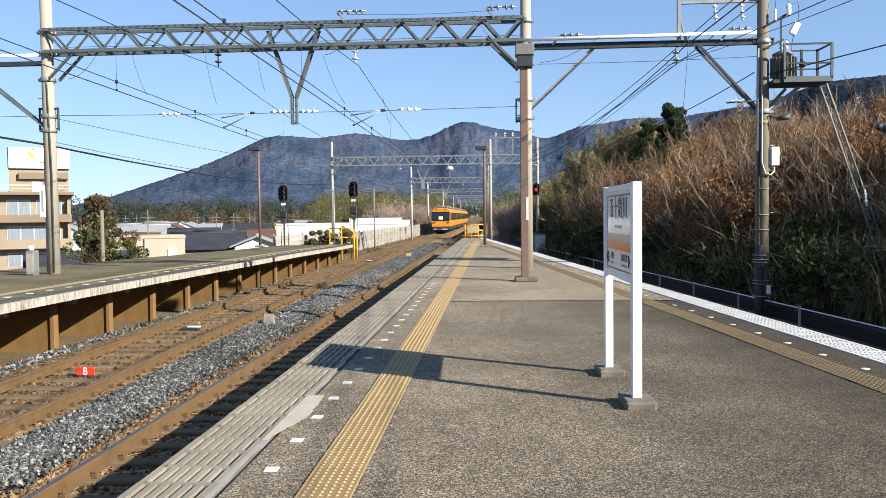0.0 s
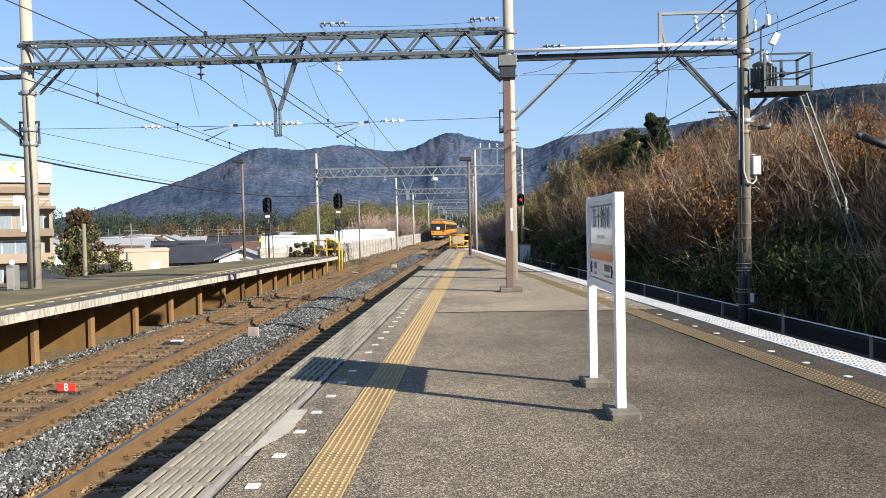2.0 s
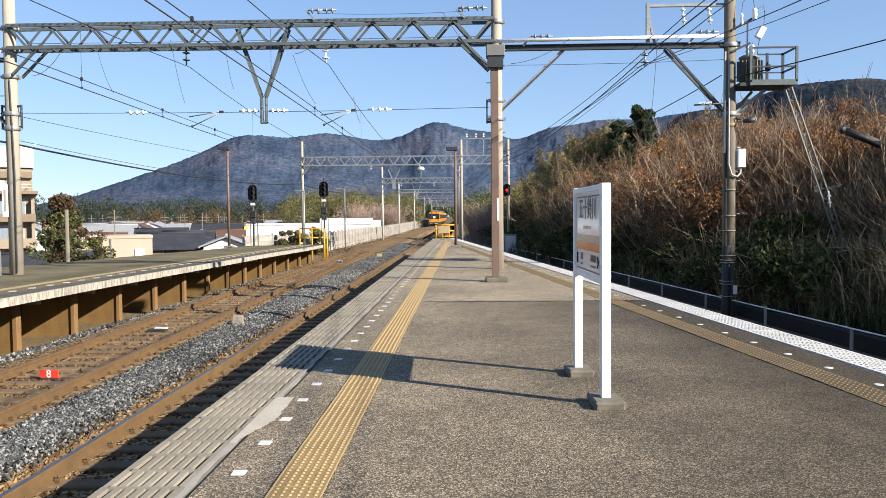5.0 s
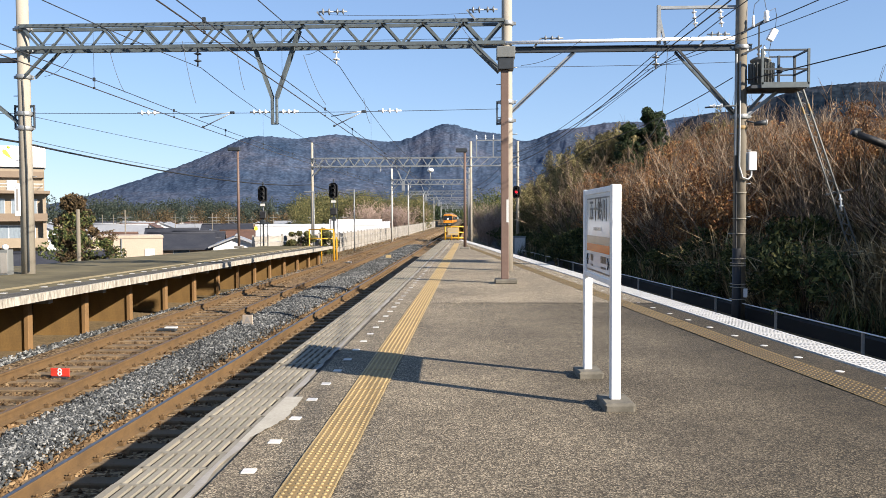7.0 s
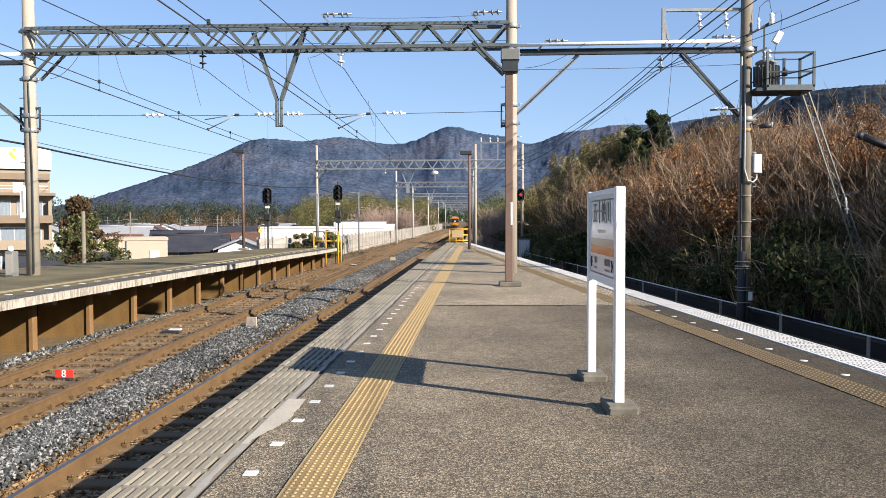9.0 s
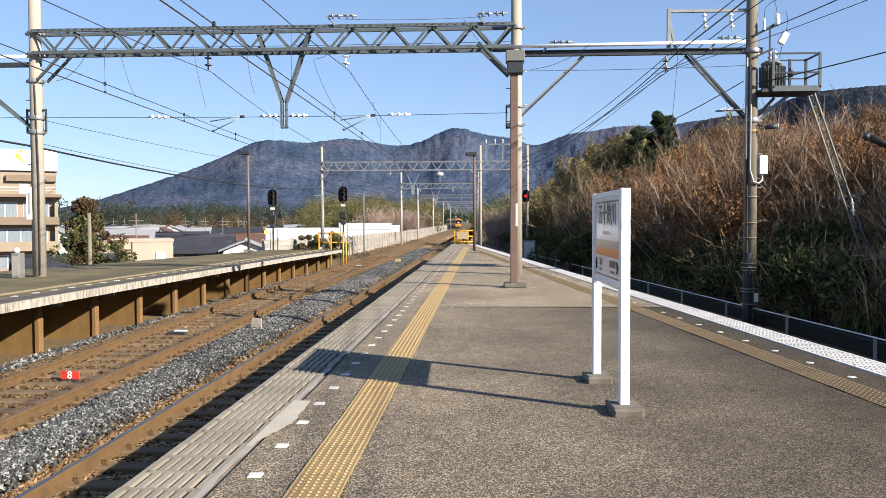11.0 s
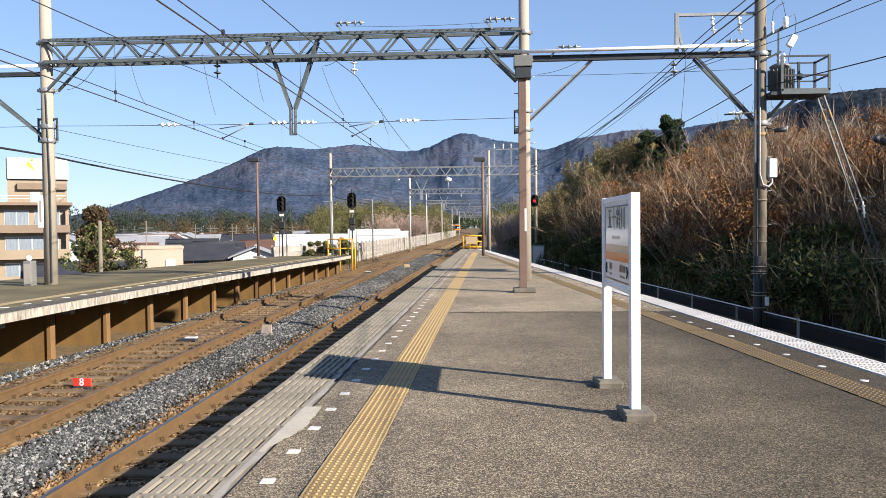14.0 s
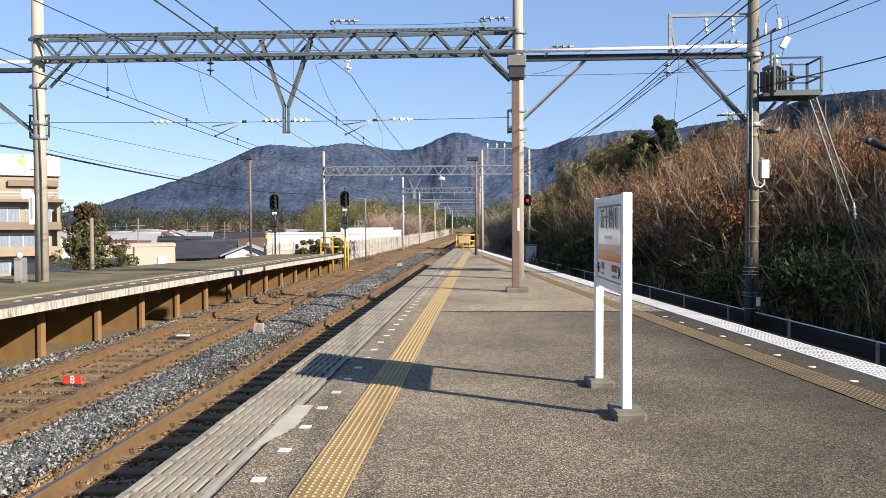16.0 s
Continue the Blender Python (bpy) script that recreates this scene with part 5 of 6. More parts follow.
for y in (170, 215, 265, 320):
    far_gantry(y, track_2(y) - 3.0, track_2(y) + 6.6, None, 5.3, 5.8, 6.8, 8)
for x, y, top in ((-0.2, 105, 7.2), (-0.5, 150, 7.4)):
    build_mast(x, y, -1.45, top, PALE_MAST if y > 70 else MAST, "slim pale concrete catenary mast beside the tracks", 0.14)

# ---- signals ----


def build_signal(x, y, z, head, label, lit=None, lower=True, pole=True, yaw=0):
    t = thing("railway_signal", label, "signal", pose(x, y, z, 0, 0, yaw), "colour light signals")
    if pole:
        part("pole", Geo().tube((0, 0.1, 0), (0, 0.1, head - z + 0.75), 0.05, n=10), DARK_STEEL, t)
    h = head - z
    part("backboard", Geo().box(-0.27, 0.27, -0.03, 0.03, h - 0.45, h + 0.5, 0.13), BLACK, t)
    for k, dz in enumerate((0.3, 0.02, -0.26)):
        on = lit is not None and k == lit
        part("lens", Geo().lathe((0, -0.05, h + dz), [(0.0, -0.02), (0.09, -0.02), (0.1, 0.02)], 14, "y"), RED_GLOW if on else GLASS_DARK, t, "lit red lens" if on else "unlit dark lens")
        part("hood", Geo().lathe((0, -0.15, h + dz + 0.01), [(0.105, -0.12), (0.115, -0.12), (0.125, 0.12), (0.115, 0.12)], 14, "y", False), BLACK, t)
    if lower:
        part("lower_head", Geo().box(-0.2, 0.2, -0.06, 0.1, h - 1.5, h - 1.05, 0.05), BLACK, t)
        part("relay_box", Geo().box(-0.12, 0.16, -0.15, 0.1, h - 1.85, h - 1.6, 0.02), DARK_STEEL, t)
        part("small_plate", Geo().box(-0.14, 0.14, -0.02, 0.02, h - 0.72, h - 0.58), WHITE_MARK, t, "small white plate")
        part("ladder", Geo().bar((0.22, 0.25, 0), (0.22, 0.15, h), 0.03, 0.03).bar((-0.22, 0.25, 0), (-0.22, 0.15, h), 0.03, 0.03), DARK_STEEL, t)
    return t


s1 = build_signal(-12.9, 48.3, -1.4, 2.95, "unlit black railway signal with lower head on a slim pole")
part("amber_lamp", Geo().lathe((-0.42, -0.05, 2.25), [(0.0, -0.05), (0.1, -0.04), (0.12, 0.0), (0.1, 0.05)], 14, "y"), AMBER_GLOW, s1, "lit amber lamp")
build_signal(-8.65, 49.0, -1.4, 3.15, "unlit black railway signal above a yellow railing")
build_signal(3.35, G2Y - 0.4, 3.0, 3.4, "black railway signal showing a red light on a mast", 1, False, False)
box = thing("signal_cabinet", "pale grey relay cabinet at the foot of the signal mast", "cabinet", pose(3.4, 58, -1.4))
part("body", Geo().box(-0.45, 0.45, -0.3, 0.3, 0, 1.5, 0.02), GREY_BOX, box)
part("door", Geo().box(-0.38, 0.38, -0.32, -0.302, 0.1, 1.4), WHITE_MARK, box)

# ---- railings and fences ----


def build_barrier():
    t = thing("end_barrier", "yellow tubular barrier with a pale panel closing the platform end", "barrier", pose(-1.2, 51.9, 0))
    for x in (-0.62, -0.2, 0.25, 0.62):
        part("post", Geo().tube((x, 0, 0), (x, 0, 0.9), 0.05, n=8), YELLOW, t)
    for z in (0.14, 0.5, 0.88):
        part("rail", Geo().tube((-0.64, 0, z), (0.64, 0, z), 0.045, n=8), YELLOW, t)
    part("back_rail", Geo().tube((-0.62, 0.6, 0.88), (0.62, 0.6, 0.88), 0.04, n=8).tube((0.62, 0, 0.88), (0.62, 0.6, 0.88), 0.04, n=8).tube((-0.62, 0, 0.88), (-0.62, 0.6, 0.88), 0.04, n=8), YELLOW, t)
    part("warning_panel", Geo().box(-0.46, 0.28, -0.075, -0.055, 0.34, 0.82, 0.006), TACTILE_DOT, t, "pale yellow panel with unreadable print")
    part("panel_print", Geo().box(-0.38, 0.2, -0.079, -0.0755, 0.70, 0.75).box(-0.38, 0.1, -0.079, -0.0755, 0.58, 0.62).box(-0.38, 0.16, -0.079, -0.0755, 0.47, 0.51), SIGN_GREY, t)
    u = thing("end_barrier", "yellow tubular railing round a signal beyond the opposite platform", "barrier", pose(-9.35, 48.6, -1.4))
    for x in (-0.75, 0.0, 0.75):
        part("post", Geo().tube((x, 0, -0.1), (x, 0, 2.2), 0.04, n=8), YELLOW, u)
    for z in (1.6, 2.18):
        part("rail", Geo().tube((-0.77, 0, z), (0.77, 0, z), 0.035, n=8), YELLOW, u)
    v = thing("yellow_post", "tall yellow warning post beside the platform end", "post", pose(-8.55, 48.4, -1.4))
    part("shaft", Geo().tube((0, 0, 0), (0, 0, 2.05), 0.05, n=8).tube((0.18, 0, 0), (0.18, 0, 1.7), 0.045, n=8), YELLOW, v)


build_barrier()


def build_fence(a, b, n, h, label):
    t = thing("panel_fence", label, "fence")
    a, b = Vector(a), Vector(b)
    d = (b - a) / n
    for k in range(n):
        p, q = a + d * k, a + d * (k + 1)
        part("post", Geo().bar(p + Vector((0, 0, -0.2)), p + Vector((0, 0, h + 0.05)), 0.12, 0.12, (1, 0, 0)), PALE_CONCRETE, t)
        for r in range(4):
            z = h * (r + 0.5) / 4 - 0.05
            g = Geo().bar(p + Vector((0, 0, z)), q + Vector((0, 0, z)), 0.05, h / 4 * 0.93)
            part("panel", g, PALE_CONCRETE, t)
    return t


build_fence((-14.7, 52.5, -1.4), (-11.4, 63, -1.4), 6, 1.7, "pale concrete panel fence beyond the opposite platform")
build_fence((-11.4, 63, -1.4), (-10.6, 108, -1.4), 23, 1.65, "pale concrete panel fence along the railway line")
build_fence((-10.6, 108, -1.4), (-11.2, 170, -1.4), 26, 1.7, "pale concrete panel fence along the railway line")
build_fence((-11.2, 170, -1.4), (-11.5, 260, -1.4), 30, 1.8, "pale concrete panel fence along the railway line")


def guard_x(y):
    return 9.55 - 0.105 * y


def build_guard():
    t = thing("guard_rail", "low white pipe guard rail at the foot of the bank", "guard rail")
    part("pipe", Geo().line([(guard_x(y), y, -0.89) for y in range(8, 62, 2)], 0.016, 8), WHITE_PAINT, t)
    for k in range(14):
        y = 9 + 3.6 * k
        part("post", Geo().box(guard_x(y) - 0.028, guard_x(y) + 0.028, y - 0.028, y + 0.028, -1.5, -0.84 if k % 2 else -0.90, 0.006), PALE_CONCRETE, t)
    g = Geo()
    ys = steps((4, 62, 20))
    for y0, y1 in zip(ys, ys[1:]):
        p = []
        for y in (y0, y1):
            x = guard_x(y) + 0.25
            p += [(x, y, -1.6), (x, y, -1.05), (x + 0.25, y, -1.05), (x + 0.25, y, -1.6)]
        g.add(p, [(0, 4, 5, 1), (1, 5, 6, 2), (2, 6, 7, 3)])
    single("bank_kerb", g, TOE, "concrete toe wall along the bank, coloured black for shade", "kerb", kind="structure")


build_guard()

# ---- the train ----


def train_distance(t):
    return 115 + 17.2 * t + 0.08 * t * t


def train_pose(t):
    y = train_distance(t)
    slope = (track_2(y + 30) - track_2(y)) / 30
    return pose(track_2(y), y, RAIL, 0, 0, -math.degrees(math.atan(slope)))


def build_train():
    t = thing("express_train", "orange express train with a navy window band leaving the station", "train", train_pose(0))
    prof = [(-1.36, 0.95), (-1.4, 1.2), (-1.4, 2.9), (-1.34, 3.28), (-1.1, 3.52), (-0.6, 3.62), (0, 3.65), (0.6, 3.62), (1.1, 3.52), (1.34, 3.28), (1.4, 2.9), (1.4, 1.2), (1.36, 0.95)]
    n = len(prof)
    for c in range(4):
        y0 = c * 20.4
        g = Geo()
        rings = ((0.0, 0.93, 0.0), (0.35, 0.985, 0.0), (0.8, 1.0, 0), (19.3, 1.0, 0), (19.8, 0.98, 0))
        for dy, k, _ in rings:
            g.v += [(x * k, y0 + dy, 0.95 + (z - 0.95) * (k + 1) / 2) for x, z in prof]
        m = len(rings)
        g.f = [(j * n + i, (j + 1) * n + i, (j + 1) * n + (i + 1) % n, j * n + (i + 1) % n) for j in range(m - 1) for i in range(n)]
        g.f += [tuple(range(n)), tuple((m - 1) * n + i for i in reversed(range(n)))]
        g.s = [False] * len(g.f)
        body = part("car_body", g, ORANGE, t)
        for s in (-1, 1):
            part("window_band", Geo().box(min(s * 1.39, s * 1.43), max(s * 1.39, s * 1.43), y0 + 0.5, y0 + 19.5, 1.85, 2.95), NAVY, body, "navy window band")
            for k in range(8):
                a = y0 + 1.6 + 2.2 * k
                part("window", Geo().box(min(s * 1.42, s * 1.436), max(s * 1.42, s * 1.436), a, a + 1.7, 2.08, 2.78, 0.004), GLASS_DARK, body)
            part("skirt", Geo().box(min(s * 1.2, s * 1.32), max(s * 1.2, s * 1.32), y0 + 0.6, y0 + 19.2, 0.45, 0.95), DARK_STEEL, body)
        part("roof_units", Geo().box(-0.8, 0.8, y0 + 3, y0 + 6.5, 3.7, 4.0, 0.05).box(-0.8, 0.8, y0 + 12, y0 + 15.5, 3.7, 4.0, 0.05), TRAIN_ROOF, body, "grey roof units")
        for by in (3.2, 16.8):
            b = part("bogie", Geo().box(-1.0, 1.0, y0 + by - 1.5, y0 + by + 1.5, 0.3, 0.75, 0.04), DARK_STEEL, t)
            for s in (-0.75, 0.75):
                for w in (-1.05, 1.05):
                    part("wheel", Geo().lathe((s, y0 + by + w, 0.43), [(0.1, -0.07), (0.43, -0.06), (0.45, 0.06), (0.1, 0.07)], 14, "x"), DARK_STEEL, b)
    e = -0.012
    part("end_window_band", Geo().box(-1.31, 1.31, e - 0.01, 0.02, 1.72, 3.08, 0.006), NAVY, t, "navy band across the end")
    for a, b in ((-1.12, -0.42), (-0.34, 0.34), (0.42, 1.12)):
        part("end_window", Geo().box(a, b, e - 0.02, 0.0, 2.0, 2.92, 0.004), GLASS_DARK, t)
    part("route_panel", Geo().box(-0.3, 0.3, e - 0.05, e - 0.02, 1.95, 2.4, 0.01), WHITE_PAINT, t, "white panel with unreadable print")
    part("roof_visor", Geo().box(-1.1, 1.1, -0.04, 0.1, 3.2, 3.3, 0.01), ORANGE, t)
    for x in (-1.0, 1.0):
        part("tail_lamp", Geo().box(x - 0.2, x + 0.2, e - 0.03, 0.0, 1.4, 1.58, 0.02), GLASS_DARK, t, "unlit tail lamp")
        part("head_lamp", Geo().lathe((x * 0.6, -0.02, 3.42), [(0.0, -0.03), (0.1, -0.03), (0.11, 0.03)], 12, "y"), GLASS_DARK, t)
    part("coupler", Geo().box(-0.2, 0.2, -0.5, 0.1, 0.55, 0.85, 0.04), DARK_STEEL, t)
    part("buffer_beam", Geo().box(-1.25, 1.25, -0.02, 0.3, 0.4, 0.93, 0.05), DARK_STEEL, t)
    part("white_step", Geo().box(-0.95, 0.95, -0.06, 0.0, 0.5, 0.62), WHITE_MARK, t)
    return t


TRAIN = build_train()

# ---- plants ----


def rot(v, axis, a):
    return Matrix.Rotation(a, 3, axis) @ v


def twig_geo(rng, stems, length, spread, subs, r=0.012):
    g = Geo()
    for _ in range(stems):
        a = rng.uniform(0, 2 * math.pi)
        tilt = rng.uniform(0.05, spread)
        d = Vector((math.cos(a) * math.sin(tilt), math.sin(a) * math.sin(tilt), math.cos(tilt)))
        p = Vector((rng.uniform(-0.35, 0.35), rng.uniform(-0.35, 0.35), -0.1))
        L = length * rng.uniform(0.55, 1.15)
        k = 4
        for j in range(k):
            d2 = (d + Vector((rng.uniform(-0.22, 0.22), rng.uniform(-0.22, 0.22), rng.uniform(-0.12, 0.12)))).normalized()
            q = p + d2 * (L / k)
            g.tube(p, q, r * (1 - j / (k + 1)), r * (1 - (j + 1) / (k + 1)), 3, False)
            if j:
                for _ in range(subs):
                    e = (d2 + Vector((rng.uniform(-0.9, 0.9), rng.uniform(-0.9, 0.9), rng.uniform(-0.2, 0.6)))).normalized()
                    s = p.lerp(q, rng.random())
                    f = s + e * L * rng.uniform(0.12, 0.28)
                    g.tube(s, f, r * 0.4, r * 0.15, 3, False)
            p, d = q, d2
    return g


def leaf_cloud(rng, n, centres, size, flat=0.6, wide=0.45):
    """Small bent leaves round the given (x, y, z, radius) centres."""
    g = Geo()
    for _ in range(n):
        cx, cy, cz, cr = centres[rng.randrange(len(centres))]
        while True:
            o = Vector((rng.uniform(-1, 1), rng.uniform(-1, 1), rng.uniform(-1, 1)))
            if o.length < 1:
                break
        o = o.normalized() * (o.length ** 0.5)
        c = Vector((cx, cy, cz)) + Vector((o.x, o.y, o.z * flat)) * cr
        u = Vector((rng.uniform(-1, 1), rng.uniform(-1, 1), rng.uniform(-1, 1))).normalized()
        v = u.orthogonal().normalized()
        w = u.cross(v) * 0.35
        s = size * rng.uniform(0.6, 1.4)
        g.add([c - u * s, c + v * s * wide + w * s, c + u * s, c - v * s * wide + w * s], [(0, 1, 2, 3)])
    return g


def blades_geo(rng, n, h, spread, w):
    g = Geo()
    for _ in range(n):
        a = rng.uniform(0, 2 * math.pi)
        r = spread * math.sqrt(rng.random())
        b = Vector((r * math.cos(a), r * math.sin(a), -0.06))
        c = rng.uniform(0, 2 * math.pi)
        lean = rng.uniform(0.15, 0.8)
        L = h * rng.uniform(0.5, 1.2)
        d = Vector((math.cos(c), math.sin(c), 0))
        s = d.cross(Vector((0, 0, 1))) * w
        m = b + d * L * lean * 0.35 + Vector((0, 0, L * 0.62))
        t = b + d * L * lean + Vector((0, 0, L * (1.0 - 0.35 * lean)))
        g.add([b - s, b + s, m + s * 0.8, m - s * 0.8, t], [(0, 1, 2, 3), (3, 2, 4)])
    return g


def at_hill(s, y):
    x = hill_foot(y) + s
    return x, y, hill_height(x, y)


def dome(rng, n, wide, high, r0, r1):
    """Leaf clusters over the outside of a domed shrub."""
    out = []
    for _ in range(n):
        a, u = rng.uniform(0, 2 * math.pi), rng.random()
        k = rng.uniform(0.7, 1.05)
        out.append((wide * k * math.sqrt(u) * math.cos(a), wide * k * math.sqrt(u) * math.sin(a), high * k * math.sqrt(1 - 0.8 * u), rng.uniform(r0, r1)))
    return out


def build_hill_plants():
    rng = random.Random(11)
    bare = [joined("bare_shrub", (twig_geo(rng, 20, 2.7, 0.85, 5, 0.019), TWIG)) for _ in range(5)]
    russet = []
    for _ in range(5):
        tw = twig_geo(rng, 16, 2.2, 0.85, 5, 0.017)
        russet.append(joined("russet_shrub", (tw, TWIG), (leaf_cloud(rng, 2300, dome(rng, 20, 1.05, 1.8, 0.2, 0.45), 0.043), RUSSET)))
    green = []
    for _ in range(4):
        green.append(joined("green_bush", (leaf_cloud(rng, 1500, dome(rng, 16, 1.0, 1.1, 0.22, 0.42), 0.068), GREEN), (twig_geo(rng, 7, 1.3, 0.8, 2), TWIG)))
    gold = []
    for _ in range(4):
        culms = Geo()
        heads = []
        for _ in range(13):
            x, y, h = rng.uniform(-0.9, 0.9), rng.uniform(-0.9, 0.9), rng.uniform(2.1, 3.6)
            dx, dy = rng.uniform(-0.35, 0.35), rng.uniform(-0.35, 0.35)
            culms.tube((x, y, -0.2), (x + dx * 0.4, y + dy * 0.4, h * 0.6), 0.016, 0.012, 4, False).tube((x + dx * 0.4, y + dy * 0.4, h * 0.6), (x + dx, y + dy, h), 0.012, 0.004, 4, False)
            heads += [(x + dx * u, y + dy * u, h * u, 0.20 + 0.18 * (1 - u)) for u in (0.55, 0.7, 0.84, 0.97)]
        gold.append(joined("bamboo_clump", (culms, STRAW), (leaf_cloud(rng, 3000, heads, 0.10, 1.3, 0.2), GOLDEN)))

    def put(name, meshes, n, s0, s1, y0, y1, k0, k1, label, cat, group, keep=lambda s, y: True, power=1.3, high=True):
        done = 0
        while done < n:
            s = rng.uniform(s0, s1)
            y = y0 + (y1 - y0) * rng.random() ** power
            if not keep(s, y) or (52 < y < 64 and 6.5 < s < 12.5 and high):
                continue
            x, y, z = at_hill(s, y)
            k = rng.uniform(k0, k1) * (1 + 0.3 * smooth(45, 110, y)) * (1 - 0.26 * smooth(7, 13, s) * smooth(62, 40, y))
            m = pose(x, y, z, rng.uniform(-12, 8), rng.uniform(-20, 2), rng.uniform(0, 360)) @ Matrix.Diagonal((k, k, k * rng.uniform(0.8, 1.2), 1))
            tagged(part(name, meshes[rng.randrange(len(meshes))], None, None, "", m), label, cat, group)
            done += 1

    def patch(s, y, seed, level):
        return noise.noise((s * 0.22, y * 0.16, seed)) > level

    put("russet_shrub", russet, 290, 2.2, 17, 10, 58, 1.0, 1.75, "leafy russet-brown winter shrub on the bank", "shrub", "russet shrubs on the bank", lambda s, y: patch(s, y, 1.5, -0.3) and (y > 30 or s > 7.5))
    put("bare_shrub", bare, 190, 1.8, 19, 6, 100, 0.8, 1.6, "leafless twiggy grey-brown shrub on the bank", "shrub", "bare shrubs on the bank", lambda s, y: y < 31 or not patch(s, y, 1.5, -0.2))
    put("green_bush", green, 230, 0.3, 17, 8, 100, 0.6, 1.4, "dull green bush among the dry brush", "bush", "green bushes on the bank", lambda s, y: (s < 3.2 and y > 21) or (s > 2.6 and patch(s, y, 7.3, 0.08)), 1.3, False)
    put("bamboo_clump", gold, 64, 1.5, 13, 54, 100, 0.7, 1.15, "tall golden-green dwarf bamboo clump on the bank", "bamboo", "bamboo clumps on the bank", lambda s, y: patch(s, y, 3.1, 0.0), 1.0)
    # grass and bramble
    straw, sedge, reed = Geo(), Geo(), Geo()
    tufts = [blades_geo(rng, 34, 0.75, 0.22, 0.009) for _ in range(5)]
    tall = [blades_geo(rng, 30, 2.3, 0.45, 0.016) for _ in range(5)]
    def strew(dest, kinds, n, s0, s1, y0, y1, k0, k1, keep=lambda s, y: True):
        for _ in range(n):
            s, y = rng.uniform(s0, s1), y0 + (y1 - y0) * rng.random() ** 1.3
            if not keep(s, y):
                continue
            x, y, z = at_hill(s, y)
            g = kinds[rng.randrange(len(kinds))]
            m = pose(x, y, z, rng.uniform(-15, 15), rng.uniform(-35, 5), rng.uniform(0, 360)) @ Matrix.Scale(rng.uniform(k0, k1), 4)
            dest.add([m @ Vector(p) for p in g.v], g.f)
    strew(straw, tufts, 1500, 0.0, 18, 6, 75, 0.8, 1.7)
    strew(straw, tufts, 420, 1.0, 8, 9, 34, 1.6, 2.9)
    strew(straw, tufts, 760, 6, 18, 8, 40, 1.5, 2.6)
    strew(straw, tufts, 210, 0.4, 4.2, 10, 25, 1.4, 2.6)
    strew(sedge, tufts, 800, -0.2, 7, 6, 75, 0.9, 1.6)
    strew(reed, tall, 600, 1.2, 22, 46, 120, 0.8, 1.3, lambda s, y: noise.noise((s * 0.2, y * 0.08, 4)) > -0.25)
    single("dry_grass", straw, STRAW, "bleached dry grass tufts over the bank", "grass", kind="stuff")
    single("green_sedge", sedge, GREEN, "arching dark green sedge at the foot of the bank", "grass", kind="stuff")
    single("tall_reeds", reed, BAMBOO, "tall yellow-green dwarf bamboo on the far bank", "reeds", kind="stuff")


def build_tree(x, y, z, h, crown, trunk_r, leaves, size, material, name, label, blobs, seed, low=0.3, cone=False):
    rng = random.Random(seed)
    t = thing(name, label, "tree", pose(x, y, z))
    g = Geo().tube((0, 0, -0.3), (0.05, 0, h * 0.5), trunk_r, trunk_r * 0.6, 8, False).tube((0.05, 0, h * 0.5), (0, 0.05, h * 0.93), trunk_r * 0.6, trunk_r * 0.12, 8, False)
    cs = []
    for _ in range(blobs):
        u = rng.uniform(low, 1.0)
        w = crown * ((1.08 - u) / (1.08 - low) if cone else math.sin(math.pi * (0.18 + 0.78 * (u - low) / (1 - low))))
        a = rng.uniform(0, 2 * math.pi)
        r = w * math.sqrt(rng.random())
        c = (r * math.cos(a), r * math.sin(a), h * u, max(0.12, crown * rng.uniform(0.16, 0.34)) * (0.7 if cone else 1))
        cs.append(c)
        g.tube((0, 0, h * u * 0.8), c[:3], trunk_r * 0.22, trunk_r * 0.06, 4, False)
    part("trunk", g, BARK, t)
    part("crown", leaf_cloud(rng, leaves, cs, size, 0.75), material, t)
    return t


build_hill_plants()
build_tree(13.6, 62, 3.9, 6.0, 2.0, 0.2, 7500, 0.115, DARK_GREEN, "evergreen_tree", "dark evergreen conifer standing above the brush", 62, 3, 0.12, True)
build_tree(14.7, 62.8, 4.0, 5.5, 1.5, 0.16, 4200, 0.115, DARK_GREEN, "evergreen_tree", "slim dark evergreen beside a taller one", 40, 14, 0.12, True)
build_tree(11.9, 61.5, 3.4, 5.2, 1.9, 0.17, 5200, 0.115, DARK_GREEN, "evergreen_tree", "lower broad evergreen among the brush", 46, 4, 0.1, True)
build_tree(-20.7, 40.4, -5.6, 8.1, 2.5, 0.16, 9000, 0.10, BROWN_LEAF, "garden_tree", "half-bare conical tree with green and brown leaves", 70, 5, 0.3, True)
build_tree(-20.3, 40.0, -5.6, 7.2, 2.1, 0.12, 4000, 0.09, GREEN, "garden_tree", "bushy green tree behind the platform", 26, 6, 0.35, False)
build_tree(-18.9, 40.8, -5.6, 6.4, 1.5, 0.13, 2600, 0.09, BROWN_LEAF, "garden_tree", "half-bare conical tree with green and brown leaves", 26, 8, 0.3, False)


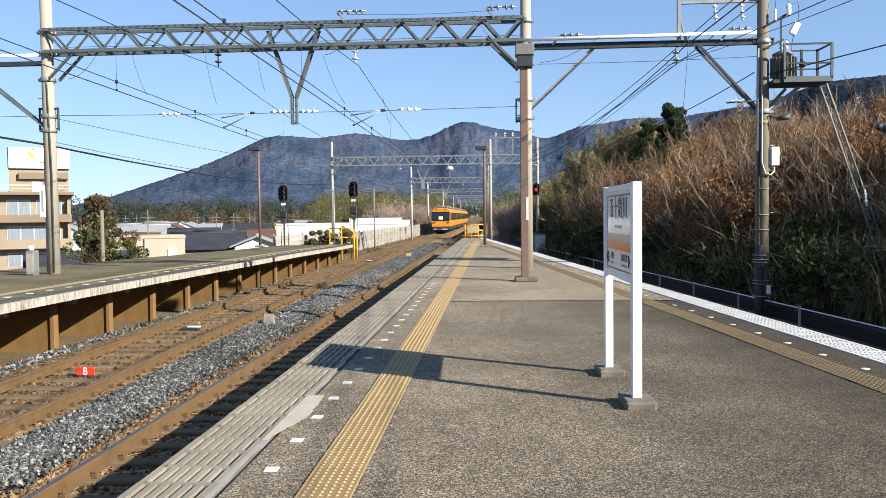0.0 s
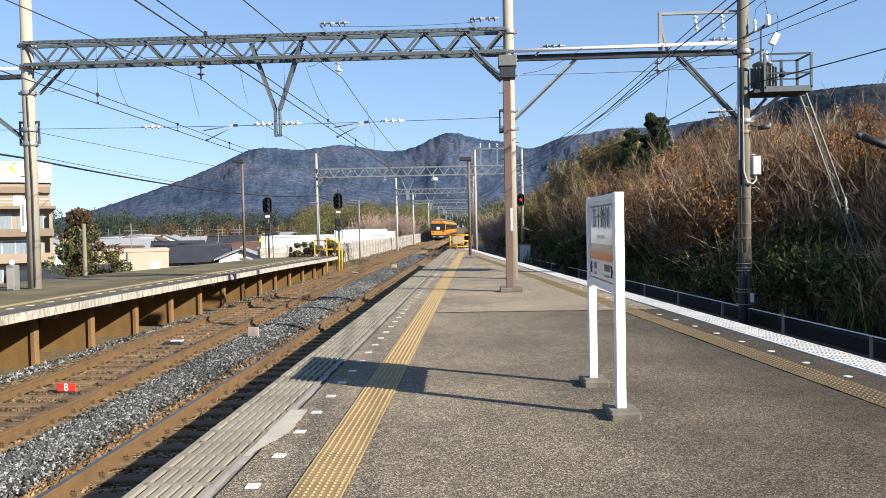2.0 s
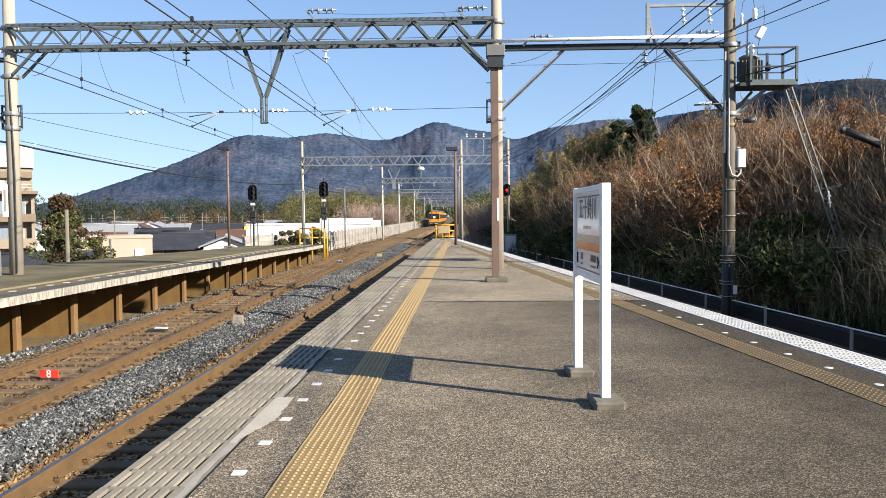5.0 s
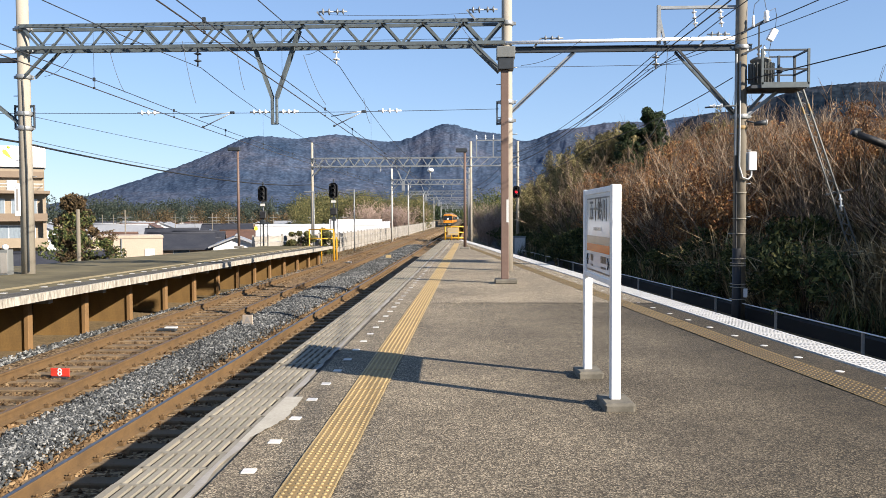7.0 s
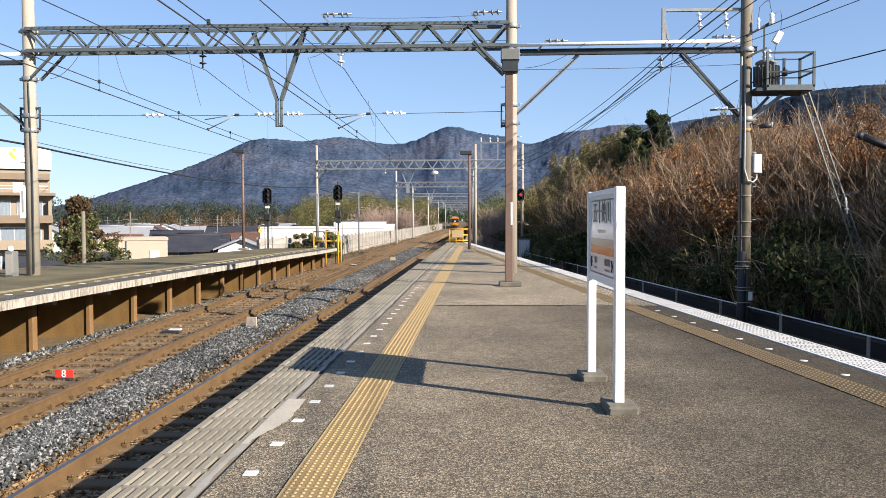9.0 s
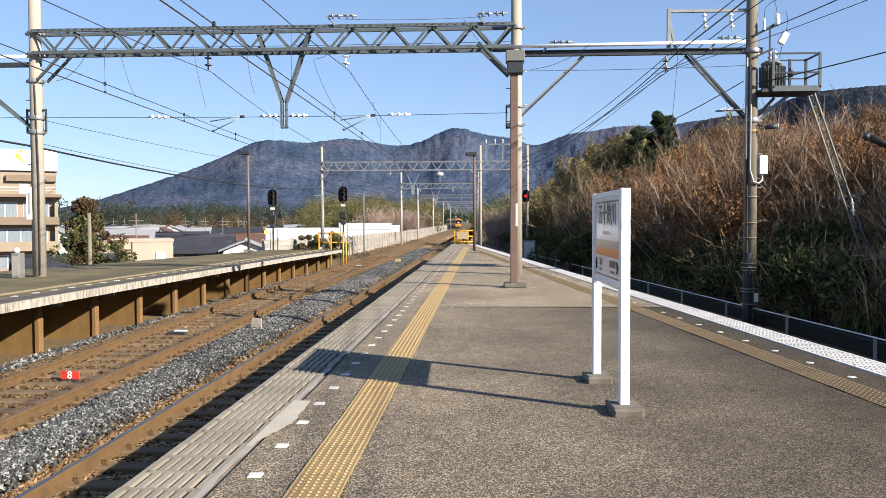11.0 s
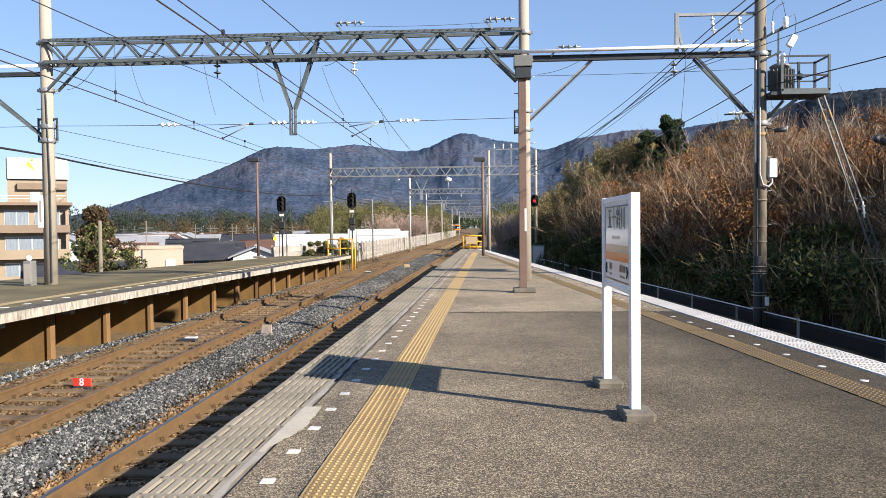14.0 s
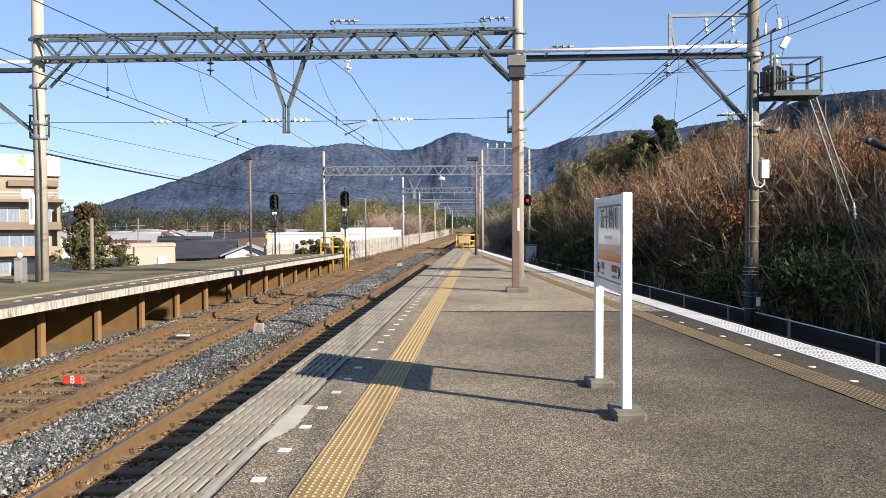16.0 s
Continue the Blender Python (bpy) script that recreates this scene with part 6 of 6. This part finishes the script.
def build_far_woods():
    """Belts of wood behind the town, crown after crown."""
    rng = random.Random(21)

    def belt(name, n, az0, az1, d0, d1, h0, h1, material, label, size, leaves, base=-5.9, twiggy=False):
        g = Geo()
        for _ in range(n):
            a, d = radians(rng.uniform(az0, az1)), rng.uniform(d0, d1)
            x, y = d * math.sin(a), d * math.cos(a)
            h = rng.uniform(h0, h1)
            cs = [(x + rng.uniform(-1, 1) * h * 0.22, y + rng.uniform(-1, 1) * h * 0.22, base + h * rng.uniform(0.25, 0.95), h * rng.uniform(0.1, 0.2)) for _ in range(9)]
            g2 = leaf_cloud(rng, leaves, cs, size, 1.0)
            g.add(g2.v, g2.f)
        single(name, g, material, label, "woods", kind="stuff")

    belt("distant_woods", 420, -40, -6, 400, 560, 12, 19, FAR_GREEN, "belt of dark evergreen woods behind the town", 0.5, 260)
    belt("distant_woods", 80, -24, -8, 350, 420, 8, 13, BROWN_LEAF, "bare brown winter trees behind the town", 0.3, 220)
    belt("bamboo_grove", 200, -12.5, -3.5, 185, 300, 8.5, 12.0, BAMBOO, "yellow-green bamboo grove beside the railway", 0.2, 480, -3.0)
    belt("roadside_woods", 90, -9.0, -3.6, 190, 250, 7, 9.5, PINKISH, "bare brown winter trees beside the railway", 0.2, 260, -3.5)
    belt("line_woods", 90, 0.2, 9.0, 300, 520, 9, 15, DARK_GREEN, "dark woods beside the far line", 0.38, 190, -2)
    belt("line_woods", 110, -5.5, 1.0, 560, 680, 9, 15, DARK_GREEN, "dark woods closing the view along the line", 0.8, 70, -2)
    belt("lineside_thicket", 60, -0.7, 4, 150, 300, 5.5, 8.5, GREEN, "green lineside thicket", 0.2, 260, -1.5)


build_far_woods()


def build_bare_trees():
    rng = random.Random(31)
    mesh = [joined("bare_tree", (twig_geo(rng, 60, 5.6, 0.5, 9, 0.03), PINKISH)) for _ in range(2)]
    for x, y, k in ((1.6, 80, 0.66), (2.9, 84, 0.7), (1.0, 92, 0.7), (2.2, 97, 0.78), (3.9, 88, 0.72), (-14.5, 150, 0.8), (-16.5, 158, 0.9), (-13.6, 165, 0.85), (-18, 148, 0.8), (-21, 155, 0.9)):
        tagged(part("bare_tree", mesh[rng.randrange(2)], None, None, "", pose(x, y, -1.5, 0, 0, rng.uniform(0, 360)) @ Matrix.Scale(k, 4)), "bare reddish-brown winter tree beside the line", "tree", "bare trees beside the line")


build_bare_trees()

# ---- town ----


def build_house(x, y, z, w, d, h, rise, yaw, wall, roof, label, windows=True, flat=False):
    t = thing("house", label, "house", pose(x, y, z, 0, 0, yaw))
    if flat:
        part("wall", Geo().box(-w / 2, w / 2, -d / 2, d / 2, 0, h), wall, t)
        part("parapet", Geo().box(-w / 2 - 0.05, w / 2 + 0.05, -d / 2 - 0.05, d / 2 + 0.05, h, h + 0.25, 0.03), wall, t)
    else:
        g = Geo().box(-w / 2, w / 2, -d / 2, d / 2, 0, h)
        for s in (-1, 1):
            g.add([(s * w / 2, -d / 2, h), (s * w / 2, d / 2, h), (s * w / 2, 0, h + rise * 0.96)], [(0, 1, 2) if s > 0 else (0, 2, 1)])
        part("wall", g, wall, t)
        e, o = 0.45, 0.14
        r = Geo()
        k = rise / (d / 2)
        for s in (-1, 1):
            a = [(-w / 2 - e, s * (d / 2 + e), h - e * k), (w / 2 + e, s * (d / 2 + e), h - e * k), (w / 2 + e, 0, h + rise), (-w / 2 - e, 0, h + rise)]
            b = [(p[0], p[1], p[2] + o) for p in a]
            f = [(0, 1, 2, 3), (7, 6, 5, 4), (0, 4, 5, 1), (1, 5, 6, 2), (3, 7, 4, 0)]
            r.add(a + b, f if s > 0 else [tuple(reversed(q)) for q in f])
        part("roof", r, roof, t)
        part("ridge", Geo().tube((-w / 2 - e, 0, h + rise + o), (w / 2 + e, 0, h + rise + o), 0.13, n=6), roof, t)
    if windows:
        rows = [1.0] + ([3.4] if h > 4 else [])
        for zz in rows:
            n = max(1, int(w / 3))
            for k in range(n):
                c = -w / 2 + w * (k + 0.5) / n
                win = part("window", Geo().box(c - 0.75, c + 0.75, -d / 2 - 0.05, -d / 2 + 0.01, zz, zz + 1.2), GALV, t)
                part("pane", Geo().box(c - 0.68, c + 0.68, -d / 2 - 0.06, -d / 2 - 0.051, zz + 0.07, zz + 1.13), WINDOW, win)
            c = 0
            win = part("window", Geo().box(w / 2 - 0.01, w / 2 + 0.05, c - 0.6, c + 0.6, zz, zz + 1.1), GALV, t)
            part("pane", Geo().box(w / 2 + 0.051, w / 2 + 0.06, c - 0.54, c + 0.54, zz + 0.06, zz + 1.04), WINDOW, win)
    return t


def build_town():
    LOW = -5.96
    # flat cream workshop and long house with slate roof behind the opposite platform
    c = build_house(-27.6, 62.5, LOW, 5.0, 5, 5.9, 0, 24, CREAM, CREAM, "flat-roofed cream workshop behind the platform", False, True)
    part("vent_panel", Geo().box(1.2, 1.9, -2.56, -2.5, 4.5, 5.1), WHITE_WALL, c)
    part("downpipe", Geo().tube((-0.5, -2.55, 0), (-0.5, -2.55, 5.9), 0.06, n=8), GREY_BOX, c)
    h = build_house(-28.3, 76.0, LOW, 5.4, 5.5, 4.7, 1.2, 20, DARK_BEIGE, GREY_ROOF, "long low house with slate-grey roof and shuttered front", True)
    build_house(-22.6, 75.0, LOW, 6.5, 4.0, 4.9, 0.8, -74, WHITE_WALL, PALE_ROOF, "white-walled shed with pale gable roof", False)
    build_house(-19.6, 78.0, LOW, 2.8, 3.5, 4.7, 0.7, 16, WHITE_WALL, PALE_ROOF, "small pale blue-white shed", False)
    build_house(-24.8, 46.5, LOW, 5.5, 5.0, 4.0, 1.3, 30, WHITE_WALL, GREY_ROOF, "low white house with dark grey roof below the platform", False)
    build_house(-43, 112, LOW, 6.5, 5.5, 4.6, 1.3, 18, WHITE_WALL, GREY_ROOF, "white two-storey house with grey gable roof")
    build_house(-35, 122, LOW, 7.5, 6, 4.2, 1.3, 22, CREAM, BROWN_ROOF, "cream house with brown tiled roof")
    build_house(-26, 132, LOW, 7, 6, 4.8, 1.3, 10, WHITE_WALL, GREY_ROOF, "white house with slate-grey roof")
    w = build_house(-21.5, 112, -3.2, 17, 8, 3.6, 0, 4, WHITE_WALL, PALE_ROOF, "long white low factory building beside the line", False, True)
    part("roof_step", Geo().box(1.5, 8.4, -3.9, 3.9, 3.85, 4.5, 0.05), WHITE_WALL, w)
    build_house(-16.5, 118, -3.2, 8, 7, 3.9, 0, 4, WHITE_WALL, PALE_ROOF, "long white low factory building beside the line", False, True)
    rng = random.Random(77)
    walls = (CREAM, WHITE_WALL, DARK_BEIGE, SHUT_WALL, WHITE_WALL)
    roofs = ((GREY_ROOF, "slate-grey"), (PALE_ROOF, "pale metal"), (BROWN_ROOF, "brown tiled"), (PALE_ROOF, "pale metal"))
    for k in range(120):
        d = rng.uniform(150, 430)
        a = radians(rng.uniform(-31, -7.5))
        x, y = d * math.sin(a), d * math.cos(a)
        roof, word = roofs[rng.randrange(4)]
        tall = 4.9 if rng.random() < 0.5 else 3.0
        build_house(x, y, LOW, rng.uniform(6, 10), rng.uniform(5, 7), tall, rng.uniform(0.9, 1.5), rng.choice((15, 105)) + rng.uniform(-8, 8), walls[rng.randrange(5)], roof, "town house with a %s gable roof" % word)
    for k in range(18):
        d = rng.uniform(96, 150)
        a = radians(rng.uniform(-26, -12.5))
        roof, word = roofs[rng.randrange(4)]
        build_house(d * math.sin(a), d * math.cos(a), LOW, rng.uniform(4.5, 7), rng.uniform(4, 5.5), rng.uniform(3.6, 4.6), rng.uniform(0.8, 1.2), rng.choice((15, 105)) + rng.uniform(-10, 10), walls[rng.randrange(5)], roof, "small town house with a %s gable roof" % word)
    # poles of the town
    for k in range(26):
        d = rng.uniform(90, 330)
        a = radians(rng.uniform(-30, -8))
        t = thing("utility_pole", "slim grey utility pole among the houses", "utility pole", pose(d * math.sin(a), d * math.cos(a), LOW), "utility poles of the town")
        part("shaft", Geo().tube((0, 0, 0), (0, 0, 8.4), 0.09, 0.06, 8), DARK_MAST, t)
        part("cross_arm", Geo().box(-0.8, 0.8, -0.04, 0.04, 7.6, 7.68).box(-0.7, 0.7, -0.04, 0.04, 7.0, 7.08), GALV, t)
    t = thing("utility_pole", "weathered concrete pole behind the opposite platform", "utility pole", pose(-19.25, 38.0, LOW))
    part("shaft", Geo().tube((0, 0, 0), (0, 0, 7.9), 0.12, 0.09, 10), DARK_MAST, t)
    for x, y, hh, zb in ((-11.7, 58, 4.8, -1.4), (-9.9, 66, 5.2, -1.4)):
        t = thing("street_lamp", "slim grey street lamp beyond the opposite platform", "street lamp", pose(x, y, zb))
        part("shaft", Geo().tube((0, 0, 0), (0, 0, hh), 0.06, 0.05, 8), GALV, t)
        part("arm", Geo().box(-0.7, 0.05, -0.06, 0.06, hh - 0.05, hh + 0.05, 0.02), GALV, t)
    # clipped hedge beside the signals
    build_tree(-12.3, 56, -1.6, 2.3, 1.1, 0.08, 4500, 0.085, BAMBOO, "hedge_bush", "yellow-green rounded hedge behind the fence", 30, 55, 0.15)
    build_tree(-11.3, 60, -1.6, 2.2, 1.0, 0.08, 4500, 0.085, BAMBOO, "hedge_bush", "yellow-green rounded hedge behind the fence", 30, 56, 0.15)


def build_apartment():
    t = thing("apartment_building", "beige apartment block with balconies and a rooftop sign tower", "building", pose(-48.2, 88.0, -5.96, 0, 0, 30))
    roof = 10.3
    part("wall", Geo().box(-40, 0, 0.9, 14, 0, roof), SHUT_WALL, t)
    part("side_wall", Geo().box(-0.35, 0.0, 0, 0.9, 0, roof - 0.6), SHUT_WALL, t)
    part("roof_slab", Geo().box(-40.4, 0.4, -0.5, 14.4, roof, roof + 0.35, 0.03), DARK_BEIGE, t, "dark brown roof edge")
    for k in range(4):
        z = roof - 2.95 * (k + 1)
        bal = part("balcony", Geo().box(-40, 0.1, -0.4, 0.9, z - 0.12, z + 0.1).box(-40, 0.1, -0.4, -0.28, z + 0.1, z + (0.95 if k else 0.75)), SHUT_WALL if k else DARK_BEIGE, t)
        for j in range(6):
            x1 = -0.9 - 6.5 * j
            for a, b in ((x1 - 2.6, x1), (x1 - 5.6, x1 - 3.2)) if k == 0 else ((x1 - 5.6, x1 - 0.2),):
                win = part("window", Geo().box(a, b, 0.84, 0.899, z + 0.15, z + 2.4), WHITE_WALL, t)
                n = 2 if k == 0 else 4
                for q in range(n):
                    u0, u1 = lerp(a, b, q / n), lerp(a, b, (q + 1) / n)
                    part("pane", Geo().box(u0 + 0.05, u1 - 0.05, 0.82, 0.838, z + 0.2, z + 2.3), CURTAIN, win)
    part("roof_railing", Geo().line([(-40, 0.2, roof + 1.1), (-0.3, 0.2, roof + 1.1), (-0.3, 13, roof + 1.1)], 0.05, 5).line([(-40, 0.2, roof + 0.75), (-0.3, 0.2, roof + 0.75)], 0.03, 5), WHITE_WALL, t)
    tx0, tx1 = -6.2, -0.1
    tower = part("stair_tower", Geo().box(tx0, tx1, 2.5, 8, roof, roof + 2.9), SHUT_WALL, t)
    part("tower_canopy", Geo().box(tx0 + 1.0, tx1, 2.0, 2.49, roof + 1.9, roof + 2.6), DARK_BEIGE, tower)
    part("tower_door", Geo().box(tx0 + 2.3, tx0 + 3.3, 2.44, 2.495, roof + 0.2, roof + 1.6), WHITE_WALL, tower)
    part("sign_frame", Geo().box(tx0 + 0.3, tx1, 2.6, 7.6, roof + 2.9, roof + 3.2).box(tx0 - 0.1, tx0 - 0.02, 2.4, 7.8, roof + 3.1, roof + 5.5), DARK_STEEL, tower)
    board = part("sign_board", Geo().box(tx0, tx1 + 0.2, 2.3, 7.7, roof + 3.1, roof + 5.5, 0.04), WHITE_PAINT, tower, "white rooftop sign board")
    # plain coloured shapes on the board
    cx, cz = -2.9, roof + 4.3
    for name, s, mat in (("green_shape", -1, Nodes("sign_green").done((0.45, 0.60, 0.05), 0.4)), ("blue_shape", 1, Nodes("sign_blue").done((0.01, 0.30, 0.62), 0.4))):
        g = Geo()
        p, n = [], 8
        for k in range(n + 1):
            u = k / n
            wdt = 0.62 * math.sin(math.pi * min(1, 0.15 + 0.85 * u)) * (1 - 0.4 * u)
            x = cx + s * (1.05 - 0.95 * u * u) + (0.1 if s > 0 else -0.1)
            z = cz + 0.75 - (1.6 if s > 0 else 1.15) * u
            p += [(x - wdt / 2, 2.285, z), (x + wdt / 2, 2.285, z)]
        g.add(p, [(2 * k, 2 * k + 2, 2 * k + 3, 2 * k + 1) for k in range(n)])
        g.lathe((cx + s * 0.75, 2.285, cz + 1.0), [(0.0, -0.005), (0.16, -0.005), (0.16, 0.005)], 12, "y")
        part(name, g, mat, board)
    part("antenna", Geo().tube((-1.6, 3, roof), (-1.2, 3, roof + 1.7), 0.04, n=5).tube((-1.9, 3, roof + 1.5), (-0.7, 3, roof + 1.75), 0.05, n=5), WHITE_WALL, t)
    part("pipes", Geo().tube((-1.6, -0.45, 3), (-1.6, -0.45, roof), 0.06, n=6), GALV, t)


build_town()
build_apartment()

# ---- small pieces of the platform ----


def edge_slab(w, n, rib, floor, bars=()):
    """A ribbed edge slab 0.3 m long: ribs stand over a dirty groove floor."""
    a, b = Geo(), Geo()
    b.box(0.002, w - 0.002, 0.002, 0.298, -0.12, -0.022)
    a.box(0, 0.045, 0, 0.297, -0.12, 0.0).box(w - 0.045, w, 0, 0.297, -0.12, 0.0).box(0.03, w - 0.03, 0, 0.018, -0.1, 0.0).box(0.03, w - 0.03, 0.279, 0.297, -0.1, 0.0)
    s = (w - 0.07) / n
    for k in range(n - 1):
        x = 0.035 + s * (k + 1)
        a.box(x - s * 0.29, x + s * 0.29, 0.018, 0.279, -0.05, -0.0005)
    for y in bars:
        a.box(0.03, w - 0.03, y - 0.012, y + 0.012, -0.05, -0.001)
    return joined("edge_slab", (a, rib), (b, floor))


def build_platform_pieces():
    grey = edge_slab(0.46, 6, SLAB, GROOVE)
    for k in range(176):
        y = 1.8 + 0.3 * k
        if y > PLATFORM_END - 0.3:
            break
        part("edge_slab", grey, None, PLATFORM, "", pose(NEAR_EDGE, y, 0.004 + random.uniform(-0.003, 0.004), 0, random.uniform(-0.2, 0.2), random.uniform(-0.15, 0.15)))
    white = edge_slab(0.40, 7, WHITE_SLAB, Nodes("groove_grey").done((0.055, 0.055, 0.055), 0.9), (0.10, 0.20))
    ang = math.degrees(math.atan(0.105))
    for k in range(158):
        y = 5.4 + 0.3 * k
        if y > PLATFORM_END - 0.3:
            break
        part("white_edge_slab", white, None, PLATFORM, "", pose(far_edge(y) - 0.41, y, 0.004, 0, random.uniform(-0.2, 0.2), ang))
    g = Geo()
    for k in range(30):
        y0, y1 = 1.8 + 1.7 * k, 1.8 + 1.7 * (k + 1)
        if y1 > PLATFORM_END:
            break
        p = [(far_edge(y) - o, y, z) for y in (y0, y1) for o, z in ((-0.0, -0.12), (-0.0, -0.05), (0.41, -0.05))]
        g.add(p, [(0, 3, 4, 1), (1, 4, 5, 2)])
    part("edge_underside", g, WHITE_SLAB, PLATFORM)
    # tactile tiles with raised dots
    def tile(n, mat, dot):
        base, dots = Geo().box(0.002, 0.298, 0.003, 0.297, -0.03, 0.006, 0.002), Geo()
        dots.box(0.002, 0.012, 0.003, 0.297, -0.02, 0.0075).box(0.288, 0.298, 0.003, 0.297, -0.02, 0.0075)
        for i in range(n):
            for j in range(n):
                cx, cy = 0.015 + 0.27 * (i + 0.5) / n, 0.3 * (j + 0.5) / n
                q = [(cx + r * math.cos(t * math.pi / 3), cy + r * math.sin(t * math.pi / 3), z) for r, z in ((0.0125, 0.006), (0.007, 0.0115)) for t in range(6)]
                dots.add(q, [(t, (t + 1) % 6, 6 + (t + 1) % 6, 6 + t) for t in range(6)] + [(6, 7, 8, 9, 10, 11)], True)
        return joined("tactile_tile", (base, mat), (dots, dot))
    yellow = tile(6, TACTILE, TACTILE_DOT)
    for k in range(144):
        y = 2.1 + 0.3 * k
        if y > 44.7:
            break
        part("tactile_tile", yellow, None, PLATFORM, "", pose(-1.05, y, random.uniform(-0.001, 0.002), 0, 0, random.uniform(-0.25, 0.25)))
    faded = tile(5, OLD_TACTILE, OLD_DOT)
    for k in range(130):
        y = 5.0 + 0.3 * k
        if y > 42:
            break
        part("faded_tactile_tile", faded, None, PLATFORM, "", pose(far_edge(y) - 1.17, y, random.uniform(-0.001, 0.003), 0, 0, ang))
    mark = Geo().box(-0.04, 0.04, -0.04, 0.04, -0.02, 0.007, 0.003).mesh("edge_marker")
    for k in range(80):
        y = 3.85 + 0.6 * k
        if y < 46:
            part("edge_marker", mark, WHITE_MARK, PLATFORM, "", pose(-1.30, y, 0, 0, 0, random.uniform(-4, 4)))
    oval = Geo().lathe((0, 0, 0), [(0.042, -0.01), (0.042, 0.004), (0.03, 0.006)], 12).mesh("edge_stud")
    for k in range(56):
        y = 6.0 + 0.75 * k
        part("edge_stud", oval, WHITE_MARK, PLATFORM, "", pose(far_edge(y) - 0.74, y, 0))
    # ragged mortar along the slabs, and a broad mortar patch
    rng = random.Random(9)
    g = Geo()
    p = []
    n = 200
    for k in range(n):
        y = 2 + 0.16 * k
        w = -0.012 + 0.05 * abs(noise.noise((y * 2.3, 0.5, 0))) + 0.022 * rng.random()
        p += [(-1.53, y, 0.006), (-1.50 + w, y, 0.006)]
    g.add(p, [(2 * k, 2 * k + 1, 2 * k + 3, 2 * k + 2) for k in range(n - 1)])
    part("mortar_line", g, PALE_CONCRETE, PLATFORM, "ragged pale mortar line")
    g = Geo()
    p = []
    n = 26
    for k in range(n):
        u = k / (n - 1)
        y = 5.02 + 1.3 * u
        w = 0.01 + 0.11 * smooth(0, 0.5, u) * (1 - 0.25 * smooth(0.9, 1.0, u)) + 0.018 * rng.random()
        p += [(-1.53, y, 0.009), (-1.50 + w, y, 0.009)]
    g.add(p, [(2 * k, 2 * k + 1, 2 * k + 3, 2 * k + 2) for k in range(n - 1)])
    part("mortar_patch", g, MORTAR, PLATFORM, "pale mortar patch")
    # seams and cracks in the asphalt
    for y, x0, x1 in ((13.45, -0.7, 3.0), (21.2, -0.7, 2.2), (30.0, -0.7, 1.3)):
        g = Geo()
        p = []
        n = 40
        for k in range(n):
            x = lerp(x0, x1, k / (n - 1))
            c = y + 0.06 * noise.noise((x * 1.5, y, 0))
            w = 0.012 + 0.014 * abs(noise.noise((x * 6, y, 2)))
            p += [(x, c - w, 0.0095), (x, c + w, 0.0095)]
        g.add(p, [(2 * k, 2 * k + 2, 2 * k + 3, 2 * k + 1) for k in range(n - 1)])
        part("asphalt_seam", g, GROOVE, PLATFORM, "dark seam in the asphalt")


build_platform_pieces()


# ---- what moves ----


def motions():
    walk(TRAIN, [(t, train_pose(t)) for t in (0, 1, 2, 3, 4, 5, 6, 7, 8, 9, 10, 11, 12, 13, 14, 15, 16)])


motions()
